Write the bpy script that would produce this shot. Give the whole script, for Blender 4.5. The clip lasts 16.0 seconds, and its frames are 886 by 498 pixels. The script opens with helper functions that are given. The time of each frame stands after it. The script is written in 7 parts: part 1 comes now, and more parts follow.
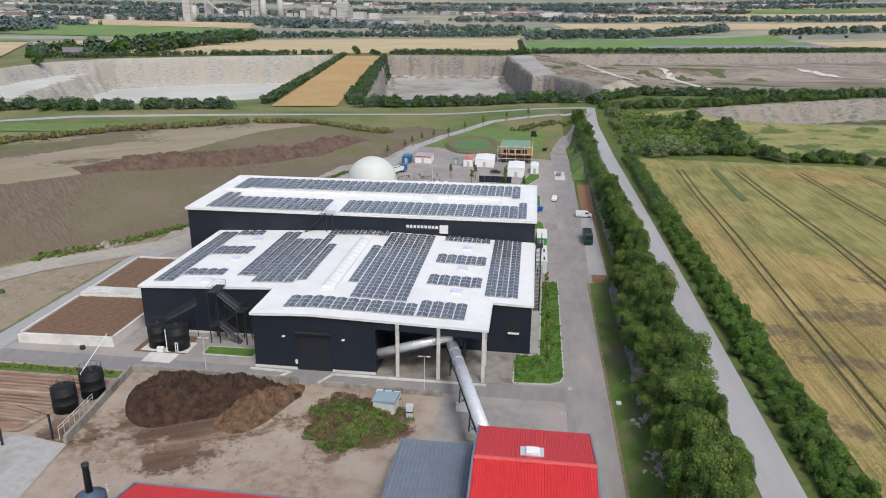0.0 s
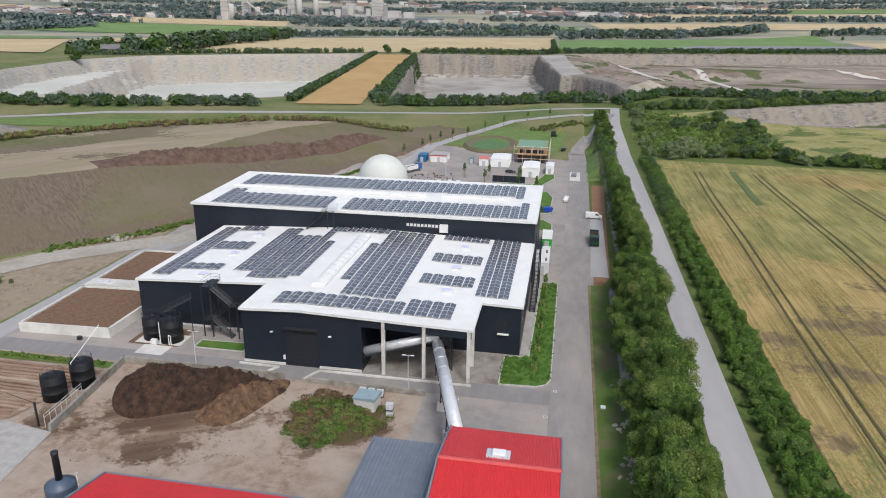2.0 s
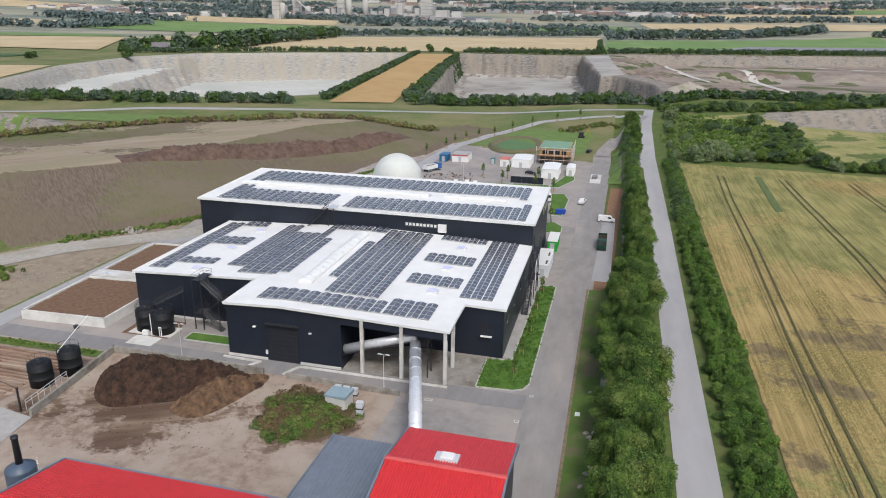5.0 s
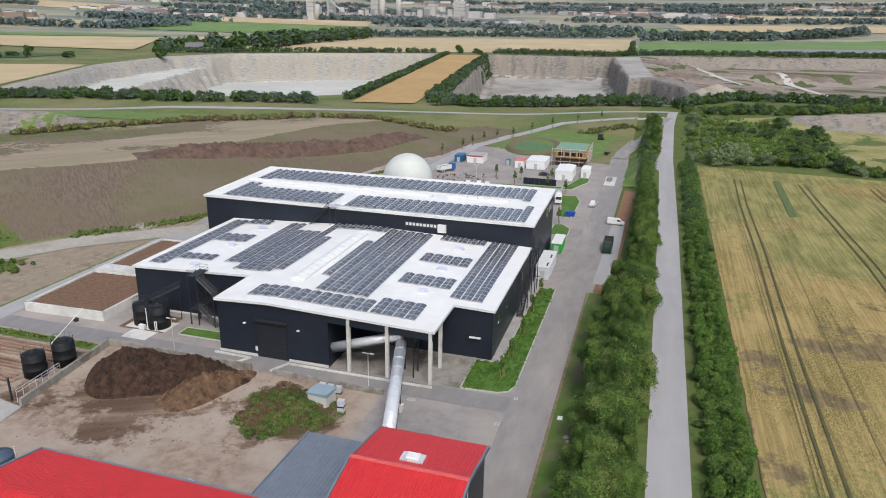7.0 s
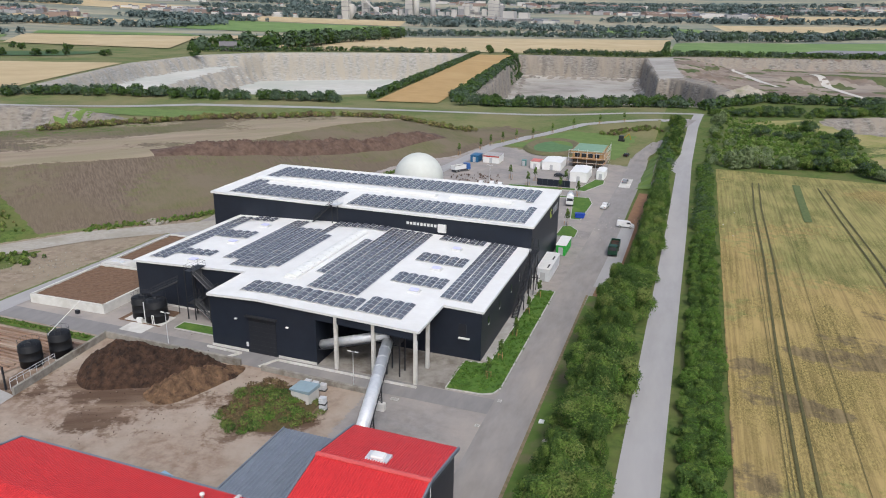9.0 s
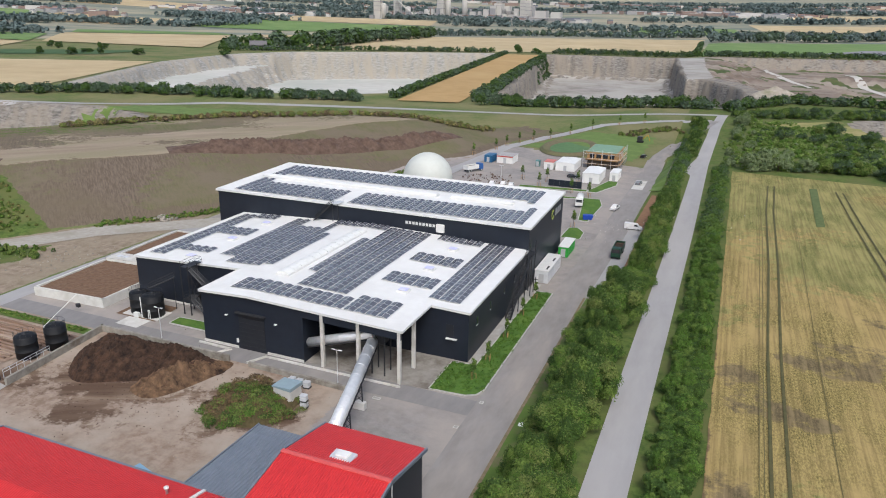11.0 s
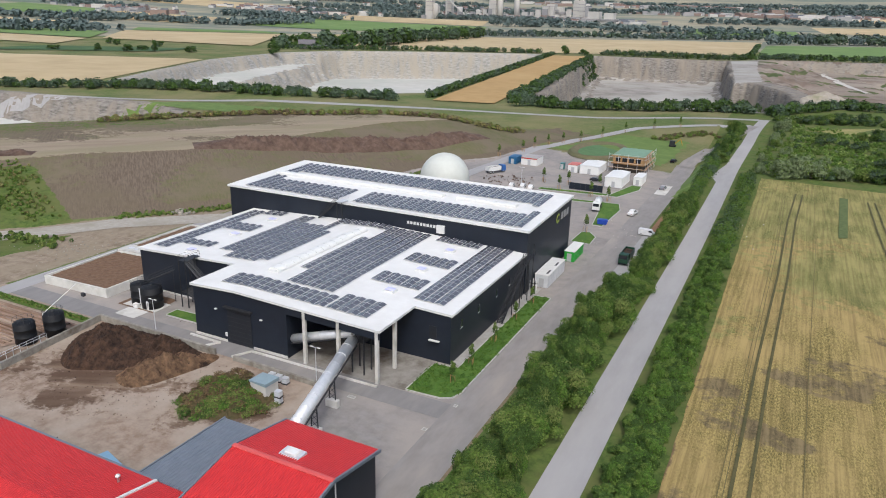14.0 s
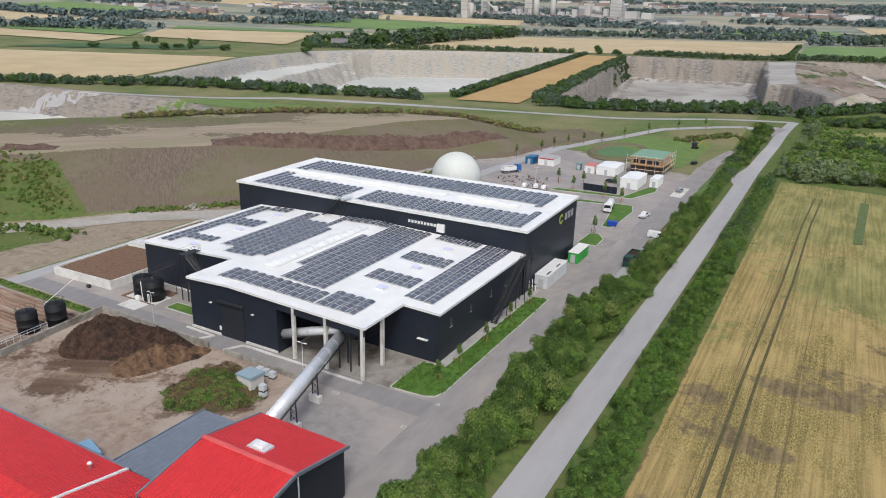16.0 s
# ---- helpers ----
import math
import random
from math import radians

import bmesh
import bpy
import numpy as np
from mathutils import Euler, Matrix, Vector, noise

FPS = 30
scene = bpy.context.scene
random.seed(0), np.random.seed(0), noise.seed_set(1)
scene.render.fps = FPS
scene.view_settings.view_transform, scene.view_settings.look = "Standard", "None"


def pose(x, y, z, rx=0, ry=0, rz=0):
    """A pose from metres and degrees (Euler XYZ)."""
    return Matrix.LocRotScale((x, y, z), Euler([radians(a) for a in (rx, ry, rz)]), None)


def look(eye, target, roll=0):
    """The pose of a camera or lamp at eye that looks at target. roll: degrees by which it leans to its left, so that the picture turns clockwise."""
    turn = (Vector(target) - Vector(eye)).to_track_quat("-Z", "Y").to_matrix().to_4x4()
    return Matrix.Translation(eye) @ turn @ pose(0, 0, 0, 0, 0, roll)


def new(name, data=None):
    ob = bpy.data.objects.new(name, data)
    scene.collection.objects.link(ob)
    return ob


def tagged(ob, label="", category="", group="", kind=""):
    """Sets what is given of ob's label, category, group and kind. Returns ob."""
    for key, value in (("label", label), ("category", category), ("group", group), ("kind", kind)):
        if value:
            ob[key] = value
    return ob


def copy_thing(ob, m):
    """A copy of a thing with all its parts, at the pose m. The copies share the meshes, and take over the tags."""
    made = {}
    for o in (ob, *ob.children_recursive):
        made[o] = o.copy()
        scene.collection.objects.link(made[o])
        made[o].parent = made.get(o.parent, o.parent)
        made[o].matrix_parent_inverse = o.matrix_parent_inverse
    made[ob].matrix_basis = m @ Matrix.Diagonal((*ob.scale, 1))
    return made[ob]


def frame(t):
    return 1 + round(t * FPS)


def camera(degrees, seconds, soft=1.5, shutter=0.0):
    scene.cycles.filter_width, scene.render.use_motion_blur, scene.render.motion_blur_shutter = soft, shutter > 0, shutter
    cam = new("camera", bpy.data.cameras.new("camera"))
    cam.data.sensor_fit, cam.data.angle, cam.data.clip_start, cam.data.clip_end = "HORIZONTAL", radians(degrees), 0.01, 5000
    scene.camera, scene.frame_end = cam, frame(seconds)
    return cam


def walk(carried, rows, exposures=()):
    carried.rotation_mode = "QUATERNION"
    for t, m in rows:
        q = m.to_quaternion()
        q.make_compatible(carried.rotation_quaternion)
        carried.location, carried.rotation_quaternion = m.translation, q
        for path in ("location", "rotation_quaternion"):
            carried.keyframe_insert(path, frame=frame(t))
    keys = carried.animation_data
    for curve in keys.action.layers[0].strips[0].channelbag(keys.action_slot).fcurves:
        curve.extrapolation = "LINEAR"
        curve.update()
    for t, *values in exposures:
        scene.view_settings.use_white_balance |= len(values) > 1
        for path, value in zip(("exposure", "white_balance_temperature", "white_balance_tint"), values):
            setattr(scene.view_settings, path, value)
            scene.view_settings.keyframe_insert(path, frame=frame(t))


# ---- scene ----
cam = camera(64.5, 16.0, soft=1.0)
PATH = [
    (0, (2.354, -0.445, 59.822), (2.12, 1.439, 59.191), 0.6),
    (0.5, (4.228, -0.011, 59.765), (3.972, 1.87, 59.134), 0.7),
    (1, (6.084, 0.32, 59.727), (5.806, 2.197, 59.095), 0.7),
    (1.5, (7.959, 0.695, 59.736), (7.658, 2.568, 59.103), 0.7),
    (2, (9.837, 1.129, 59.739), (9.513, 2.998, 59.105), 0.8),
    (2.5, (11.636, 1.528, 59.734), (11.292, 3.393, 59.1), 0.8),
    (3, (13.44, 1.888, 59.865), (13.074, 3.749, 59.231), 0.9),
    (3.5, (15.261, 2.452, 59.916), (14.873, 4.309, 59.281), 0.9),
    (4, (17.056, 2.95, 59.953), (16.648, 4.802, 59.317), 0.9),
    (6.5, (25.89, 5.761, 59.59), (25.374, 7.586, 58.954), 1.0),
    (7, (27.668, 6.332, 59.619), (27.132, 8.15, 58.984), 1.0),
    (7.5, (29.436, 6.969, 59.637), (28.879, 8.782, 59.001), 1.0),
    (8, (31.225, 7.585, 59.621), (30.646, 9.39, 58.985), 1.0),
    (8.5, (33.005, 8.347, 59.628), (32.404, 10.145, 58.991), 1.1),
    (9, (34.731, 8.97, 59.637), (34.108, 10.76, 59.0), 1.1),
    (11.5, (43.299, 12.742, 59.778), (42.575, 14.493, 59.138), 1.2),
    (12, (44.97, 13.572, 59.791), (44.225, 15.314, 59.151), 1.3),
    (12.5, (46.644, 14.416, 59.936), (45.88, 16.149, 59.295), 1.3),
    (13, (48.362, 15.255, 59.945), (47.575, 16.978, 59.304), 1.4),
    (13.5, (49.926, 16.148, 59.98), (49.119, 17.862, 59.338), 1.4),
    (14, (51.6, 17.072, 60.005), (50.772, 18.775, 59.363), 1.4),
    (14.5, (53.322, 17.949, 60.01), (52.472, 19.641, 59.367), 1.4),
    (15, (55.054, 18.782, 60.112), (54.182, 20.462, 59.467), 1.5),
    (15.5, (56.785, 19.669, 60.098), (55.893, 21.339, 59.453), 1.5),
    (16, (58.462, 20.675, 60.062), (57.55, 22.334, 59.416), 1.5),
]
walk(cam, [(t, look(eye, target, roll)) for t, eye, target, roll in PATH])

# ---- light ----
world = bpy.data.worlds.new("overcast_sky")
scene.world = world
world.use_nodes = True
wn, wl = world.node_tree.nodes, world.node_tree.links
sky = wn.new("ShaderNodeTexSky")
sky.sky_type = "NISHITA"
sky.sun_disc = False
sky.sun_elevation, sky.sun_rotation = radians(52), radians(150)
sky.air_density, sky.dust_density, sky.ozone_density = 1.0, 4.0, 1.0
pale = wn.new("ShaderNodeHueSaturation")
pale.inputs["Saturation"].default_value = 1.0
wl.new(sky.outputs["Color"], pale.inputs["Color"])
wl.new(pale.outputs["Color"], wn["Background"].inputs["Color"])
wn["Background"].inputs["Strength"].default_value = 0.15
sun_data = bpy.data.lights.new("sun", "SUN")
sun_data.energy, sun_data.angle, sun_data.color = 1.42, radians(14), (0.89, 0.955, 1.0)
sun = new("sun", sun_data)
sun.matrix_world = pose(0, 0, 200, 38, 0, 30)
scene.view_settings.exposure = 0.17

# ---- materials ----
MATS = {}


def mat(name, col, col2=None, scale=1.0, rough=0.85, metal=0.0, bump=0.0, col3=None, scale2=0.08, stretch=(1, 1, 1),
        per=0.0, spec=0.4, detail=6, island=0.0, low=0.35, high=0.65, low3=0.5, high3=0.68):
    """Paint with grain (scale, per metre) and broad stains (scale2, per metre), relief and variation from piece to piece."""
    if name in MATS:
        return MATS[name]
    m = bpy.data.materials.new(name)
    m.use_nodes = True
    n, l = m.node_tree.nodes, m.node_tree.links
    b = n["Principled BSDF"]
    b.inputs["Roughness"].default_value, b.inputs["Metallic"].default_value = rough, metal
    b.inputs["Specular IOR Level"].default_value = spec
    geo = n.new("ShaderNodeNewGeometry")
    mp = n.new("ShaderNodeMapping")
    mp.inputs["Scale"].default_value = stretch
    l.new(geo.outputs["Position"], mp.inputs["Vector"])

    def noisy(s, d):
        t = n.new("ShaderNodeTexNoise")
        t.inputs["Scale"].default_value, t.inputs["Detail"].default_value = s, d
        t.inputs["Roughness"].default_value = 0.62
        l.new(mp.outputs["Vector"], t.inputs["Vector"])
        return t.outputs["Fac"]

    def mix(f, a, c, lo, hi):
        r = n.new("ShaderNodeMapRange")
        r.inputs["From Min"].default_value, r.inputs["From Max"].default_value = lo, hi
        l.new(f, r.inputs["Value"])
        x = n.new("ShaderNodeMix")
        x.data_type = "RGBA"
        l.new(r.outputs["Result"], x.inputs[0])
        for s, v in ((x.inputs[6], a), (x.inputs[7], c)):
            if isinstance(v, tuple):
                s.default_value = (*v, 1)
            else:
                l.new(v, s)
        return x.outputs[2]

    fine = noisy(scale, detail)
    c = mix(fine, col, col2 or tuple(v * 0.8 for v in col), low, high)
    if col3:
        c = mix(noisy(scale2, 5), c, col3, low3, high3)
    if per or island:
        hsv = n.new("ShaderNodeHueSaturation")
        r = n.new("ShaderNodeMapRange")
        amount = per or island
        r.inputs["To Min"].default_value, r.inputs["To Max"].default_value = 1 - amount, 1 + amount
        if per:
            l.new(n.new("ShaderNodeObjectInfo").outputs["Random"], r.inputs["Value"])
        else:
            l.new(geo.outputs["Random Per Island"], r.inputs["Value"])
        l.new(r.outputs["Result"], hsv.inputs["Value"])
        l.new(c, hsv.inputs["Color"])
        c = hsv.outputs["Color"]
    l.new(c, b.inputs["Base Color"])
    if bump:
        bp = n.new("ShaderNodeBump")
        bp.inputs["Strength"].default_value, bp.inputs["Distance"].default_value = min(1, bump), bump * 0.3
        l.new(fine, bp.inputs["Height"])
        l.new(bp.outputs["Normal"], b.inputs["Normal"])
    MATS[name] = m
    return m


asphalt = mat("asphalt", (0.245, 0.232, 0.225), (0.21, 0.20, 0.195), 0.5, 0.9, col3=(0.295, 0.27, 0.25), scale2=0.07, stretch=(1, 0.35, 1))
dusty_asphalt = mat("dusty_asphalt", (0.285, 0.265, 0.252), (0.235, 0.218, 0.206), 0.5, 0.9, col3=(0.35, 0.31, 0.28), scale2=0.09, stretch=(1, 0.3, 1))
old_asphalt = mat("old_asphalt", (0.36, 0.35, 0.345), (0.325, 0.315, 0.31), 0.5, 0.9, col3=(0.395, 0.38, 0.37), scale2=0.06, stretch=(1, 0.25, 1))
concrete = mat("concrete", (0.40, 0.385, 0.36), (0.33, 0.315, 0.29), 0.9, 0.9, bump=0.03, col3=(0.28, 0.265, 0.24), scale2=0.12)
kerbstone = mat("kerbstone", (0.48, 0.47, 0.44), (0.40, 0.39, 0.36), 2, 0.9)
dirt = mat("dirt", (0.36, 0.29, 0.22), (0.27, 0.205, 0.15), 0.35, 0.95, bump=0.25, col3=(0.42, 0.36, 0.29), scale2=0.05)
dark_soil = mat("dark_soil", (0.02, 0.0115, 0.008), (0.078, 0.042, 0.025), 0.8, 0.97, bump=1.0)
light_soil = mat("light_soil", (0.06, 0.034, 0.02), (0.19, 0.115, 0.065), 0.8, 0.97, bump=1.0)
red_soil = mat("red_soil", (0.075, 0.046, 0.034), (0.15, 0.10, 0.075), 0.4, 0.97, bump=0.5)
bark_bed = mat("bark_bed", (0.19, 0.115, 0.07), (0.13, 0.075, 0.045), 1.2, 0.97, bump=0.4)
bank = mat("bank", (0.165, 0.135, 0.085), (0.125, 0.11, 0.062), 0.5, 0.97, bump=0.2, col3=(0.115, 0.125, 0.05), scale2=0.03, low3=0.45, high3=0.7)
rough_grass = mat("rough_grass", (0.13, 0.16, 0.045), (0.08, 0.115, 0.03), 0.5, 0.97, bump=0.4, col3=(0.21, 0.19, 0.085), scale2=0.03)
lawn = mat("lawn", (0.085, 0.17, 0.025), (0.05, 0.115, 0.016), 2.0, 0.95, bump=0.2, col3=(0.11, 0.185, 0.03), scale2=0.2)
verge = mat("verge", (0.075, 0.14, 0.022), (0.10, 0.15, 0.03), 0.9, 0.97, bump=0.3, col3=(0.16, 0.13, 0.075), scale2=0.12)
rubble = mat("rubble", (0.42, 0.38, 0.32), (0.30, 0.265, 0.215), 0.25, 0.95, bump=0.4, col3=(0.24, 0.235, 0.13), scale2=0.05)
quarry_rock = mat("quarry_rock", (0.42, 0.38, 0.315), (0.29, 0.255, 0.205), 0.05, 0.95, bump=0.5, col3=(0.33, 0.25, 0.165), scale2=0.02, stretch=(1, 1, 2.2))
quarry_floor = mat("quarry_floor", (0.56, 0.545, 0.50), (0.48, 0.46, 0.41), 0.02, 0.95, col3=(0.42, 0.47, 0.42), scale2=0.005)
brown_floor = mat("brown_floor", (0.36, 0.265, 0.20), (0.26, 0.18, 0.13), 0.02, 0.95, col3=(0.47, 0.40, 0.33), scale2=0.008)
# Wheat is ripe yellow, a little desaturated to paint in distance haze.
wheat = mat("wheat", (0.49, 0.385, 0.225), (0.42, 0.325, 0.185), 0.03, 0.95, col3=(0.52, 0.42, 0.255), scale2=0.006)
ripe_field = mat("ripe_field", (0.44, 0.29, 0.125), (0.38, 0.245, 0.10), 0.08, 0.95, col3=(0.47, 0.325, 0.15), scale2=0.01)
green_field = mat("green_field", (0.15, 0.24, 0.07), (0.12, 0.195, 0.06), 0.05, 0.95, col3=(0.19, 0.26, 0.09), scale2=0.01)
lilac_field = mat("lilac_field", (0.24, 0.225, 0.27), (0.22, 0.21, 0.22), 0.05, 0.95)
far_land = mat("far_land", (0.20, 0.22, 0.11), (0.12, 0.15, 0.075), 0.006, 0.95, col3=(0.36, 0.305, 0.18), scale2=0.0022)
white_roof = mat("white_roof", (0.78, 0.775, 0.75), (0.72, 0.71, 0.685), 0.3, 0.6, col3=(0.66, 0.65, 0.62), scale2=0.06, low3=0.5, high3=0.75)
dark_clad = mat("dark_clad", (0.0165, 0.022, 0.034), (0.0135, 0.018, 0.028), 0.4, 0.45, spec=0.35)
dark_metal = mat("dark_metal", (0.03, 0.032, 0.036), (0.045, 0.046, 0.05), 2, 0.5, metal=0.3)
black_plastic = mat("black_plastic", (0.012, 0.013, 0.015), (0.018, 0.019, 0.021), 1, 0.5, spec=0.2)
white_metal = mat("white_metal", (0.72, 0.72, 0.70), (0.66, 0.655, 0.63), 1.0, 0.45)
galvanised = mat("galvanised", (0.72, 0.73, 0.74), (0.64, 0.65, 0.66), 1.5, 0.38, metal=0.35)
red_sheet = mat("red_sheet", (0.60, 0.036, 0.036), (0.54, 0.03, 0.031), 0.8, 0.38, spec=0.6)
grey_sheet = mat("grey_sheet", (0.17, 0.195, 0.23), (0.145, 0.168, 0.20), 0.6, 0.55)
white_paint = mat("white_paint", (0.74, 0.74, 0.72), (0.69, 0.685, 0.66), 1.0, 0.6)
stained_concrete = mat("stained_concrete", (0.62, 0.605, 0.57), (0.54, 0.52, 0.48), 0.6, 0.85, col3=(0.44, 0.42, 0.37), scale2=0.15)
glass_dark = mat("glass_dark", (0.02, 0.024, 0.03), (0.03, 0.034, 0.04), 1, 0.08, spec=0.6)
solar_glass = mat("solar_glass", (0.10, 0.105, 0.125), (0.125, 0.13, 0.15), 0.7, 0.2, spec=0.7, per=0.14)
timber = mat("timber", (0.44, 0.27, 0.12), (0.36, 0.21, 0.09), 0.7, 0.75)
tyre_rubber = mat("tyre_rubber", (0.015, 0.015, 0.015), (0.02, 0.02, 0.02), 3, 0.8)


def paint(name, col, rough=0.4, metal=0.0):
    return mat(name, col, tuple(v * 0.9 for v in col), 1.3, rough, metal)


leaf_mats = [
    mat("leaf_dark", (0.062, 0.108, 0.026), (0.042, 0.08, 0.02), 0.7, 0.85, island=0.3, spec=0.12),
    mat("leaf_mid", (0.125, 0.185, 0.04), (0.085, 0.138, 0.028), 0.7, 0.85, island=0.3, spec=0.12),
    mat("leaf_olive", (0.155, 0.195, 0.055), (0.13, 0.16, 0.044), 0.7, 0.85, island=0.3, spec=0.12),
]
# Distance haze is mixed into this leaf colour: bluer, with less contrast.
far_haze_leaf = mat("far_haze_leaf", (0.085, 0.122, 0.078), (0.06, 0.092, 0.06), 0.12, 0.9, island=0.3, spec=0.1)
# Palest and bluest leaf: haze over the distant woods put into the base colour.
blue_haze_leaf = mat("blue_haze_leaf", (0.135, 0.175, 0.165), (0.10, 0.138, 0.134), 0.05, 0.9, island=0.25, spec=0.1)
bark = mat("bark", (0.11, 0.085, 0.06), (0.075, 0.055, 0.04), 4, 0.95, bump=0.3)


# ---- building blocks ----
def part(name, bm, material, parent=None, label=""):
    me = bpy.data.meshes.new(name)
    bm.to_mesh(me)
    bm.free()
    me.materials.append(material)
    ob = new(name, me)
    ob.parent = parent
    return tagged(ob, label) if label else ob


def thing(name, label, category, group="", at=(0, 0, 0), turn=0.0, kind=""):
    ob = new(name)
    ob.empty_display_size = 0.5
    ob.matrix_world = pose(*at, 0, 0, turn)
    return tagged(ob, label, category, group, kind)


def box(bm, x0, x1, y0, y1, z0, z1, bevel=0.0):
    v = [bm.verts.new((x, y, z)) for z in (z0, z1) for x, y in ((x0, y0), (x1, y0), (x1, y1), (x0, y1))]
    f = [bm.faces.new([v[i] for i in q]) for q in ((3, 2, 1, 0), (4, 5, 6, 7), (0, 1, 5, 4), (1, 2, 6, 5), (2, 3, 7, 6), (3, 0, 4, 7))]
    if bevel:
        bmesh.ops.bevel(bm, geom=list({e for a in f for e in a.edges}), offset=bevel, segments=1, affect="EDGES")
    return bm


def boxed(*a, **k):
    return box(bmesh.new(), *a, **k)


def rod(bm, p, q, r, seg=8, r2=None):
    p, q = Vector(p), Vector(q)
    d = q - p
    t = d.to_track_quat("Z", "Y").to_matrix()
    rings = []
    for c, rr in ((p, r), (q, r if r2 is None else r2)):
        rings.append([bm.verts.new(c + t @ Vector((rr * math.cos(a), rr * math.sin(a), 0))) for a in (2 * math.pi * k / seg for k in range(seg))])
    for k in range(seg):
        f = bm.faces.new((rings[0][k], rings[0][(k + 1) % seg], rings[1][(k + 1) % seg], rings[1][k]))
        f.smooth = seg > 8
    bm.faces.new(rings[0][::-1])
    bm.faces.new(rings[1])
    return bm


def rodded(*a, **k):
    return rod(bmesh.new(), *a, **k)


def lathe(bm, profile, seg=24, at=(0, 0, 0)):
    rings = []
    for r, z in profile:
        rings.append([bm.verts.new((at[0] + r * math.cos(2 * math.pi * k / seg), at[1] + r * math.sin(2 * math.pi * k / seg), at[2] + z)) for k in range(seg)])
    for a, b in zip(rings, rings[1:]):
        for k in range(seg):
            f = bm.faces.new((a[k], a[(k + 1) % seg], b[(k + 1) % seg], b[k]))
            f.smooth = True
    bm.faces.new(rings[0][::-1])
    bm.faces.new(rings[-1])
    return bm


def slab(bm, pts, z0, z1):
    """A flat prism over the outline pts; z0 and z1 may be functions of x and y."""
    f0 = z0 if callable(z0) else (lambda x, y: z0)
    f1 = z1 if callable(z1) else (lambda x, y: z1)
    lo = [bm.verts.new((x, y, f0(x, y))) for x, y in pts]
    hi = [bm.verts.new((x, y, f1(x, y))) for x, y in pts]
    bm.faces.new(lo[::-1])
    bm.faces.new(hi)
    for k in range(len(pts)):
        j = (k + 1) % len(pts)
        bm.faces.new((lo[k], lo[j], hi[j], hi[k]))
    return bm


def smooth(a, b, v):
    v = np.clip((np.asarray(v, float) - a) / (b - a), 0, 1)
    return v * v * (3 - 2 * v)


def waves(x, y, s, seed=0):
    """Cheap smooth unevenness, about -1 to 1."""
    r = np.random.RandomState(seed)
    out = 0
    for k in range(6):
        a, p, f = r.uniform(0, 6.28), r.uniform(0, 6.28), s * r.uniform(0.6, 1.9)
        out = out + np.sin((x * math.cos(a) + y * math.sin(a)) * f * 6.28 + p)
    return out / 3.5


def inside(x, y, poly):
    """Whether points lie inside a polygon."""
    x, y = np.asarray(x, float), np.asarray(y, float)
    hit = np.zeros(x.shape, bool)
    for (ax, ay), (bx, by) in zip(poly, poly[1:] + poly[:1]):
        if ay == by:
            continue
        hit ^= ((ay > y) != (by > y)) & (x < (bx - ax) * (y - ay) / (by - ay) + ax)
    return hit


def edge_distance(x, y, line):
    best = np.full(np.shape(x), 1e9)
    for (ax, ay), (bx, by) in zip(line, line[1:]):
        dx, dy = bx - ax, by - ay
        t = np.clip(((x - ax) * dx + (y - ay) * dy) / (dx * dx + dy * dy), 0, 1)
        best = np.minimum(best, np.hypot(x - ax - t * dx, y - ay - t * dy))
    return best


# ---- terrain ----
PITS = {
    "left": ([(-425, 405), (-470, 490), (-535, 625), (-550, 700), (-565, 785), (-538, 876), (-426, 968), (-296, 1043), (-244, 800), (-200, 560), (-190, 484), (-220, 455), (-330, 418)], -34),
    "middle": ([(-222, 1068), (-38, 1096), (-35, 1040), (-14, 860), (2, 704), (12, 712), (24, 690), (45, 640), (60, 560), (40, 492), (-110, 482)], -30),
    "right": ([(0, 1112), (330, 1235), (600, 1345), (900, 1400), (950, 960), (500, 760), (230, 640), (90, 560), (66, 600), (46, 690), (24, 728), (10, 880), (0, 1060)], -20),
    "near_right": ([(104, 446), (111, 466), (160, 499), (240, 547), (420, 600), (700, 640), (700, 440), (260, 408), (150, 410), (114, 416)], -8),
    "near_left": ([(-900, 225), (-493, 325), (-374, 334), (-313, 344), (-268, 322), (-262, 285), (-320, 200), (-900, 60)], -17),
}
BANK_FOOT = [(-190, 66), (-150, 112), (-125, 146), (-110, 164), (-95, 182), (-82, 225), (-73, 275), (-58, 300), (-52, 345), (-30, 372)]
BANK_FAR = [(-30, 372), (-60, 385), (-95, 366), (-143, 337), (-187, 306), (-218, 270), (-275, 190), (-340, 66)]
BANK_IN = BANK_FOOT + BANK_FAR[1:]


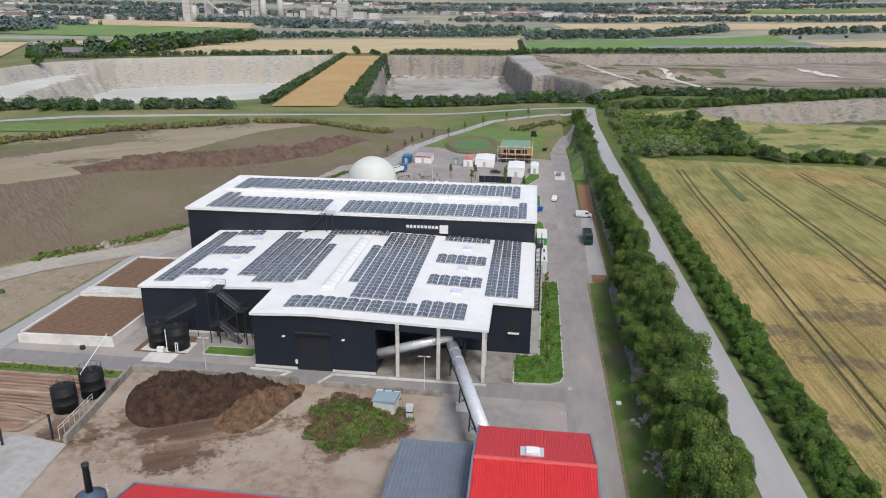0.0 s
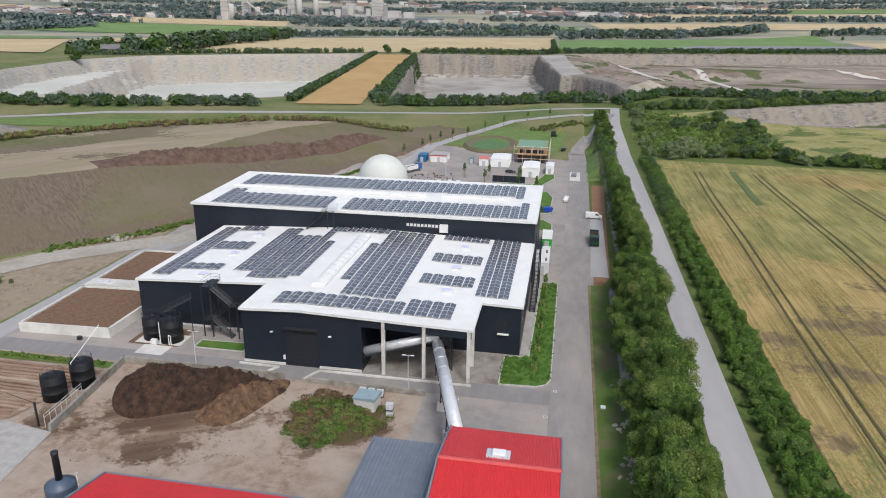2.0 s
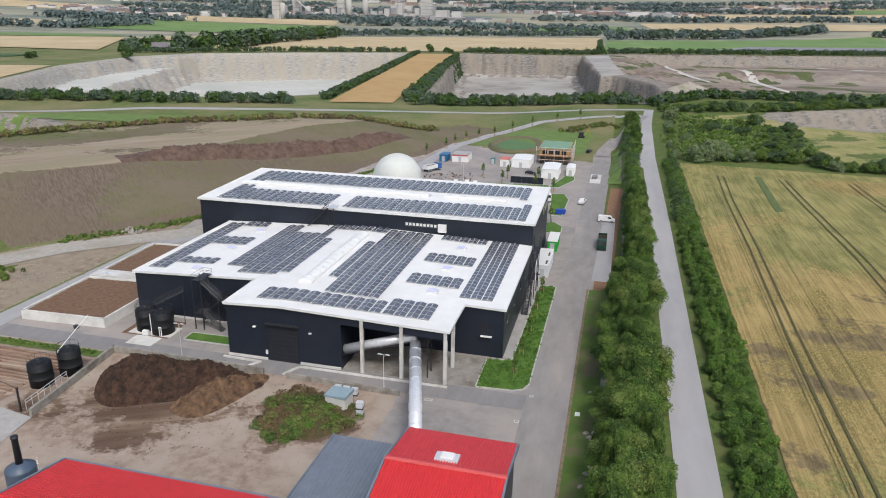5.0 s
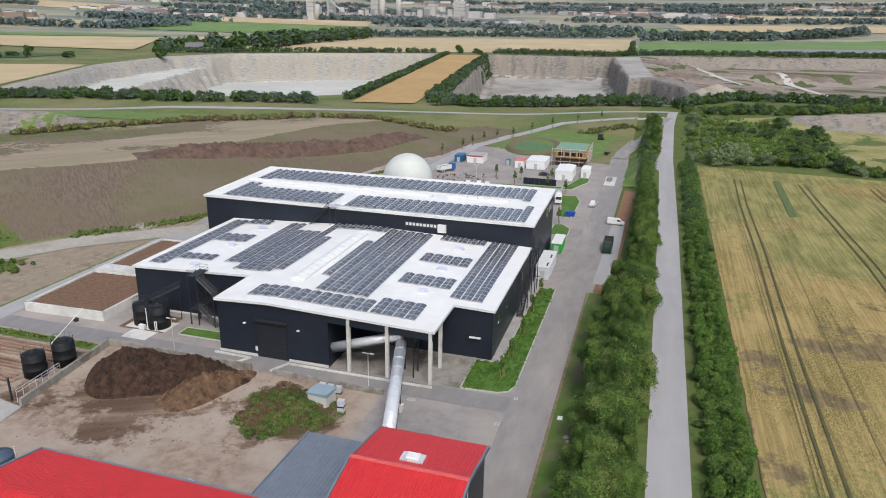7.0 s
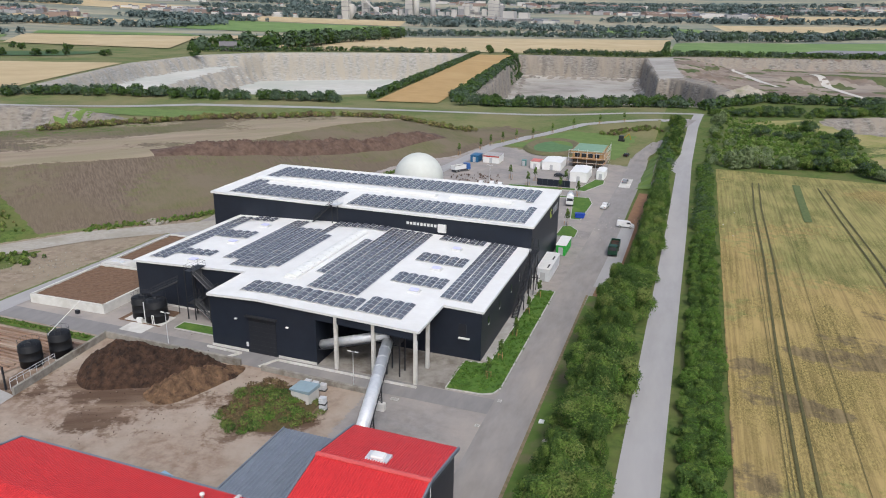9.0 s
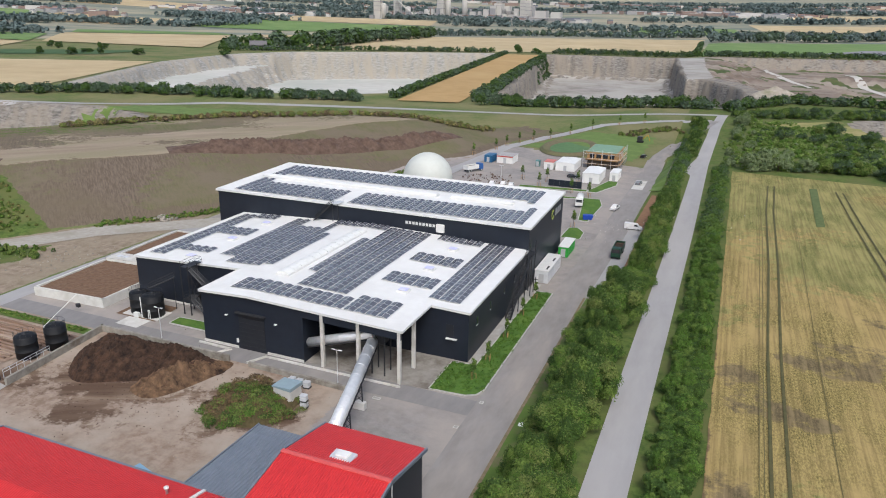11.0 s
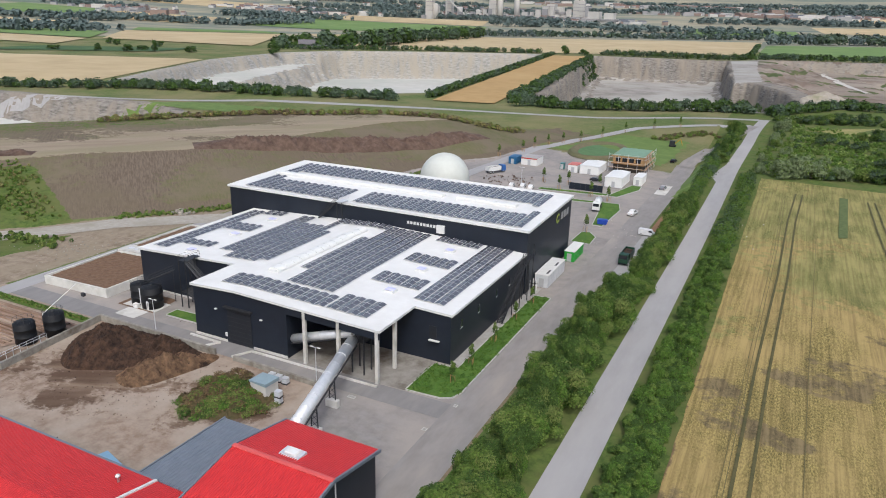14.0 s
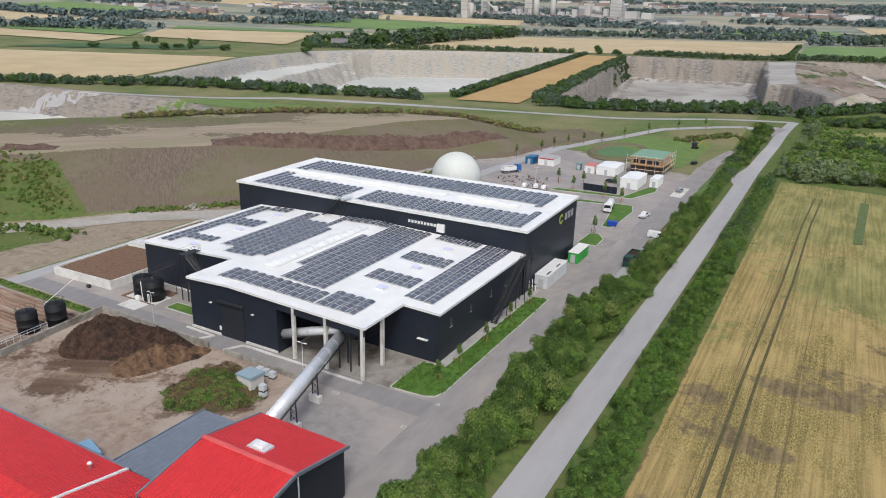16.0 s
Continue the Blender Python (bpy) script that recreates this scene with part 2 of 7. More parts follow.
def ground_height(x, y):
    x, y = np.asarray(x, float), np.asarray(y, float)
    base = 5.8 * smooth(315, 425, y) * smooth(-60, 20, x) + 3.0 * smooth(360, 410, y) * (1 - smooth(-60, 20, x))
    r = np.hypot(x, y)
    far = 3.0 * smooth(420, 600, y) + 171 * np.clip((r - 2000) / 2800, 0, 1.2) ** 1.25
    z = np.maximum(base, far)
    # the higher land with the public road and the wheat field
    foot = 21.5 + 0.7 * waves(x, y, 0.03, 3) + 3.2 * smooth(152, 166, y) * (1 - smooth(262, 284, y))
    rise = 6.0 - 0.006 * (y - 150).clip(-100, 300)
    right = rise * smooth(0, 2.6, x - foot) + 0.6 * smooth(38, 46, x)
    right = right * (1 - smooth(330, 440, y)) + np.maximum(z, 3.4) * smooth(330, 440, y)
    z = np.where(x > 18, np.maximum(z * smooth(330, 440, y), right), z)
    # the long bank on the other side
    d = edge_distance(x, y, BANK_FOOT)
    up = 11.2 * np.clip(d / 48, 0, 1) ** 0.92 + 0.25 * waves(x, y, 0.02, 5)
    up = up * (1 - 0.72 * smooth(300, 392, y + 0.2 * (x + 90))) * (0.2 + 0.8 * smooth(0, 22, edge_distance(x, y, BANK_FAR)))
    z = np.where(inside(x, y, BANK_IN), np.maximum(z, up), z)
    # stone pits
    for name, (poly, floor) in PITS.items():
        ins = inside(x, y, poly)
        dd = edge_distance(x, y, poly + poly[:1])
        wob = 2.2 * waves(x, y, 0.012, 11) + 1.6 * waves(x, y, 0.05, 12)
        drop = smooth(1, 12, dd + wob)
        if name == "right":
            drop = 0.6 * smooth(2, 10, dd + wob) + 0.4 * smooth(110, 170, dd + 6 * wob)
            drop = drop * smooth(-14, 90, x - 12 + 5 * wob)
        if name == "middle":
            drop = 0.85 * smooth(1, 5, dd + wob) + 0.15 * smooth(5, 22, dd + 2 * wob)
        if name == "left":
            drop = drop * (0.4 + 0.6 * smooth(-500, -478, x + 0.35 * (y - 700) + 2 * wob))
        z = np.where(ins, z + (floor - z) * drop + drop * (1 - drop) * 2.5 * waves(x, y, 0.08, 13), z)
    return z


def steps(*runs):
    out = []
    for a, b, s in runs:
        out += list(np.arange(a, b - 1e-6, s))
    return np.array(out + [runs[-1][1]])


GX = steps((-4600, -1200, 100), (-1200, -700, 12), (-700, -220, 3.5), (-220, 60, 1.75), (60, 260, 4), (260, 950, 8), (950, 4600, 100))
GY = steps((-400, 40, 20), (40, 300, 1.75), (300, 520, 3), (520, 1140, 3.2), (1140, 1420, 6), (1420, 2000, 30), (2000, 4880, 120))
HX, HY = np.meshgrid(GX, GY)
HZ = ground_height(HX, HY)


def ground_z(x, y):
    """Height of the ground sheet itself."""
    i = np.clip(np.searchsorted(GX, x) - 1, 0, len(GX) - 2)
    j = np.clip(np.searchsorted(GY, y) - 1, 0, len(GY) - 2)
    u, v = (x - GX[i]) / (GX[i + 1] - GX[i]), (y - GY[j]) / (GY[j + 1] - GY[j])
    return (HZ[j, i] * (1 - u) + HZ[j, i + 1] * u) * (1 - v) + (HZ[j + 1, i] * (1 - u) + HZ[j + 1, i + 1] * u) * v


def sheet(name, verts, faces, mats_, index=None, flat=True, kind="structure", label=""):
    me = bpy.data.meshes.new(name)
    me.from_pydata(verts, [], faces)
    for m in mats_:
        me.materials.append(m)
    if index is not None:
        me.polygons.foreach_set("material_index", index)
    if not flat:
        me.polygons.foreach_set("use_smooth", [True] * len(me.polygons))
    me.update()
    ob = new(name, me)
    return tagged(ob, label, "", "", kind)


def ground_material(layers):
    """One earth material: each layer covers the last where its mask, roughened by noise, is high."""
    m = bpy.data.materials.new("earth")
    m.use_nodes = True
    n, l = m.node_tree.nodes, m.node_tree.links
    b = n["Principled BSDF"]
    b.inputs["Roughness"].default_value = 0.96
    b.inputs["Specular IOR Level"].default_value = 0.2
    geo = n.new("ShaderNodeNewGeometry")
    out, edge = None, n.new("ShaderNodeTexNoise")
    edge.inputs["Scale"].default_value, edge.inputs["Detail"].default_value, edge.inputs["Roughness"].default_value = 0.32, 10, 0.72
    l.new(geo.outputs["Position"], edge.inputs["Vector"])
    for name, c1, c2, c3, scale, scale2, stretch, turn, *broad in layers:
        facs = []
        for s_, d_, str_ in ((scale, 8, stretch), (scale2, 5, broad[0] if broad else stretch)):
            mp = n.new("ShaderNodeMapping")
            mp.vector_type = "TEXTURE"
            mp.inputs["Scale"].default_value = [1 / v for v in str_]
            mp.inputs["Rotation"].default_value = (0, 0, radians(turn))
            l.new(geo.outputs["Position"], mp.inputs["Vector"])
            t = n.new("ShaderNodeTexNoise")
            t.inputs["Scale"].default_value, t.inputs["Detail"].default_value, t.inputs["Roughness"].default_value = s_, d_, 0.65
            l.new(mp.outputs["Vector"], t.inputs["Vector"])
            r = n.new("ShaderNodeMapRange")
            r.inputs["From Min"].default_value, r.inputs["From Max"].default_value = 0.39, 0.61
            l.new(t.outputs["Fac"], r.inputs["Value"])
            facs.append(r.outputs["Result"])
        col = None
        for f, c in zip([None] + facs, (c1, c2, c3)):
            if f is None:
                col = c
                continue
            x = n.new("ShaderNodeMix")
            x.data_type = "RGBA"
            l.new(f, x.inputs[0])
            if isinstance(col, tuple):
                x.inputs[6].default_value = (*col, 1)
            else:
                l.new(col, x.inputs[6])
            x.inputs[7].default_value = (*c, 1)
            col = x.outputs[2]
        if out is None:
            out = col
            continue
        a = n.new("ShaderNodeAttribute")
        a.attribute_name = name
        add = n.new("ShaderNodeMath")
        add.operation = "MULTIPLY_ADD"
        add.inputs[1].default_value, add.inputs[2].default_value = 0.9, -0.45
        l.new(edge.outputs["Fac"], add.inputs[0])
        tot = n.new("ShaderNodeMath")
        l.new(add.outputs[0], tot.inputs[0])
        l.new(a.outputs["Fac"], tot.inputs[1])
        r = n.new("ShaderNodeMapRange")
        r.inputs["From Min"].default_value, r.inputs["From Max"].default_value = 0.455, 0.545
        l.new(tot.outputs[0], r.inputs["Value"])
        x = n.new("ShaderNodeMix")
        x.data_type = "RGBA"
        l.new(r.outputs["Result"], x.inputs[0])
        l.new(out, x.inputs[6])
        l.new(col, x.inputs[7])
        out = x.outputs[2]
    l.new(out, b.inputs["Base Color"])
    grain = n.new("ShaderNodeTexNoise")
    grain.inputs["Scale"].default_value, grain.inputs["Detail"].default_value = 0.6, 10
    l.new(geo.outputs["Position"], grain.inputs["Vector"])
    bp = n.new("ShaderNodeBump")
    bp.inputs["Strength"].default_value, bp.inputs["Distance"].default_value = 0.6, 0.35
    l.new(grain.outputs["Fac"], bp.inputs["Height"])
    l.new(bp.outputs["Normal"], b.inputs["Normal"])
    return m


GROUND_LAYERS = [
    ("", (0.13, 0.165, 0.055), (0.085, 0.125, 0.038), (0.20, 0.185, 0.09), 0.4, 0.02, (1, 1, 1), 0),
    # far_land: grey-blue cast of distance haze painted into the ground colour
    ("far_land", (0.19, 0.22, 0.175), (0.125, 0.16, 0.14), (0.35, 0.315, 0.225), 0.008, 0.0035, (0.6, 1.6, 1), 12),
    ("paved", (0.285, 0.265, 0.252), (0.235, 0.218, 0.206), (0.345, 0.308, 0.278), 0.5, 0.06, (1, 1, 1), 0),
    ("dirt", (0.345, 0.268, 0.208), (0.225, 0.16, 0.117), (0.375, 0.31, 0.25), 0.5, 0.07, (1, 1, 1), 0),
    ("stain", (0.16, 0.105, 0.07), (0.27, 0.20, 0.145), (0.105, 0.066, 0.044), 0.8, 0.2, (0.35, 1.6, 1), 25),
    ("bank", (0.178, 0.138, 0.103), (0.118, 0.091, 0.066), (0.15, 0.12, 0.08), 1.2, 0.035, (1.7, 0.06, 1), 50, (1, 1, 1)),
    ("bank_green", (0.155, 0.14, 0.075), (0.115, 0.115, 0.052), (0.17, 0.138, 0.095), 1.2, 0.05, (1.7, 0.06, 1), 50, (1, 1, 1)),
    ("bare", (0.34, 0.275, 0.21), (0.27, 0.215, 0.155), (0.26, 0.225, 0.145), 0.12, 0.05, (1.5, 0.3, 1), -40),
    ("rubble", (0.33, 0.265, 0.20), (0.20, 0.155, 0.11), (0.28, 0.23, 0.165), 0.4, 0.09, (1, 1, 1), 0),
    ("scrub", (0.055, 0.095, 0.022), (0.11, 0.155, 0.037), (0.12, 0.135, 0.045), 0.8, 0.13, (1, 1, 1), 0),
    ("hay", (0.26, 0.25, 0.085), (0.165, 0.19, 0.055), (0.32, 0.275, 0.125), 0.6, 0.08, (1, 1, 1), 0),
    ("rock", (0.285, 0.265, 0.24), (0.12, 0.11, 0.10), (0.265, 0.23, 0.188), 0.55, 0.1, (0.35, 0.35, 1.5), 0, (0.9, 0.9, 0.12)),
    ("pale_rock", (0.40, 0.39, 0.365), (0.24, 0.235, 0.22), (0.375, 0.335, 0.275), 0.5, 0.1, (0.35, 0.35, 1.6), 0, (0.9, 0.9, 0.12)),
    ("grey_floor", (0.335, 0.31, 0.28), (0.24, 0.22, 0.195), (0.40, 0.38, 0.345), 0.05, 0.015, (1, 1, 1), 0),
    ("stone_floor", (0.56, 0.55, 0.51), (0.48, 0.465, 0.42), (0.43, 0.44, 0.395), 0.03, 0.008, (1, 1, 1), 0),
    ("brown_floor", (0.215, 0.165, 0.132), (0.135, 0.104, 0.084), (0.31, 0.265, 0.22), 0.04, 0.014, (0.5, 1.5, 1), 10),
    ("pit_green", (0.075, 0.105, 0.04), (0.055, 0.08, 0.03), (0.12, 0.125, 0.055), 0.2, 0.05, (1, 1, 1), 0),
]


def build_ground():
    ny, nx = HX.shape
    verts = np.stack([HX, HY, HZ], -1).reshape(-1, 3).tolist()
    k = np.arange(ny * nx).reshape(ny, nx)
    faces = np.stack([k[:-1, :-1], k[:-1, 1:], k[1:, 1:], k[1:, :-1]], -1).reshape(-1, 4).tolist()
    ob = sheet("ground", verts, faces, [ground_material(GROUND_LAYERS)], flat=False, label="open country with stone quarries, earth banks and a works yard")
    gx, gy = np.gradient(HZ, GX, axis=1), np.gradient(HZ, GY, axis=0)
    steep = np.hypot(gx, gy)
    ins = inside(HX, HY, BANK_IN).astype(float)
    d = edge_distance(HX, HY, BANK_FOOT)
    w = {}
    # hazed ground colour sets in between 1350 and 1500 m
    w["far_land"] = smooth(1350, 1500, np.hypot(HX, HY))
    w["paved"] = smooth(-100, -98, HX) * (1 - smooth(19.0, 20.0, HX)) * smooth(104, 106, HY) * (1 - smooth(300, 325, HY + 0.4 * HX))
    w["stain"] = 0.62 * np.exp(-(((HX + 49) / 15) ** 2 + ((HY - 88) / 9) ** 2) ** 2) + 0.7 * np.exp(-(((HX + 22) / 11) ** 2 + ((HY - 92) / 10) ** 2) ** 2)
    w["stain"] = np.maximum(w["stain"], (0.47 + 0.16 * waves(HX, HY, 0.05, 35)) * np.exp(-(((HX + 44) / 30) ** 2 + ((HY - 84) / 13) ** 2) ** 3))
    w["paved"] = np.maximum(w["paved"], smooth(-15, -9, HX) * (1 - smooth(16.5, 18, HX)) * smooth(70, 76, HY) * (HY < 110))
    w["dirt"] = (1 - smooth(104, 106, HY)) * smooth(-190, -180, HX) * (1 - smooth(-14, -8, HX) * 0.75) * (1 - smooth(16.5, 18.5, HX))
    w["bank"] = ins * smooth(0, 4, d)
    w["bare"] = ins * smooth(43, 49, d) * smooth(4, 12, edge_distance(HX, HY, BANK_FAR)) * (0.66 + 0.2 * waves(HX, HY, 0.02, 44) - 0.3 * smooth(70, 100, d))
    w["rubble"] = np.maximum((1 - ins) * (1 - smooth(-101, -98, HX)) * (HY < 200) * smooth(95, 110, HY), ins * (1 - smooth(0, 3, d)) * 0.6)
    weedy = smooth(-1, 1.5, (-39 * (HY - 144) - 16 * (HX + 128)) / 42.2) * (HX < -118) * (1 - smooth(38, 44, d) * ins) * smooth(100, 106, HY)
    weedy = weedy * smooth(5, 7, edge_distance(HX, HY, [(-160, 95), (-128, 132), (-117, 149)]))
    low = np.exp(-(((HX + 126) / 13) ** 2 + ((HY - 124) / 7) ** 2) ** 2)
    right = smooth(18.2, 20, HX) * (HY < 560) * (1 - smooth(230, 260, HX))
    w["scrub"] = np.maximum(np.maximum(weedy, 0.9 * low), np.maximum(right, ins * smooth(85, 110, d) * 0.5))
    w["bank_green"] = ins * smooth(3, 8, d) * (0.47 + 0.18 * waves(HX, HY, 0.018, 48) + 0.2 * smooth(190, 300, HY) - 0.12 * (1 - smooth(150, 185, HY)))
    grassy = inside(HX, HY, [(58, 425), (95, 458), (150, 440), (260, 470), (260, 300), (112, 306), (104, 326), (112, 392), (96, 414)])
    w["hay"] = grassy * (0.62 + 0.3 * waves(HX, HY, 0.025, 49)) * (HZ > 2)
    rock, floor_, brown = np.zeros(HX.shape), np.zeros(HX.shape), np.zeros(HX.shape)
    for name, (poly, floor) in PITS.items():
        pit = inside(HX, HY, poly).astype(float)
        face = pit * smooth(0.5, 1.5, edge_distance(HX, HY, poly + poly[:1])) * smooth(0.12, 0.3, steep + 0.3 * (HZ < 0))
        face = np.maximum(face, 1 - smooth(3, 4.5, edge_distance(HX, HY, poly + poly[:1])))
        rock = np.maximum(rock, face)
        low = pit * (1 - smooth(0.25, 0.6, steep * (0.45 if name == "right" else 1.0)))
        if name == "left":
            pale = face
        if name == "right":
            brown = np.maximum(brown, low)
        elif name == "middle":
            grey = low * (HZ < -6)
        elif name == "near_right":
            turf = low * (HZ < -4)
        else:
            floor_ = np.maximum(floor_, low * (HZ < -6))
    ledge = inside(HX, HY, [(-36, 1094), (0, 1110), (23, 727), (2, 703)]).astype(float)
    rock = np.maximum(rock, inside(HX, HY, [(-45, 1095), (20, 1110), (62, 600), (40, 560), (-15, 640)]).astype(float))
    cut = smooth(0.7, 1.1, steep) * (HX > 18) * (HX < 30) * (HY < 330)
    w["rock"], w["stone_floor"], w["brown_floor"] = np.maximum(rock, 0.55 * cut), floor_, brown
    w["grey_floor"], w["pale_rock"] = np.maximum(grey, ledge * (steep < 0.5)), pale
    w["pit_green"] = np.maximum(turf, brown * (HY > 600) * smooth(0.1, 0.5, waves(HX, HY, 0.012, 66)) * (1 - smooth(260, 420, HX)) * 0.75)
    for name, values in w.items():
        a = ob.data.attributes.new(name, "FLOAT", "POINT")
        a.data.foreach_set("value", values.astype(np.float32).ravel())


build_ground()


def patch(name, corners, material, lift=0.06, step=3.0, label="", kind="structure", jag=0.0):
    """A sheet draped on the ground between four corners (in turn)."""
    a, b, c, d = (np.array(p, float) for p in corners)
    nu = max(1, int(max(np.linalg.norm(b - a), np.linalg.norm(c - d)) / step))
    nv = max(1, int(max(np.linalg.norm(d - a), np.linalg.norm(c - b)) / step))
    u, v = np.meshgrid(np.linspace(0, 1, nu + 1), np.linspace(0, 1, nv + 1))
    p = (a * ((1 - u) * (1 - v))[..., None] + b * (u * (1 - v))[..., None] + c * (u * v)[..., None] + d * ((1 - u) * v)[..., None])
    if jag:
        rim = (u == 0) | (u == 1) | (v == 0) | (v == 1)
        p[..., 0] += np.where(rim, jag * waves(p[..., 0], p[..., 1], 0.07, 41), 0)
        p[..., 1] += np.where(rim, jag * waves(p[..., 0], p[..., 1], 0.06, 42), 0)
    z = ground_z(p[..., 0], p[..., 1]) + lift
    verts = np.concatenate([p, z[..., None]], -1).reshape(-1, 3).tolist()
    k = np.arange((nv + 1) * (nu + 1)).reshape(nv + 1, nu + 1)
    faces = np.stack([k[:-1, :-1], k[:-1, 1:], k[1:, 1:], k[1:, :-1]], -1).reshape(-1, 4).tolist()
    return sheet(name, verts, faces, [material], label=label, kind=kind)


def ribbon(name, line, width, material, lift=0.08, step=3.0, label="", kind="structure", height=0.0):
    """A strip along a line, draped on the ground; height makes it a raised kerb."""
    pts = [Vector(line[0])]
    for p, q in zip(line, line[1:]):
        p, q = Vector(p), Vector(q)
        n = max(1, int((q - p).length / step))
        pts += [p.lerp(q, (k + 1) / n) for k in range(n)]
    w = width if isinstance(width, (list, tuple)) else (width, width)
    verts, faces = [], []
    for k, p in enumerate(pts):
        d = (pts[min(k + 1, len(pts) - 1)] - pts[max(k - 1, 0)]).normalized()
        s = Vector((d.y, -d.x)) * ((w[0] + (w[1] - w[0]) * k / (len(pts) - 1)) / 2)
        row = []
        for e in (-1, -0.34, 0.34, 1):
            q = p + s * e
            row.append((q.x, q.y, float(ground_z(q.x, q.y)) + lift + height))
        if height:
            row = [(row[0][0], row[0][1], row[0][2] - height - lift)] + row + [(row[3][0], row[3][1], row[3][2] - height - lift)]
        m = len(row)
        verts += row
        if k:
            b = (k - 1) * m
            faces += [(b + e, b + e + 1, b + m + e + 1, b + m + e) for e in range(m - 1)]
    return sheet(name, verts, faces, [material], label=label, kind=kind)


# roads, fields
ribbon("road_1", [(33.9, -300), (33.9, 60), (34.4, 200), (34.1, 300), (35.6, 400), (37.5, 440), (38.5, 455)], 5.3, old_asphalt, 0.1, label="straight narrow country road of pale worn asphalt")
ribbon("road_2", [(-900, 150), (-505, 300), (-346, 346), (-263, 384), (-164, 402), (-112, 412), (-49, 426), (36, 452)], 6.0, old_asphalt, 0.2, label="country road running past the quarries")
ribbon("road_3", [(13.7, -100), (13.7, 100), (13.9, 150), (15.0, 200), (15.3, 250), (15.8, 290), (15.0, 326)], [7.0, 7.6], dusty_asphalt, 0.09, label="grey asphalt works road along the hall")
ribbon("road_6", [(15.0, 322), (15.6, 334), (19.0, 352), (24, 374), (30, 400), (35, 425)], [6.5, 4.5], dusty_asphalt, 0.32, 1.5, label="grey asphalt works road curving towards the junction")
haul = mat("haul_dust", (0.56, 0.53, 0.48), (0.48, 0.45, 0.40), 0.1, 0.95)
for line in ([(78, 1080), (92, 1000), (104, 920), (118, 860)], [(180, 1090), (188, 1030), (198, 950), (209, 876), (206, 800)], [(300, 1180), (420, 1120), (560, 1060)]):
    ribbon("haul_road", line, (11, 6), haul, 0.5, 8, label="dusty white haul road on the quarry floor")
patch("passing_place", [(29.0, 284), (31.6, 276), (31.6, 312), (30.2, 300)], old_asphalt, 0.14, 2, label="paved widening beside the country road")
ribbon("road_4", [(-60, 240), (-58, 265), (-56, 288), (-53, 328), (-42, 362), (-20, 396), (10, 414), (34, 426)], 5.5, old_asphalt, 0.14, label="curving access road below the earth bank")
ribbon("road_5", [(-96.2, 60), (-96.2, 111), (-95.8, 144), (-96.5, 158), (-88, 172), (-80, 196), (-70, 230), (-58, 255)], 5.0, old_asphalt, 0.07, label="asphalt lane beside the filter beds")
ribbon("track", [(-160, 95), (-128, 132), (-117, 149), (-103, 162), (-92, 172), (-86, 190), (-78, 225), (-68, 262)], 9.0, mat("gravel", (0.40, 0.37, 0.32), (0.33, 0.30, 0.255), 0.7, 0.95, bump=0.2, col3=(0.30, 0.275, 0.22), scale2=0.1), 0.12, label="pale gravel track at the foot of the bank")
patch("yard_lane", [(-98, 102.3), (10.3, 102.3), (10.3, 107), (-98, 107)], asphalt, 0.06, label="grey asphalt lane in front of the hall")
patch("lorry_bay", [(17.6, 164), (22.2, 164), (22.6, 219), (18.8, 219)], old_asphalt, 0.08, label="parking bay beside the works road")
patch("soil_strip", [(18.4, 152), (22.5, 164), (24.6, 262), (20.2, 262)], mat("orange_soil", (0.28, 0.155, 0.085), (0.21, 0.115, 0.065), 0.8, 0.95, bump=0.3), 0.05, label="bare orange-brown soil beside the works road")
patch("verge_1", [(17.4, 40), (22.0, 40), (21.6, 158), (17.6, 158)], verge, 0.07, label="grass verge along the works road", kind="stuff")
ribbon("shoulder", [(17.25, 40), (17.35, 158)], 0.5, mat("shoulder_soil", (0.25, 0.175, 0.115), (0.14, 0.13, 0.06), 1.0, 0.95, bump=0.2), 0.1, 2, label="brown soil edge of the works road")

CROP_LAYERS = [
    ("", (0.37, 0.287, 0.104), (0.135, 0.108, 0.04), (0.375, 0.275, 0.112), 2.6, 0.07, (1.8, 0.7, 1), 0.8),
    ("green_crop", (0.275, 0.252, 0.09), (0.115, 0.12, 0.038), (0.30, 0.262, 0.10), 2.6, 0.1, (1.8, 0.7, 1), 0.8),
    ("lodged", (0.19, 0.145, 0.077), (0.10, 0.08, 0.04), (0.22, 0.165, 0.085), 1.6, 0.3, (2.2, 0.9, 1), 0.8),
    ("rim_soil", (0.16, 0.105, 0.06), (0.10, 0.08, 0.04), (0.21, 0.15, 0.08), 0.8, 0.2, (1, 1, 1), 0),
]
field = patch("field_1", [(44.3, -60), (420, -60), (420, 264), (45.4, 289)], ground_material(CROP_LAYERS), 0.12, 1.6, label="ripening wheat field with green and flattened patches", kind="stuff", jag=0.12)
co = np.empty(len(field.data.vertices) * 3)
field.data.vertices.foreach_get("co", co)
fx, fy = co[0::3], co[1::3]
spots = sum(np.exp(-(((fx - x) / (1.5 * w)) ** 2 + ((fy - y) / (1.4 * d)) ** 2)) for x, y, w, d in ((48.6, 119, 3.5, 6), (52.0, 110, 3.5, 3), (57.6, 109, 3.5, 2), (60.5, 131, 4.5, 3), (68.5, 135.5, 7, 4.5), (47.4, 90, 3, 4), (63, 127, 4, 2), (82, 118, 7, 4), (76, 152, 6, 3)))
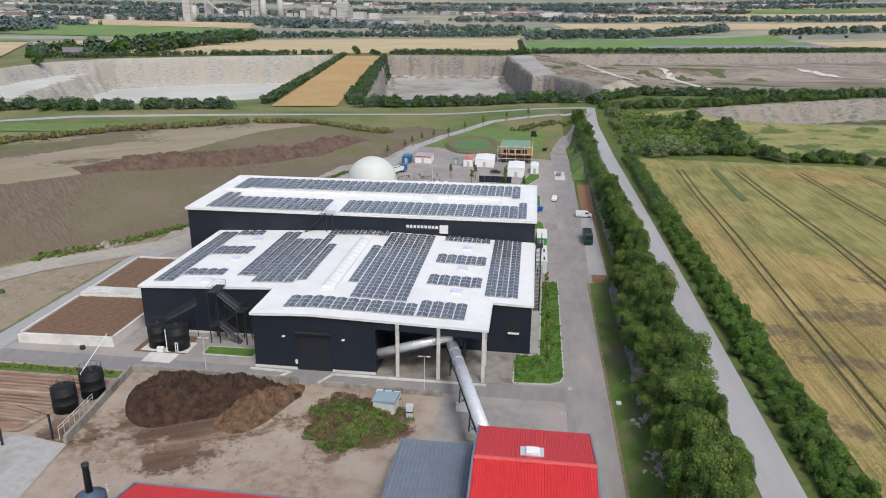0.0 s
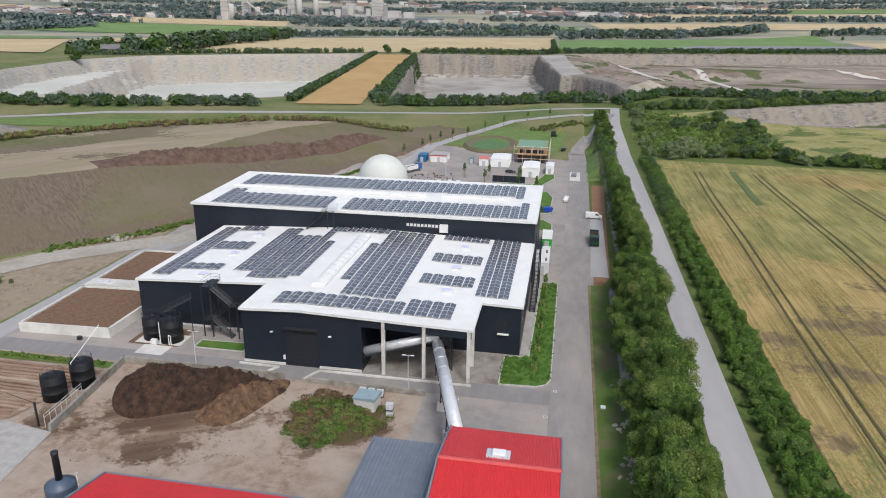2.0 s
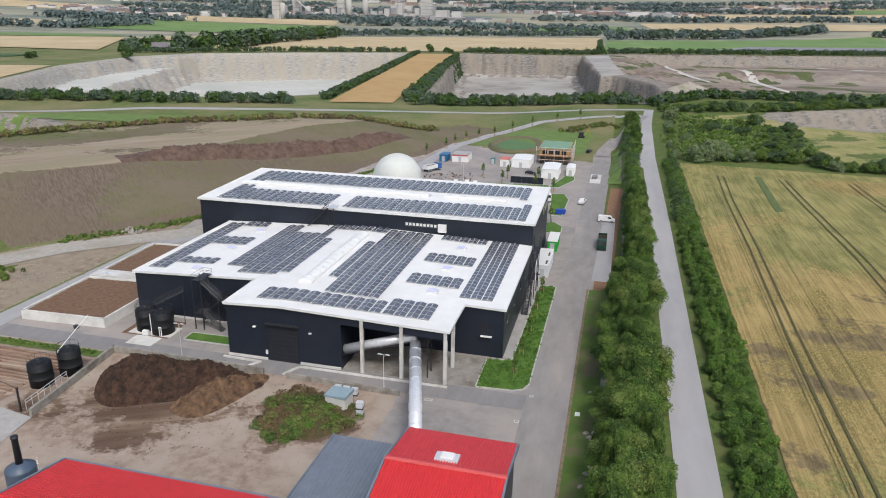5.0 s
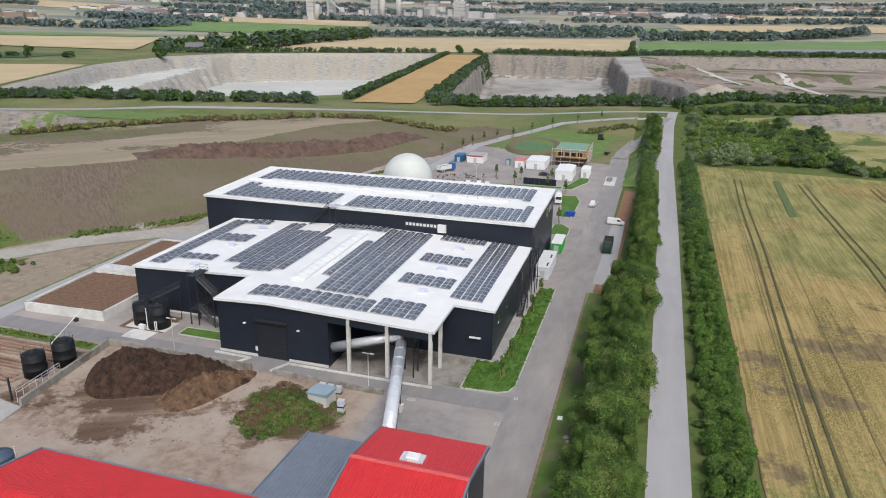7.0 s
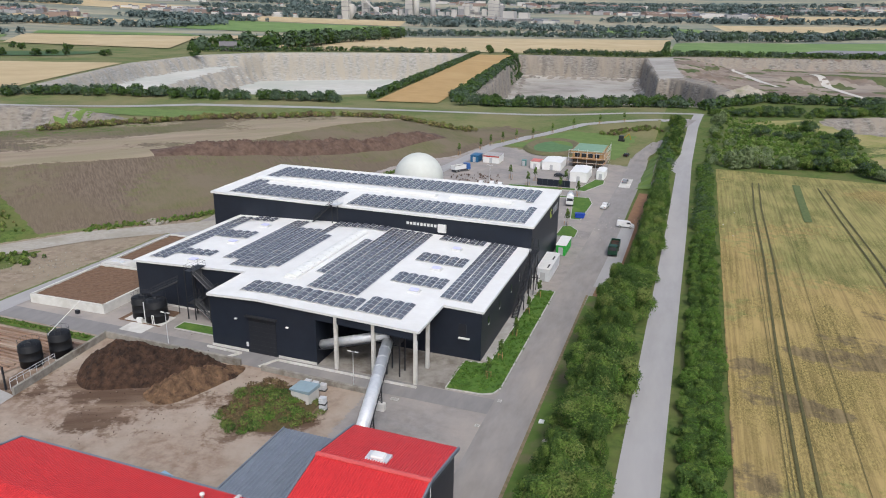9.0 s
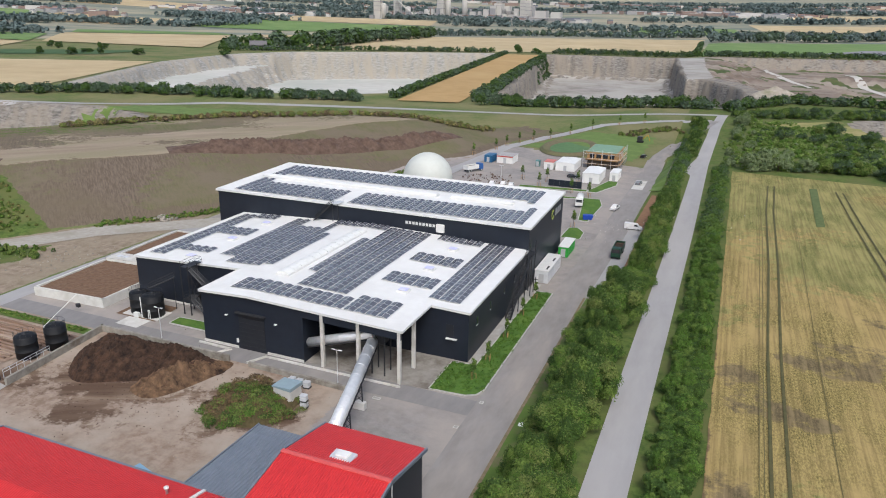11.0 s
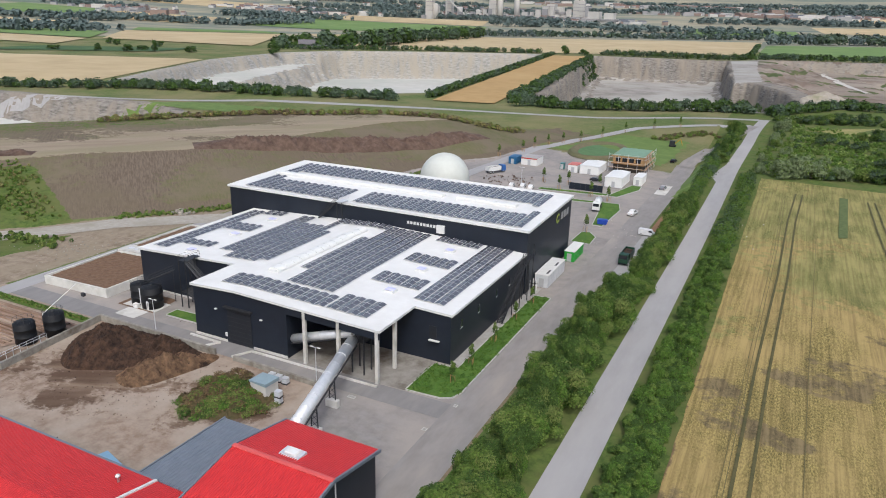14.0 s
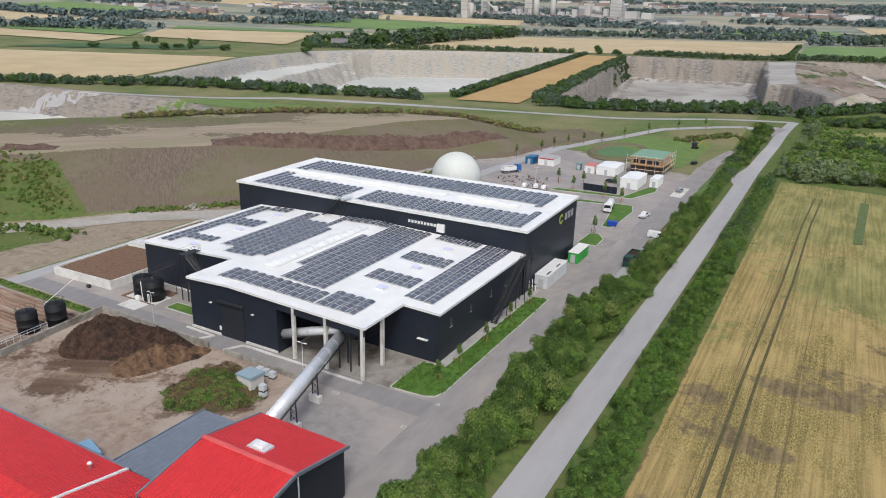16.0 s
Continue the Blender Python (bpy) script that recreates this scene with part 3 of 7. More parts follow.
masks = {
    "green_crop": 0.45 + 0.42 * waves(fx, fy, 0.011, 71) + 0.28 * smooth(150, 240, fy) - 0.12 * (fy < 140),
    "lodged": np.clip(0.7 * spots, 0, 0.52) + 0.1 * waves(fx, fy, 0.06, 73),
    "rim_soil": (1 - smooth(44.4, 46.0, fx)) * 0.62,
}
for name, values in masks.items():
    field.data.attributes.new(name, "FLOAT", "POINT").data.foreach_set("value", values.astype(np.float32))
crop = field.data.materials[0].node_tree
rows = crop.nodes.new("ShaderNodeTexNoise")
rows.inputs["Scale"].default_value, rows.inputs["Detail"].default_value, rows.inputs["Roughness"].default_value = 1.0, 4, 0.6
long = crop.nodes.new("ShaderNodeMapping")
long.inputs["Scale"].default_value = (1.5, 0.045, 0)
long.inputs["Rotation"].default_value = (0, 0, radians(0.9))
crop.links.new(crop.nodes["Geometry"].outputs["Position"], long.inputs["Vector"])
crop.links.new(long.outputs["Vector"], rows.inputs["Vector"])
dim = crop.nodes.new("ShaderNodeMapRange")
dim.inputs["From Min"].default_value, dim.inputs["From Max"].default_value = 0.36, 0.58
dim.inputs["To Min"].default_value, dim.inputs["To Max"].default_value = 0.72, 1.08
crop.links.new(rows.outputs["Fac"], dim.inputs["Value"])
grain_tint = crop.nodes.new("ShaderNodeHueSaturation")
soil_in = crop.nodes["Principled BSDF"].inputs["Base Color"]
crop.links.new(soil_in.links[0].from_socket, grain_tint.inputs["Color"])
crop.links.new(dim.outputs["Result"], grain_tint.inputs["Value"])
crop.links.new(grain_tint.outputs["Color"], soil_in)
track_soil = mat("tramline", (0.11, 0.095, 0.038), (0.07, 0.068, 0.026), 0.8, 0.95, bump=0.4)
for cx in (54.0, 77.4, 99.6, 122):
    for off in (-1.05, 0.95):
        ribbon("tractor_track", [(cx + off - 1.6, 40), (cx + off, 130), (cx + off + 1.6, 180), (cx + off + (2.4 if cx < 60 else 1), 230), (cx + off + (4 if cx < 60 else 1), 268)], 0.45, track_soil, 0.27, 3, label="tractor wheel track through the wheat", kind="stuff")
for x in (51.6, 52.2, 60.6, 88):
    ribbon("drill_line", [(x - 1.5, 45), (x, 130), (x + 1.5, 200), (x + 1.8, 262)], 0.1, mat("drill_soil", (0.16, 0.13, 0.055), (0.12, 0.105, 0.045), 0.8, 0.95), 0.22, 4, label="thin dark drill line in the wheat", kind="stuff")
patch("green_strip", [(67.6, 219), (69.8, 220), (72.0, 270), (69.6, 270)], mat("young_crop", (0.12, 0.15, 0.05), (0.075, 0.105, 0.035), 0.9, 0.95, bump=0.4), 0.26, 3, label="green strip left standing in the wheat", kind="stuff")
patch("field_strip", [(-165, 440), (-124, 449), (-219, 1036), (-268, 1019)], ripe_field, 0.6, 14, label="ripe orange-brown field strip between two pits", kind="stuff")
patch("field_far", [(-555, 935), (-19, 1225), (-42, 1990), (-960, 1370)], wheat, 0.8, 30, label="large ripe wheat field behind the quarries", kind="stuff")
patch("field_green", [(-10, 1140), (575, 1482), (690, 2250), (-21, 1695)], green_field, 0.8, 30, label="green field behind the quarries", kind="stuff")
patch("field_lilac", [(120, 1215), (575, 1480), (620, 1660), (250, 1500)], lilac_field, 1.6, 30, label="field with a lilac flowering crop", kind="stuff")
patch("field_left", [(-505, 338), (-436, 402), (-542, 620), (-900, 470)], wheat, 0.5, 12, label="ripe wheat field beside the quarry", kind="stuff")
patch("field_left_green", [(-860, 545), (-680, 672), (-690, 770), (-870, 660)], mat("beet_field", (0.06, 0.115, 0.04), (0.05, 0.10, 0.035), 0.05, 0.95), 0.7, 30, label="dark green beet field", kind="stuff")
patch("meadow", [(-338, 332), (-240, 338), (-205, 372), (-292, 361)], mat("meadow_grass", (0.14, 0.205, 0.055), (0.105, 0.165, 0.042), 0.2, 0.95, bump=0.3), 0.3, 4, label="bright green meadow on the bank", kind="stuff", jag=3)
FAR = [
    (wheat, [(-1000, 860), (-690, 870), (-960, 1290), (-1290, 1150)]), (green_field, [(-1300, 1180), (-960, 1310), (-1100, 1400), (-1450, 1330)]),
    (wheat, [(-1450, 700), (-900, 700), (-1010, 840), (-1500, 850)]), (green_field, [(-1520, 870), (-1030, 860), (-1250, 1080), (-1560, 1050)]),
    (green_field, [(-1400, 1660), (-700, 1720), (-850, 2150), (-1500, 2050)]), (wheat, [(-1500, 2080), (-880, 2180), (-960, 2420), (-1560, 2300)]),
    (wheat, [(580, 1500), (1500, 2000), (1650, 2350), (660, 1900)]), (wheat, [(100, 2450), (1500, 2480), (1700, 2800), (60, 2720)]),
    (green_field, [(-250, 2200), (60, 2210), (20, 2500), (-300, 2480)]), (wheat, [(200, 3000), (1700, 2950), (1900, 3300), (200, 3300)]),
    (wheat, [(-1900, 1500), (-1560, 1560), (-1600, 1850), (-2050, 1800)]), (wheat, [(-2300, 1000), (-1700, 1150), (-1750, 1350), (-2400, 1250)]),
    (green_field, [(-2400, 1400), (-2000, 1500), (-2100, 1800), (-2500, 1750)]), (wheat, [(-2500, 2200), (-1900, 2300), (-2000, 2600), (-2700, 2500)]),
    (wheat, [(-2300, 700), (-1560, 780), (-1600, 960), (-2350, 900)]), (wheat, [(300, 3650), (2000, 3600), (2100, 3900), (200, 3950)]),
    (green_field, [(900, 3350), (1900, 3380), (1950, 3560), (900, 3600)]), (wheat, [(-2900, 1500), (-2600, 1600), (-2800, 2000), (-3200, 1900)]),
]
for m, c in FAR:
    patch("distant_field", c, m, 1.2, 60, label="distant field of ripe corn" if m is wheat else "distant green field", kind="stuff")

# ---- halls ----
RIDGE = -34.0


def roof_a(x, y=0):
    return 10.95 - (0.045 if x < RIDGE else 0.031) * abs(x - RIDGE)


def roof_b(x, y):
    return 14.75 + 0.022 * (y - 157) + 0.004 * (x + 38)


def adder(ob):
    inv = ob.matrix_world.inverted()

    def add(name, bm, material, label="", parent=None):
        bm.transform(inv)
        return part(name, bm, material, parent or ob, label)

    return add


def production_hall():
    hall = thing("production_hall", "low dark-clad industrial hall with a shallow white gable roof", "hall", at=(-34, 137, 0))
    add = adder(hall)
    rect = [(-72, 119), (RIDGE, 119), (4, 119), (4, 156.7), (RIDGE, 156.7), (-72, 156.7)]
    add("wall", slab(bmesh.new(), rect, 0, lambda x, y: roof_a(x) - 0.35), dark_clad)
    for x0, x1 in ((-72.25, RIDGE), (RIDGE, 4.25)):
        add("roof", slab(bmesh.new(), [(x0, 118.8), (x1, 118.8), (x1, 156.75), (x0, 156.75)], lambda x, y: roof_a(x) - 0.36, lambda x, y: roof_a(x)), white_roof)
    add("wall", slab(bmesh.new(), [(-44.4, 107), (RIDGE, 107), (-22.6, 107), (-22.6, 119), (-44.4, 119)], 0, lambda x, y: roof_a(x) - 0.36), dark_clad)
    for x0, x1 in ((-44.6, RIDGE), (RIDGE, -3.3)):
        add("roof", slab(bmesh.new(), [(x0, 106.7), (x1, 106.7), (x1, 118.8), (x0, 118.8)], lambda x, y: roof_a(x) - 0.36, lambda x, y: roof_a(x)), white_roof)
    add("fascia", slab(bmesh.new(), [(-22.6, 106.85), (-3.5, 106.85), (-3.5, 107.25), (-22.6, 107.25)], lambda x, y: roof_a(x) - 1.8, lambda x, y: roof_a(x) - 0.36), dark_clad)
    bm = bmesh.new()
    for x in np.arange(-21.5, -3.5, 3.0):
        box(bm, x - 0.12, x + 0.12, 107.3, 119, roof_a(x) - 0.95, roof_a(x) - 0.37)
    add("beam", bm, dark_metal)
    for x, y in ((-18.7, 107.05), (-11.6, 107.05), (-3.9, 107.05), (-4.0, 113.1)):
        add("column", boxed(x - 0.3, x + 0.3, y - 0.3, y + 0.3, 0, roof_a(x) - 0.4, bevel=0.03), stained_concrete, "white-painted concrete column")
    # white edge trim of the roof
    for a, b in (((-44.6, 106.6), (RIDGE, 106.6)), ((RIDGE, 106.6), (-3.3, 106.6)), ((-72.3, 118.7), (-44.6, 118.7)), ((-3.3, 118.7), (4.3, 118.7)), ((4.3, 118.7), (4.3, 156.7)), ((-72.3, 118.7), (-72.3, 156.7)), ((-44.7, 106.6), (-44.7, 118.7)), ((-3.2, 106.6), (-3.2, 118.7))):
        dx, dy = (0, 0.1) if a[1] == b[1] else (0.1, 0)
        pts = [(a[0] - dx, a[1] - dy), (b[0] - dx, b[1] - dy), (b[0] + dx, b[1] + dy), (a[0] + dx, a[1] + dy)]
        if dx:
            pts = [(a[0] - dx, a[1]), (a[0] + dx, a[1]), (b[0] + dx, b[1]), (b[0] - dx, b[1])]
        add("edge_trim", slab(bmesh.new(), pts, lambda x, y: roof_a(x) - 0.34, lambda x, y: roof_a(x) + 0.09), white_metal)
    gate = add("gate", boxed(-36.3, -30.7, 106.92, 106.99, 0, 7.2), mat("gate_paint", (0.016, 0.018, 0.023), (0.02, 0.022, 0.028), 0.6, 0.5), "dark sectional gate")
    bm = bmesh.new()
    for z in np.arange(0.9, 7.0, 0.9):
        box(bm, -36.25, -30.75, 106.885, 106.915, z - 0.03, z + 0.03)
    add("gate_rib", bm, dark_metal, parent=gate)
    add("gate_canopy", boxed(-36.7, -30.3, 106.3, 106.98, 7.25, 7.5), dark_metal)
    for x in (-38.9, -28.2):
        add("wall_lamp", boxed(x - 0.25, x + 0.25, 106.55, 106.97, 6.3, 6.5, bevel=0.03), white_metal)
    add("electric_box", boxed(-37.0, -36.6, 106.8, 106.98, 1.2, 2.0), white_metal)
    add("plinth", boxed(-44.5, -36.7, 106.8, 106.97, 0, 0.5), stained_concrete)
    add("plinth", boxed(-30.3, -22.6, 106.8, 106.97, 0, 0.5), stained_concrete)
    for x, z in ((-71.9, 0), (-56, 0)):
        add("plinth", boxed(x, x + (15.8 if x < -60 else 11.4), 118.85, 118.97, 0, 0.4), stained_concrete)
    door = add("side_door", boxed(-0.3, 1.2, 118.93, 118.98, 4.5, 6.8), mat("gate_paint", (0.016, 0.018, 0.023)))
    add("door_canopy", boxed(-0.2, 1.9, 118.4, 118.98, 4.05, 4.2), white_metal)
    for y, w in ((123.0, 0.9), (131, 0.5), (140, 0.5), (147, 0.5)):
        wnd = add("window", boxed(3.9, 4.06, y, y + w, 5.6, 7.2), glass_dark)
        add("window_frame", boxed(4.06, 4.1, y - 0.1, y + w + 0.1, 5.5, 5.6), white_metal, parent=wnd)
    return hall


def storage_hall():
    hall = thing("storage_hall", "tall dark-clad industrial hall with a white roof and round wall emblem", "hall", at=(-38, 174, 0))
    add = adder(hall)
    add("wall", slab(bmesh.new(), [(-80.5, 157), (4.2, 157), (4.2, 190), (-80.5, 190)], 0, lambda x, y: roof_b(x, y) - 0.4), dark_clad)
    add("roof", slab(bmesh.new(), [(-80.8, 156.7), (4.5, 156.7), (4.5, 190.3), (-80.8, 190.3)], lambda x, y: roof_b(x, y) - 0.4, roof_b), white_roof)
    for pts in ([(-80.9, 156.5), (4.6, 156.5), (4.6, 156.75), (-80.9, 156.75)], [(4.4, 156.75), (4.65, 156.75), (4.65, 190.3), (4.4, 190.3)], [(-80.95, 156.75), (-80.7, 156.75), (-80.7, 190.3), (-80.95, 190.3)], [(-80.9, 190.2), (4.6, 190.2), (4.6, 190.45), (-80.9, 190.45)]):
        add("edge_trim", slab(bmesh.new(), pts, lambda x, y: roof_b(x, y) - 0.39, lambda x, y: roof_b(x, y) + 0.12), white_metal)
    # emblem: a ring and plain bars in the sign's colours
    green, grey = paint("emblem_green", (0.42, 0.50, 0.08)), paint("emblem_grey", (0.33, 0.34, 0.35))
    bm = bmesh.new()
    for k in range(20):
        a, b = (2 * math.pi * (k + e) / 24 + 0.6 for e in (0, 1))
        c = [(4.27, 178.6 + r * math.cos(t), 12.4 + r * math.sin(t)) for r, t in ((0.75, a), (1.25, a), (1.25, b), (0.75, b))]
        v = [bm.verts.new(p) for p in c] + [bm.verts.new((p[0] + 0.06, p[1], p[2])) for p in c]
        for q in ((0, 1, 2, 3), (7, 6, 5, 4), (0, 4, 5, 1), (1, 5, 6, 2), (2, 6, 7, 3), (3, 7, 4, 0)):
            bm.faces.new([v[i] for i in q])
    add("emblem", bm, green, "lime-green ring emblem")
    for y in (181.2, 183.4, 185.6):
        add("sign_bar", boxed(4.27, 4.33, y, y + 1.6, 11.5, 13.3), grey, "grey sign bar")
    # louvre and vent box in the front wall
    vent = add("wall_louvre", boxed(-26.2, -18.2, 156.85, 156.97, 11.75, 12.9), mat("louvre_back", (0.05, 0.055, 0.065)))
    for k in range(9):
        add("louvre_window", boxed(-26.0 + 0.87 * k, -25.4 + 0.87 * k, 156.78, 156.84, 12.1, 12.75), white_metal, parent=vent)
    add("vent_box", boxed(-18.0, -16.0, 156.3, 156.97, 11.1, 13.0, bevel=0.05), white_metal)
    return hall


production_hall()
storage_hall()


# ---- solar panels ----
def panel_mesh(side, length, name):
    """Half of an east-west tent: a framed glass sheet, rising to the middle."""
    bm = bmesh.new()
    w, lo, hi = 0.96, 0.14, 0.38
    for inset, lift in ((0.0, 0.0), (0.03, 0.012)):
        pts = []
        for x, y in ((inset, inset), (w - inset, inset), (w - inset, length - inset), (inset, length - inset)):
            z = (lo + (hi - lo) * x / w) + lift
            pts.append((x if side > 0 else 2 * w + 0.04 - x, y, z))
        top = [bm.verts.new(p) for p in pts]
        if side < 0:
            top.reverse()
        f = bm.faces.new(top)
        f.material_index = 1 if inset else 0
        if not inset:
            low = [bm.verts.new((v.co.x, v.co.y, v.co.z - 0.05)) for v in top]
            bm.faces.new(low[::-1])
            for k in range(4):
                bm.faces.new((low[k], low[(k + 1) % 4], top[(k + 1) % 4], top[k]))
    me = bpy.data.meshes.new(name)
    bm.to_mesh(me)
    bm.free()
    me.materials.append(galvanised)
    me.materials.append(solar_glass)
    return me


PITCH = 2.14


def solar_array(blocks, roof, row=1.74, length=1.64):
    """blocks: (first x, number of tents, near y, rows)."""
    x0, n0, y0, r0 = blocks[0]
    arr = thing("solar_array", "roof array of dark grey framed solar panels in low tents", "solar array", "roof solar arrays", at=(x0, y0, roof(x0, y0)))
    inv = arr.matrix_world.inverted()
    meshes = {s: panel_mesh(s, length, "panel") for s in (1, -1)}
    for bx, n, by, rows in blocks:
        for i in range(n):
            for k in range(rows):
                for s in (1, -1):
                    ob = new("panel", meshes[s])
                    x, y = bx + PITCH * i, by + row * k
                    slope = math.atan((roof(x + 1, y) - roof(x, y)))
                    rise = math.atan((roof(x, y + 1) - roof(x, y)))
                    ob.parent = arr
                    ob.matrix_basis = inv @ (Matrix.Translation((x, y, roof(x, y) + 0.01)) @ Euler((rise, -slope, 0)).to_matrix().to_4x4())
    return arr


for blocks in (
    [(-70.6, 2, 121.4, 19), (-66.2, 3, 152.3, 2), (-66.2, 4, 138.2, 3), (-66.2, 4, 125.0, 2)],
    [(-54.7, 2, 125.0, 17), (-50.4, 3, 121.4, 16), (-43.9, 1, 121.4, 18), (-41.7, 1, 122.9, 13)],
    [(-43.9, 6, 152.9, 2)],
    [(-31.4, 1, 122.8, 13), (-31.4, 1, 152.9, 2), (-29.2, 5, 115.6, 23)],
    [(-39.7, 11, 109.5, 3), (-15.9, 4, 109.6, 4)],
    [(-4.9, 3, 121.4, 20), (-16.4, 5, 152.9, 2), (-16.4, 5, 137.9, 3), (-16.4, 5, 125.1, 3)],
):
    solar_array(blocks, roof_a)
for blocks in (
    [(-76.8, 2, 175.6, 7), (-72.5, 12, 177.4, 6)],
    [(-46.8, 22, 177.4, 6), (0.28 - PITCH + 0.1, 1, 175.6, 7)],
    [(-76.4, 2, 158.1, 8), (-72.1, 12, 158.1, 6)],
    [(-42.6, 20, 158.1, 6), (0.2, 1, 158.1, 8)],
):
    solar_array(blocks, roof_b, 1.66, 1.56)


def vault_skylight(name, x0, x1, y0, y1, base, height, label):
    ob = thing(name, label, "skylight", "roof skylights", at=((x0 + x1) / 2, (y0 + y1) / 2, base))
    add = adder(ob)
    add("curb", boxed(x0 - 0.15, x1 + 0.15, y0 - 0.15, y1 + 0.15, base - 0.3, base + 0.3), white_metal)
    long_x = x1 - x0 > y1 - y0
    n = max(2, int((x1 - x0 if long_x else y1 - y0) / 2.3))
    for k in range(n):
        bm = bmesh.new()
        rings = []
        for e in (k + 0.03, k + 0.97):
            ring = []
            for i in range(9):
                a = math.pi * i / 8
                u, h = -math.cos(a) * 0.5 + 0.5, base + 0.3 + height * math.sin(a)
                ring.append(bm.verts.new((x0 + (x1 - x0) * e / n, y0 + (y1 - y0) * u, h) if long_x else (x0 + (x1 - x0) * u, y0 + (y1 - y0) * e / n, h)))
            rings.append(ring)
        for i in range(8):
            bm.faces.new((rings[0][i], rings[0][i + 1], rings[1][i + 1], rings[1][i]))
        for r in rings:
            bm.faces.new(r)
        bmesh.ops.recalc_face_normals(bm, faces=bm.faces)
        add("dome_pane", bm, mat("opal_acrylic", (0.80, 0.80, 0.77), (0.74, 0.74, 0.71), 0.8, 0.35))
    return ob


vault_skylight("ridge_skylight", -35.4, -32.9, 118.2, 150, roof_a(-34) + 0.02, 0.55, "long vaulted white skylight along the roof ridge")
vault_skylight("strip_skylight", -77, -24.5, 172.0, 174.2, roof_b(-45, 173) + 0.15, 0.35, "long low white skylight strip on the roof")
vault_skylight("strip_skylight", -20.5, -4.6, 172.0, 174.2, roof_b(-12, 173) + 0.15, 0.35, "long low white skylight strip on the roof")


def smoke_vent(x, y):
    z = roof_a(x)
    ob = thing("smoke_vent", "square roof vent with a bluish-white plastic dome", "roof vent", "roof vents", at=(x, y, z))
    part("curb", boxed(-1.1, 1.1, -0.9, 0.9, -0.1, 0.35, bevel=0.04), white_metal, ob)
    part("dome", boxed(-0.9, 0.9, -0.7, 0.7, 0.35, 0.6, bevel=0.15), mat("vent_plastic", (0.62, 0.62, 0.80), (0.55, 0.56, 0.76), 0.9, 0.3), ob)


for x, y in ((-10.5, 148.3), (-10.4, 134.9), (-10.2, 122.2), (-59.6, 148.7), (-59.2, 135.1), (-59.4, 121.8)):
    smoke_vent(x, y)


# ---- stairs ----
def flight(bm, p, q, width, side):
    """Open treads between two strings, with a rail on each side."""
    p, q, s = Vector(p), Vector(q), Vector(side).normalized() * width / 2
    n = max(3, int(abs(q.z - p.z) / 0.2))
    for k in range(n):
        c = p.lerp(q, (k + 0.5) / n)
        d = Vector((q.x - p.x, q.y - p.y, 0)).normalized() * 0.13
        v = [bm.verts.new(c + e * s + f * d + Vector((0, 0, h))) for h in (0, 0.04) for e, f in ((-1, -1), (1, -1), (1, 1), (-1, 1))]
        for f4 in ((0, 1, 2, 3), (4, 5, 6, 7), (0, 1, 5, 4), (1, 2, 6, 5), (2, 3, 7, 6), (3, 0, 4, 7)):
            bm.faces.new([v[i] for i in f4])
    for e in (-1, 1):
        rod(bm, p + e * s, q + e * s, 0.13, 4)
        for h in (0.55, 1.1):
            rod(bm, p + e * s + Vector((0, 0, h)), q + e * s + Vector((0, 0, h)), 0.045, 4)
        for k in range(5):
            c = p.lerp(q, k / 4) + e * s
            rod(bm, c, c + Vector((0, 0, 1.1)), 0.03, 4)
    return bm


def landing(bm, x0, x1, y0, y1, z):
    box(bm, x0, x1, y0, y1, z - 0.08, z)
    for a, b in (((x0, y0), (x1, y0)), ((x0, y0), (x0, y1)), ((x1, y0), (x1, y1)), ((x0, y1), (x1, y1))):
        for h in (0.55, 1.1):
            rod(bm, (*a, z + h), (*b, z + h), 0.03, 4)
        rod(bm, (*a, z), (*a, z + 1.1), 0.03, 4)
        rod(bm, (*b, z), (*b, z + 1.1), 0.03, 4)
    return bm


stair = thing("stair_tower", "black steel escape stair in three flights against the hall wall", "stairs", at=(-53, 116.5, 0))
add = adder(stair)
for x in (-56.4, -54.6, -51.0, -49.3):
    for y in (115.0, 117.8):
        add("post", boxed(x - 0.09, x + 0.09, y - 0.09, y + 0.09, 0, 10.6 if x < -54 else 7.4), dark_metal)
add("flight", flight(bmesh.new(), (-54.5, 115.6, 3.4), (-50.6, 115.6, 0.1), 1.0, (0, 1, 0)), dark_metal)
add("flight", flight(bmesh.new(), (-54.5, 117.0, 3.4), (-50.6, 117.0, 6.6), 1.0, (0, 1, 0)), dark_metal)
add("flight", flight(bmesh.new(), (-54.5, 115.6, 9.9), (-50.6, 115.6, 6.6), 1.0, (0, 1, 0)), dark_metal)
for x0, x1 in ((-56.4, -54.6), (-54.6, -51.0), (-51.0, -49.3)):
    for z0, z1 in ((0.2, 3.4), (3.4, 6.8)):
        bm = bmesh.new()
        rod(bm, (x0, 117.8, z0), (x1, 117.8, z1), 0.06, 4)
        rod(bm, (x0, 117.8, z1), (x1, 117.8, z0), 0.06, 4)
        add("bracing", bm, dark_metal)
for x0, x1, y1, z in ((-56.4, -54.5, 117.7, 3.4), (-50.6, -49.3, 117.7, 6.6), (-56.4, -54.5, 119.2, 10.3)):
    add("landing", landing(bmesh.new(), x0, x1, 115.0, y1, z), dark_metal)

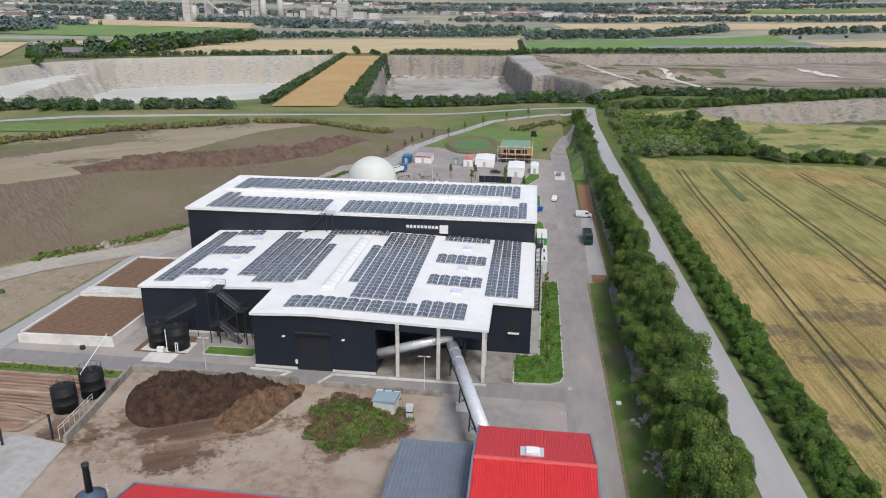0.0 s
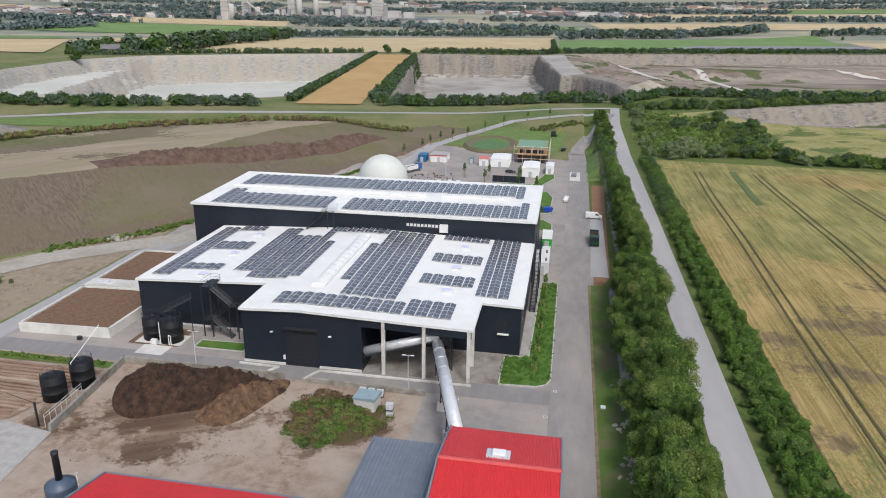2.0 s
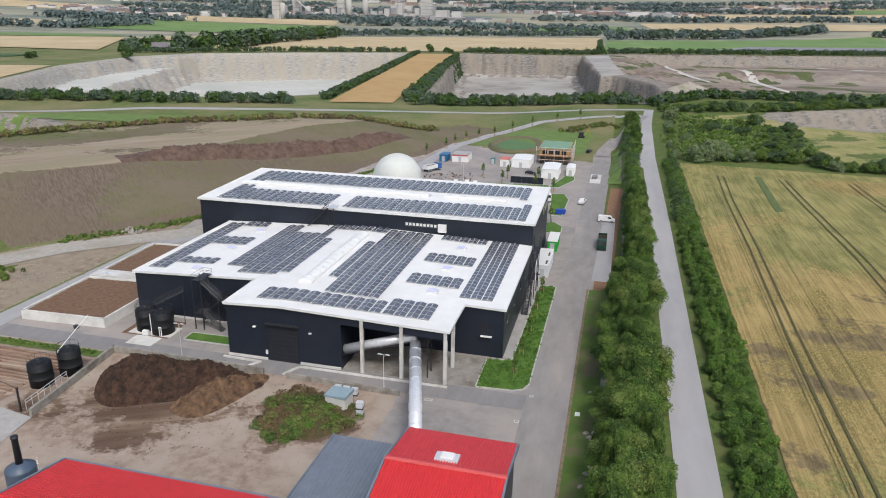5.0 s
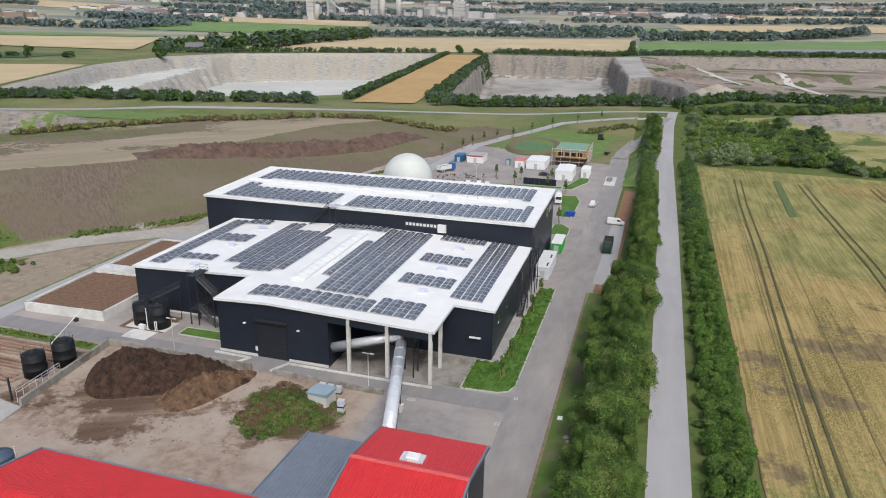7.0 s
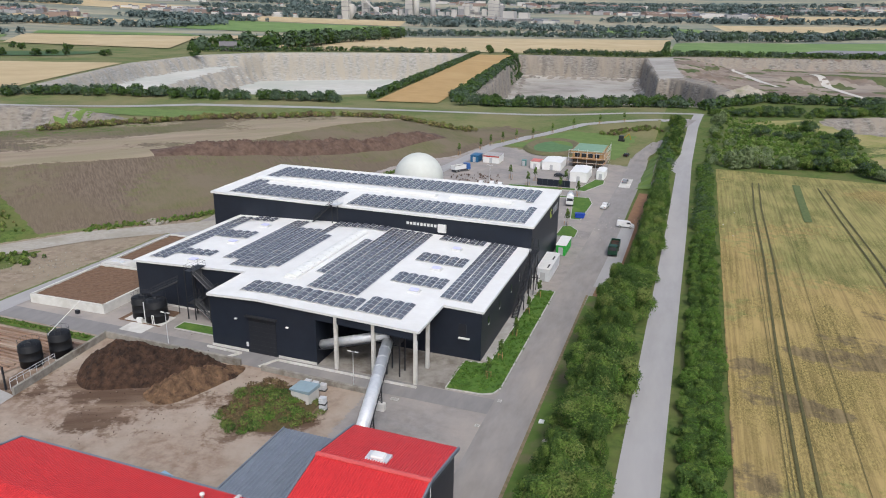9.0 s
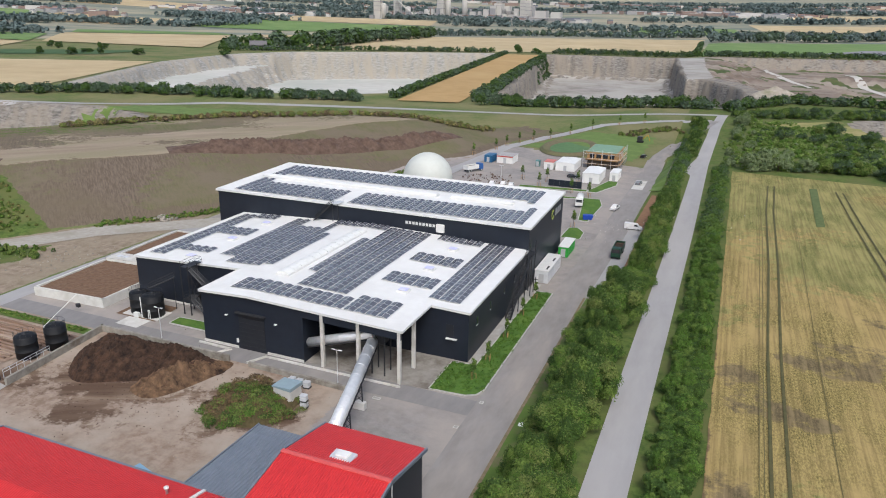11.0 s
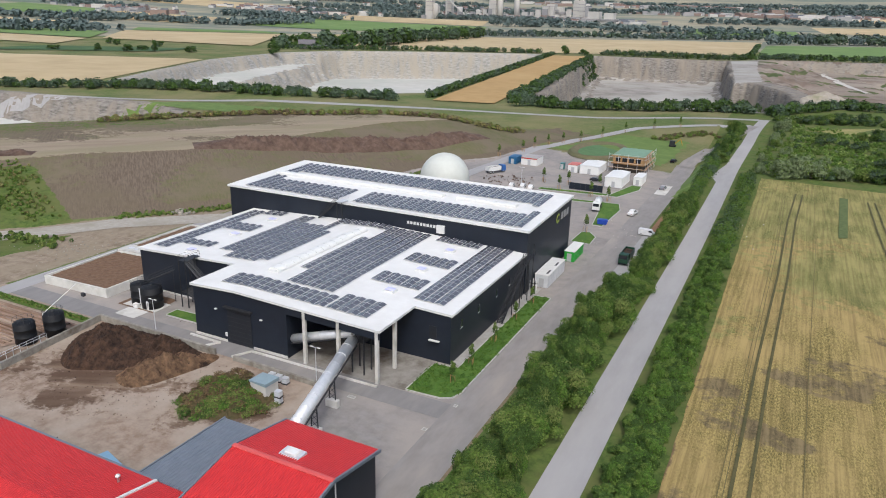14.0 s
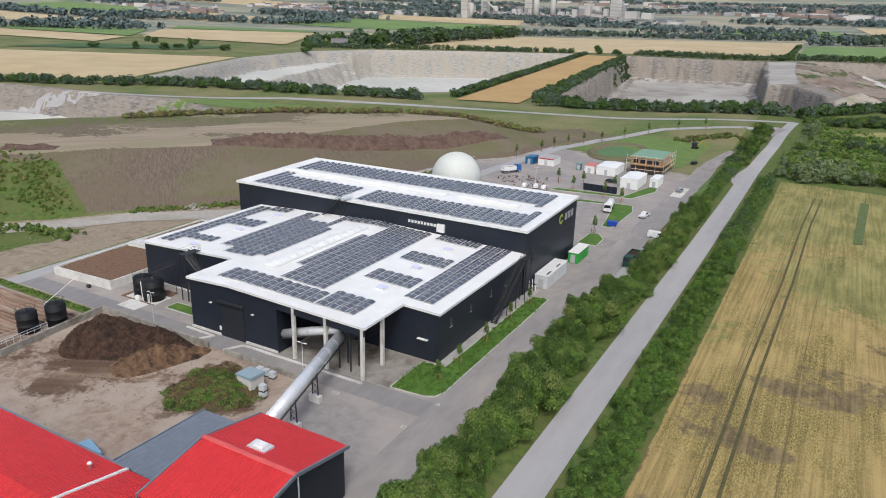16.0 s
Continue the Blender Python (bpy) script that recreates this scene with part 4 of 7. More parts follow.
stair = thing("wall_stair", "dark steel stair climbing along the side wall of the hall", "stairs", at=(5.2, 146, 0))
add = adder(stair)
add("flight", flight(bmesh.new(), (5.2, 139.5, 0.1), (5.2, 153.5, 9.6), 1.1, (1, 0, 0)), dark_metal)
add("landing", landing(bmesh.new(), 4.6, 6.2, 153.5, 156.8, 9.7), dark_metal)
for y, h in ((144.5, 3.4), (149, 6.4), (153.8, 9.6), (156.6, 12.4)):
    for x in (4.7, 5.9):
        add("post", boxed(x - 0.08, x + 0.08, y - 0.08, y + 0.08, 0, h), dark_metal)

stair = thing("roof_bridge", "black steel steps linking the low roof to the high roof", "stairs", at=(-46, 156, 11))
add = adder(stair)
add("flight", flight(bmesh.new(), (-50.3, 155.4, roof_a(-50)), (-45.3, 156.0, 14.9), 0.9, (0, 1, 0)), dark_metal)
add("landing", landing(bmesh.new(), -45.3, -43.4, 155.4, 158.4, 15.1), galvanised)
for x in (-45.1, -43.6):
    add("post", boxed(x - 0.08, x + 0.08, 155.5, 155.7, roof_a(x), 15.05), dark_metal)


# ---- conveyors ----
def conveyor(name, p, q, r, label, bents=()):
    ob = thing(name, label, "conveyor", "tube conveyors", at=p)
    add = adder(ob)
    bm = bmesh.new()
    p, q = Vector(p), Vector(q)
    rod(bm, p, q, r, 28)
    add("tube", bm, galvanised)
    n = int((q - p).length / 3)
    for k in range(1, n):
        c, d = p.lerp(q, k / n), (q - p).normalized() * 0.06
        add("joint_ring", rodded(c - d, c + d, r + 0.05, 28), galvanised)
    s = Vector((q.y - p.y, p.x - q.x, 0)).normalized() * (r - 0.15)
    for e in (-1, 1):
        add("girder", rodded(p + e * s - Vector((0, 0, r)), q + e * s - Vector((0, 0, r)), 0.12, 6), dark_metal)
    for f in bents:
        c = p.lerp(q, f)
        add("foot_block", boxed(c.x - 1.1, c.x + 1.1, c.y - 0.45, c.y + 0.45, 0, 1.3, bevel=0.05), stained_concrete, "concrete foot block")
        for e in (-0.6, 0.6):
            add("leg", rodded((c.x + e, c.y, 1.3), (c.x + 0.7 * e, c.y, c.z - r), 0.1, 6), dark_metal)
        bm = bmesh.new()
        m = int((c.z - r - 1.3) / 1.1)
        for k in range(m):
            z0, z1 = 1.3 + k * 1.1, 1.3 + (k + 1) * 1.1
            rod(bm, (c.x - 0.58, c.y, z0), (c.x + 0.55, c.y, z1), 0.045, 4)
            rod(bm, (c.x + 0.58, c.y, z0), (c.x - 0.55, c.y, z1), 0.045, 4)
        add("bracing", bm, dark_metal)
    return ob


conveyor("tube_conveyor", (-1.4, 80.4, 6.1), (-9.4, 108.0, 6.4), 0.95, "large silver tube conveyor on lattice legs", (0.34, 0.62))
conveyor("tube_conveyor", (-22.5, 108.6, 3.4), (-9.3, 108.4, 7.75), 0.8, "silver tube conveyor rising under the canopy")
transfer = thing("transfer_tower", "dark steel tower where the conveyors meet", "conveyor", at=(-8.5, 109.5, 0))
for x in (-1.2, 1.2):
    for y in (-1.2, 1.2):
        part("leg", boxed(x - 0.1, x + 0.1, y - 0.1, y + 0.1, 0, 8.6), dark_metal, transfer)
part("hopper", boxed(-1.1, 1.1, -1.1, 1.1, 5.8, 8.6, bevel=0.2), dark_metal, transfer)


# ---- red-roofed sheds ----
def corrugated(bm, x0, x1, y0, z0, y1, z1, pitch=0.33, depth=0.08):
    """Trapezoid sheet whose ribs run from (y0, z0) to (y1, z1)."""
    n = int((x1 - x0) / pitch)
    rows = []
    for y, z in ((y0, z0), (y1, z1)):
        row = []
        for k in range(n):
            for f, h in ((0, 0), (0.42, 0), (0.55, depth), (0.87, depth)):
                row.append(bm.verts.new((x0 + (k + f) * (x1 - x0) / n, y, z + h)))
        row.append(bm.verts.new((x1, y, z)))
        rows.append(row)
    for k in range(len(rows[0]) - 1):
        bm.faces.new((rows[0][k], rows[0][k + 1], rows[1][k + 1], rows[1][k]))
    return bm


def machine_shed():
    b = thing("machine_shed", "dark-clad shed with a bright red corrugated gable roof", "shed", at=(4, 72, 0))
    add = adder(b)

    def top(x, y):
        return 9.3 - 0.2 * abs(y - 71.8)

    add("wall", slab(bmesh.new(), [(-2.3, 62.3), (11.6, 62.3), (11.6, 71.8), (11.6, 81.3), (-2.3, 81.3), (-2.3, 71.8)], 0, top), dark_clad)
    add("roof", corrugated(bmesh.new(), -2.6, 11.95, 71.8, 9.5, 81.8, 7.5), red_sheet)
    add("roof", corrugated(bmesh.new(), -2.6, 11.95, 61.8, 7.5, 71.8, 9.5), red_sheet)
    add("ridge_cap", slab(bmesh.new(), [(-2.65, 71.45), (12.0, 71.45), (12.0, 71.8), (12.0, 72.15), (-2.65, 72.15), (-2.65, 71.8)], lambda x, y: 9.5, lambda x, y: 9.7 - 0.2 * abs(y - 71.8)), mat("ridge_red", (0.66, 0.11, 0.10), (0.60, 0.085, 0.08), 0.8, 0.45))
    for x in (-2.75, 12.0):
        for y0, y1 in ((61.8, 71.8), (71.8, 81.9)):
            add("verge_trim", slab(bmesh.new(), [(x - 0.12, y0), (x + 0.12, y0), (x + 0.12, y1), (x - 0.12, y1)], lambda u, y: top(0, y) - 0.15, lambda u, y: top(0, y) + 0.32), grey_sheet)
    add("corner_trim", boxed(11.58, 11.66, 72.5, 72.7, 0.2, 9.0), white_metal)
    return b


machine_shed()
vent = thing("roof_light", "small white roof hatch on the red roof", "roof hatch", at=(4.4, 74.2, 9.05))
part("flashing", boxed(-1.5, 1.4, -0.95, 0.95, -0.2, 0.2), galvanised, vent)
part("hatch", boxed(-0.85, 0.85, -0.65, 0.65, 0.16, 0.58, bevel=0.12), white_paint, vent)


def long_shed():
    b = thing("long_shed", "long low shed with a bright red corrugated roof", "shed", at=(-26, 60, 0))
    add = adder(b)
    add("wall", slab(bmesh.new(), [(-42.4, 50), (-3.2, 50), (-3.2, 65.2), (-42.4, 65.2)], 0, lambda x, y: 5.7 + 0.2 * (65.6 - y) * (y > 58)), dark_clad)
    add("roof", corrugated(bmesh.new(), -42.9, -9.5, 56, 7.95, 65.6, 6.0), red_sheet)
    add("roof", corrugated(bmesh.new(), -42.9, -9.5, 46.4, 6.0, 56, 7.95), red_sheet)
    add("roof", corrugated(bmesh.new(), -9.2, -2.95, 56, 7.95, 65.6, 6.0), red_sheet)
    add("roof", corrugated(bmesh.new(), -9.2, -2.95, 46.4, 6.0, 56, 7.95), red_sheet)
    add("gutter", boxed(-42.95, -9.4, 65.6, 66.0, 5.75, 5.98), grey_sheet)
    add("verge_trim", slab(bmesh.new(), [(-9.6, 56), (-9.2, 56), (-9.2, 65.7), (-9.6, 65.7)], lambda x, y: 5.7 + 0.2 * (65.6 - y), lambda x, y: 6.2 + 0.2 * (65.6 - y)), white_metal)
    add("verge_trim", slab(bmesh.new(), [(-43.1, 56), (-42.8, 56), (-42.8, 65.7), (-43.1, 65.7)], lambda x, y: 5.7 + 0.2 * (65.6 - y), lambda x, y: 6.2 + 0.2 * (65.6 - y)), grey_sheet)
    add("flue", lathe(bmesh.new(), [(0.16, 0), (0.16, 0.9), (0.3, 0.95), (0.3, 1.15), (0.05, 1.3)], 12, at=(-12.4, 62.9, 6.4)), white_metal)
    return b


long_shed()
lean = thing("grey_annex", "low annex with a grey-blue corrugated roof", "shed", at=(-8, 74, 0))
add = adder(lean)
add("roof", corrugated(bmesh.new(), -13.2, -2.4, 66.2, 5.35, 81.2, 4.9, pitch=0.5, depth=0.06), grey_sheet)
add("wall", slab(bmesh.new(), [(-12.9, 66.4), (-2.4, 66.4), (-2.4, 80.9), (-12.9, 80.9)], 0, 4.8), dark_clad)
add("edge_trim", slab(bmesh.new(), [(-13.3, 66.2), (-13.1, 66.2), (-13.1, 81.3), (-13.3, 81.3)], 4.7, lambda x, y: 5.5 - 0.03 * (y - 66.2)), grey_sheet)
cart = thing("blue_trailer", "light blue steel tipping trailer beside the shed", "trailer", at=(-23.6, 70.0, 0), turn=-16)
part("bed", boxed(-2.2, 2.2, -0.8, 0.8, 0.8, 1.5, bevel=0.05), paint("pale_blue", (0.22, 0.38, 0.52)), cart)
for x in (-1.2, 1.2):
    for y in (-0.85, 0.85):
        part("wheel", rodded((x, y - 0.12, 0.42), (x, y + 0.12, 0.42), 0.42, 14), tyre_rubber, cart)
part("drawbar", rodded((2.2, 0, 0.9), (3.6, 0, 0.6), 0.07, 6), paint("pale_blue", (0.22, 0.38, 0.52)), cart)


# ---- plants ----
def leaf_cloud(name, blobs, count, leaf, seed, materials, share=None, flat=0.0):
    """Many small diamond leaves on the skins of blobs (x, y, z, radius, height ratio)."""
    r = np.random.RandomState(seed)
    blobs = np.array(blobs, float)
    area = blobs[:, 3] ** 2
    pick = r.choice(len(blobs), count, p=area / area.sum())
    d = r.normal(size=(count, 3))
    d[:, 2] = np.where(d[:, 2] < -0.5, -d[:, 2], d[:, 2])
    d /= np.linalg.norm(d, axis=1)[:, None]
    rad = blobs[pick, 3] * r.uniform(0.6, 1.16, count)
    c = blobs[pick, :3] + d * rad[:, None] * np.stack([np.ones(count), np.ones(count), blobs[pick, 4]], 1)
    nrm = d + r.normal(size=(count, 3)) * 0.42 + np.array([0, 0, 0.3 + flat])
    nrm /= np.linalg.norm(nrm, axis=1)[:, None]
    t = np.cross(nrm, r.normal(size=(count, 3)))
    t /= np.linalg.norm(t, axis=1)[:, None] + 1e-9
    b = np.cross(nrm, t)
    s = leaf * r.uniform(0.55, 1.3, count)[:, None]
    v = np.stack([c - t * s, c + b * s * 0.62 - t * s * 0.1, c + t * s, c - b * s * 0.62 + t * s * 0.1], 1).reshape(-1, 3)
    faces = np.arange(4 * count).reshape(-1, 4)
    me = bpy.data.meshes.new(name)
    me.from_pydata(v.tolist(), [], faces.tolist())
    for m in materials:
        me.materials.append(m)
    if len(materials) > 1:
        p = share or [1 / len(materials)] * len(materials)
        per_blob = r.choice(len(materials), len(blobs), p=p)
        idx = np.where(r.uniform(size=count) < 0.75, per_blob[pick], r.choice(len(materials), count, p=p))
        me.polygons.foreach_set("material_index", idx.tolist())
    me.update()
    return me


def crown_blobs(seed, rx, h, n, low=0.25):
    r = random.Random(seed)
    out = [(0, 0, h * 0.5, rx * 0.62, h * 0.42 / (rx * 0.62))]
    for _ in range(n):
        a, u = r.uniform(0, 6.283), r.uniform(0, 1)
        z = h * (low + (0.86 - low) * u)
        reach = rx * (0.78 - 0.42 * max(0, u - 0.35)) * r.uniform(0.55, 1.0)
        k = rx * r.uniform(0.24, 0.42)
        out.append((reach * math.cos(a), reach * math.sin(a), z, k, r.uniform(0.8, 1.15)))
    return out


def bush(name, label, seed, rx, h, leaves, leaf, materials, share=None, group="", n=13):
    ob = thing(name, label, "bush" if h < 9 else "tree", group)
    bm = bmesh.new()
    r = random.Random(seed)
    for _ in range(4):
        a = r.uniform(0, 6.28)
        rod(bm, (0.15 * math.cos(a), 0.15 * math.sin(a), -0.5), (rx * 0.45 * math.cos(a), rx * 0.45 * math.sin(a), h * 0.62), 0.11, 5, 0.04)
    part("stem", bm, bark, ob)
    me = leaf_cloud("crown", crown_blobs(seed, rx, h, n, 0.12), leaves, leaf, seed, materials, share)
    c = new("crown", me)
    c.parent = ob
    return ob


def settle(x, y, sink=0.1):
    return float(ground_z(x, y)) - sink


def scatter(kinds, places, seed, low, high):
    """Each kind stands at its first place, copies at the others."""
    r = random.Random(seed)
    used = set()
    for x, y in places:
        k = r.randrange(len(kinds))
        m = pose(x, y, settle(x, y), 0, 0, r.uniform(0, 360)) @ Matrix.Diagonal((*(r.uniform(low, high),) * 2, r.uniform(low, high), 1))
        if k in used:
            copy_thing(kinds[k], m)
        else:
            used.add(k)
            kinds[k].matrix_world = m
    for k, ob in enumerate(kinds):
        if k not in used:
            for o in (*ob.children_recursive, ob):
                bpy.data.objects.remove(o)


dark, mid, olive = leaf_mats
fresh = mat("leaf_fresh", (0.092, 0.17, 0.03), (0.066, 0.128, 0.022), 0.7, 0.85, island=0.3, spec=0.12)
r = random.Random(7)
big = [bush("hedge_tree", "dense broad-leaved hedge tree beside the country road", 10 + k, 3.1, 6.0, 12500, 0.15, leaf_mats + [fresh], (s * 0.8, 0.5 - s / 2, 0.4 - s / 2, 0.1 + s * 0.2), "hedgerow trees", 24) for k, s in enumerate((0.7, 0.45, 0.55, 0.2, 0.6))]
places = []
y = 50.0
while y < 235:
    w = 1.0 if y < 165 else 0.55
    for x in ((23.4, 25.8, 28.2) if y < 156 else (28.2,)):
        places.append((x + r.uniform(-0.8, 0.8), y + r.uniform(-1.0, 1.0)))
    y += r.uniform(3.0, 3.9)
for k in range(15):
    places.append((27.4 + 0.02 * k + r.uniform(-1.6, 1.6), 318 + 6.4 * k + r.uniform(-2, 2)))
scatter(big, places, 1, 0.65, 1.22)
slim = [bush("hedge_bush", "leafy hedge bush beside the country road", 30 + k, 1.95, 3.3, 2700, 0.16, [dark, mid, fresh], sh, "hedgerow bushes", 10) for k, sh in enumerate(((0.6, 0.3, 0.1), (0.3, 0.5, 0.2), (0.3, 0.2, 0.5), (0.5, 0.4, 0.1)))]
places = []
y = 55.0
while y < 190:
    places.append((39.4 + r.uniform(-0.25, 0.25), y))
    places.append((41.6 + r.uniform(-0.4, 0.4), y + 1.0))
    if r.random() < 0.85:
        places.append((42.9 + r.uniform(-0.3, 0.3), y + 0.4))
    y += r.uniform(2.0, 2.7)
y = 158.0
while y < 205:
    for x in (26.0, 27.4, 28.7):
        places.append((x + r.uniform(-0.4, 0.4), y + r.uniform(-0.8, 0.8)))
    y += r.uniform(2.2, 3.0)
scatter(slim, places, 2, 0.65, 1.12)
pale_leaf = mat("willow_leaf", (0.19, 0.235, 0.12), (0.13, 0.175, 0.085), 0.5, 0.85, island=0.3, spec=0.12)
SHRUBS = {
    "pale": ("broad grey-green willow bush on overgrown land", [pale_leaf, mid], (0.8, 0.2)),
    "dark": ("dark green wild bush on overgrown land", [dark, mid, far_haze_leaf], (0.55, 0.2, 0.25)),
    "mid": ("rounded green wild bush on overgrown land", [mid, olive, fresh, dark], (0.4, 0.2, 0.2, 0.2)),
}
shrubs = {k: [bush("scrub_bush", label, 50 + 3 * n + v, 6.0, 7.4, 3700, 0.38, ms, sh, "scrubland bushes", 20) for v in range(2)] for n, (k, (label, ms, sh)) in enumerate(SHRUBS.items())}
wild = [
    (53, 295, "pale", 1.0), (61, 298, "pale", 0.95), (66, 300, "dark", 0.62), (71, 301, "pale", 0.75), (77, 302, "mid", 0.7), (83, 303, "dark", 0.75), (89, 304, "mid", 0.7), (95, 305, "pale", 0.65),
    (67, 386, "dark", 1.0), (75, 387, "dark", 0.65), (91, 406, "dark", 1.05), (84, 410, "mid", 0.7), (81, 378, "dark", 0.95), (106, 396, "dark", 0.9), (58, 352, "mid", 0.6), (52, 344, "pale", 0.7),
    (48, 418, "pale", 0.75), (52, 436, "mid", 0.8), (48, 398, "dark", 0.6), (47, 375, "pale", 0.75), (60, 405, "mid", 0.5), (56, 388, "dark", 0.45),
]
for k in range(34):
    wild.append((98 + 5.0 * k + r.uniform(-1.5, 1.5), 294 - 0.2 * k + r.uniform(-2, 3), r.choice(("dark", "dark", "mid", "dark", "pale")), r.uniform(0.7, 1.15)))
for y in range(298, 450, 9):
    wild.append((44.5 + 0.02 * (y - 300) + r.uniform(-1, 1.5), y + r.uniform(-2, 2), r.choice(("mid", "dark", "pale")), r.uniform(0.38, 0.6)))
crowded = [(77, 316), (100, 322), (108, 392), (98, 400), (86, 362)]
while len(wild) < 120:
    x, y = r.uniform(70, 112), r.uniform(312, 402)
    if inside(np.array(x), np.array(y), crowded):
        wild.append((x, y, r.choice(("dark", "dark", "mid")), r.uniform(0.4, 0.85)))
while len(wild) < 190:
    x, y = r.uniform(44, 110), r.uniform(304, 440)
    if x < 52 + (440 - y) * 0.5 + 20 * (y < 400):
        wild.append((x, y, r.choice(("mid", "mid", "dark", "pale")), r.uniform(0.2, 0.45)))
for k in range(84):
    x = 48 + 4.4 * (k % 42)
    wild.append((x + r.uniform(-2, 2), np.interp(x, (48, 106, 160, 240), (452, 468, 508, 556)) + (12 if k > 41 else 0) + r.uniform(-3, 4), r.choice(("dark", "mid", "dark")), r.uniform(0.65, 1.1)))
for x, y in ((29.8, 330), (29.5, 342), (30, 356), (29, 366), (30.5, 384), (27, 392), (30.5, 398), (27, 404), (30.5, 412)):
    wild.append((x, y, "dark", r.uniform(0.4, 0.6)))
for x, y in ((150, 470), (190, 500), (176, 455), (140, 425)):
    wild.append((x, y, "dark", 0.4))
for key, kinds in shrubs.items():
    first = set()
    for x, y, k, size in wild:
        if k != key:
            continue
        ob = kinds[r.randrange(2)]
        m = pose(x, y, settle(x, y, 0.25), 0, 0, r.uniform(0, 360)) @ Matrix.Diagonal((size * r.uniform(0.9, 1.1), size * r.uniform(0.9, 1.1), size * r.uniform(0.8, 1.1), 1))
        if ob in first:
            copy_thing(ob, m)
        else:
            first.add(ob)
            ob.matrix_world = m


def hedge(name, line, width, height, leaf, per_metre, seed, label, materials=None, gap=1.0):
    """A hedge or belt of trees seen from far, as one mass of leaf clumps."""
    r = random.Random(seed)
    blobs = []
    total = 0
    for (ax, ay), (bx, by) in zip(line, line[1:]):
        length = math.hypot(bx - ax, by - ay)
        total += length
        n = max(3, int(length / min(width * 0.12, height * 0.25)))
        for k in range(n):
            if r.random() > gap:
                continue
            t = (k + r.random()) / n
            x = ax + (bx - ax) * t + r.uniform(-0.35, 0.35) * width
            y = ay + (by - ay) * t + r.uniform(-0.35, 0.35) * width
            h = height * r.uniform(0.6, 1.1)
            rad = min(width * 0.42, h * 0.55) * r.uniform(0.7, 1.15)
            blobs.append((x, y, float(ground_z(x, y)) + h * 0.45, rad, h * 0.55 / rad))
    me = leaf_cloud(name, blobs, int(total * per_metre * 2.0), leaf, seed, materials or [far_haze_leaf, dark])
    return tagged(new(name, me), label, "", "", "stuff")


herb = [mat("pale_leaf", (0.20, 0.275, 0.07), (0.14, 0.21, 0.05), 0.5, 0.8, island=0.3), fresh, mid]
for k, (x0, x1, y) in enumerate(((46, 98, 308), (46, 100, 324), (46, 104, 342), (47, 104, 360), (48, 106, 378), (49, 104, 396), (50, 92, 412), (51, 70, 428))):
    hedge("undergrowth", [(x0, y), (x1, y + 4)], 19, 1.7, 0.36, 75, 140 + k, "tangled light green undergrowth between wild bushes", herb)
for x, y0, y1, w in ((25.7, 48, 160, 8.4), (27.6, 160, 205, 4.4), (41.0, 48, 190, 6.0)):
    hedge("hedge_bottom", [(x, y0), (x, y1)], w, 1.5, 0.17, 120, int(x), "low leafy growth filling the foot of the hedgerow", [dark, mid, fresh])
for line, w, h in (([(27.2, 200), (27.2, 312)], 5.0, 3.3), ([(25.6, 312), (27.0, 360), (28.8, 414)], 5.5, 3.6), ([(41.3, 188), (41.3, 290)], 5.2, 3.3)):
    hedge("hedge_belt", line, w, h, 0.22, 150, int(line[0][1]), "dense mixed hedge running along the country road", [dark, mid, fresh, far_haze_leaf])
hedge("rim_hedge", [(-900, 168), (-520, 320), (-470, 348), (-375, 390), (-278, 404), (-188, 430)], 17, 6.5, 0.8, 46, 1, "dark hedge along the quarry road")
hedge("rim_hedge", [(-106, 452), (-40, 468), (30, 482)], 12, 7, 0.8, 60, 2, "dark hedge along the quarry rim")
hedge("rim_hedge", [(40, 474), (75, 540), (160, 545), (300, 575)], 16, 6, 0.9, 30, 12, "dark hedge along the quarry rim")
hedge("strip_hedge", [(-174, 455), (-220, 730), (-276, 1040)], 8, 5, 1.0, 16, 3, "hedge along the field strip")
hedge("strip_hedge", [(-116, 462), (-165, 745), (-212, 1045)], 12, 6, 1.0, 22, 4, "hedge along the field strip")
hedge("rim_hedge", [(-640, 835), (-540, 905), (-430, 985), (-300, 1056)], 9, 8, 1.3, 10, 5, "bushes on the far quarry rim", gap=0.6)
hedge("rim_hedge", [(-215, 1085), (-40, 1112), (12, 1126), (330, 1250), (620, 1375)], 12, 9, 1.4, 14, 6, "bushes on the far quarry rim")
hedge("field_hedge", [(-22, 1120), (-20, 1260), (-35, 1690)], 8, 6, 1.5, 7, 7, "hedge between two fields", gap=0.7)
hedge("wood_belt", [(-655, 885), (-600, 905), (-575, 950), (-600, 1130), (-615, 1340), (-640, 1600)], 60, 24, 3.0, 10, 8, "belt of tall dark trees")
hedge("wood_belt", [(-690, 1680), (-450, 1900), (-45, 2115)], 40, 16, 3.0, 7, 9, "belt of dark trees behind the wheat", [far_haze_leaf, blue_haze_leaf])
hedge("wood_belt", [(-20, 1790), (260, 2050), (590, 2400)], 70, 24, 3.2, 9, 10, "belt of dark trees behind the green field", [far_haze_leaf, blue_haze_leaf])
hedge("wood_belt", [(680, 2230), (1000, 2320), (1500, 2480)], 60, 20, 3.4, 7, 11, "distant belt of dark trees", [far_haze_leaf, blue_haze_leaf])
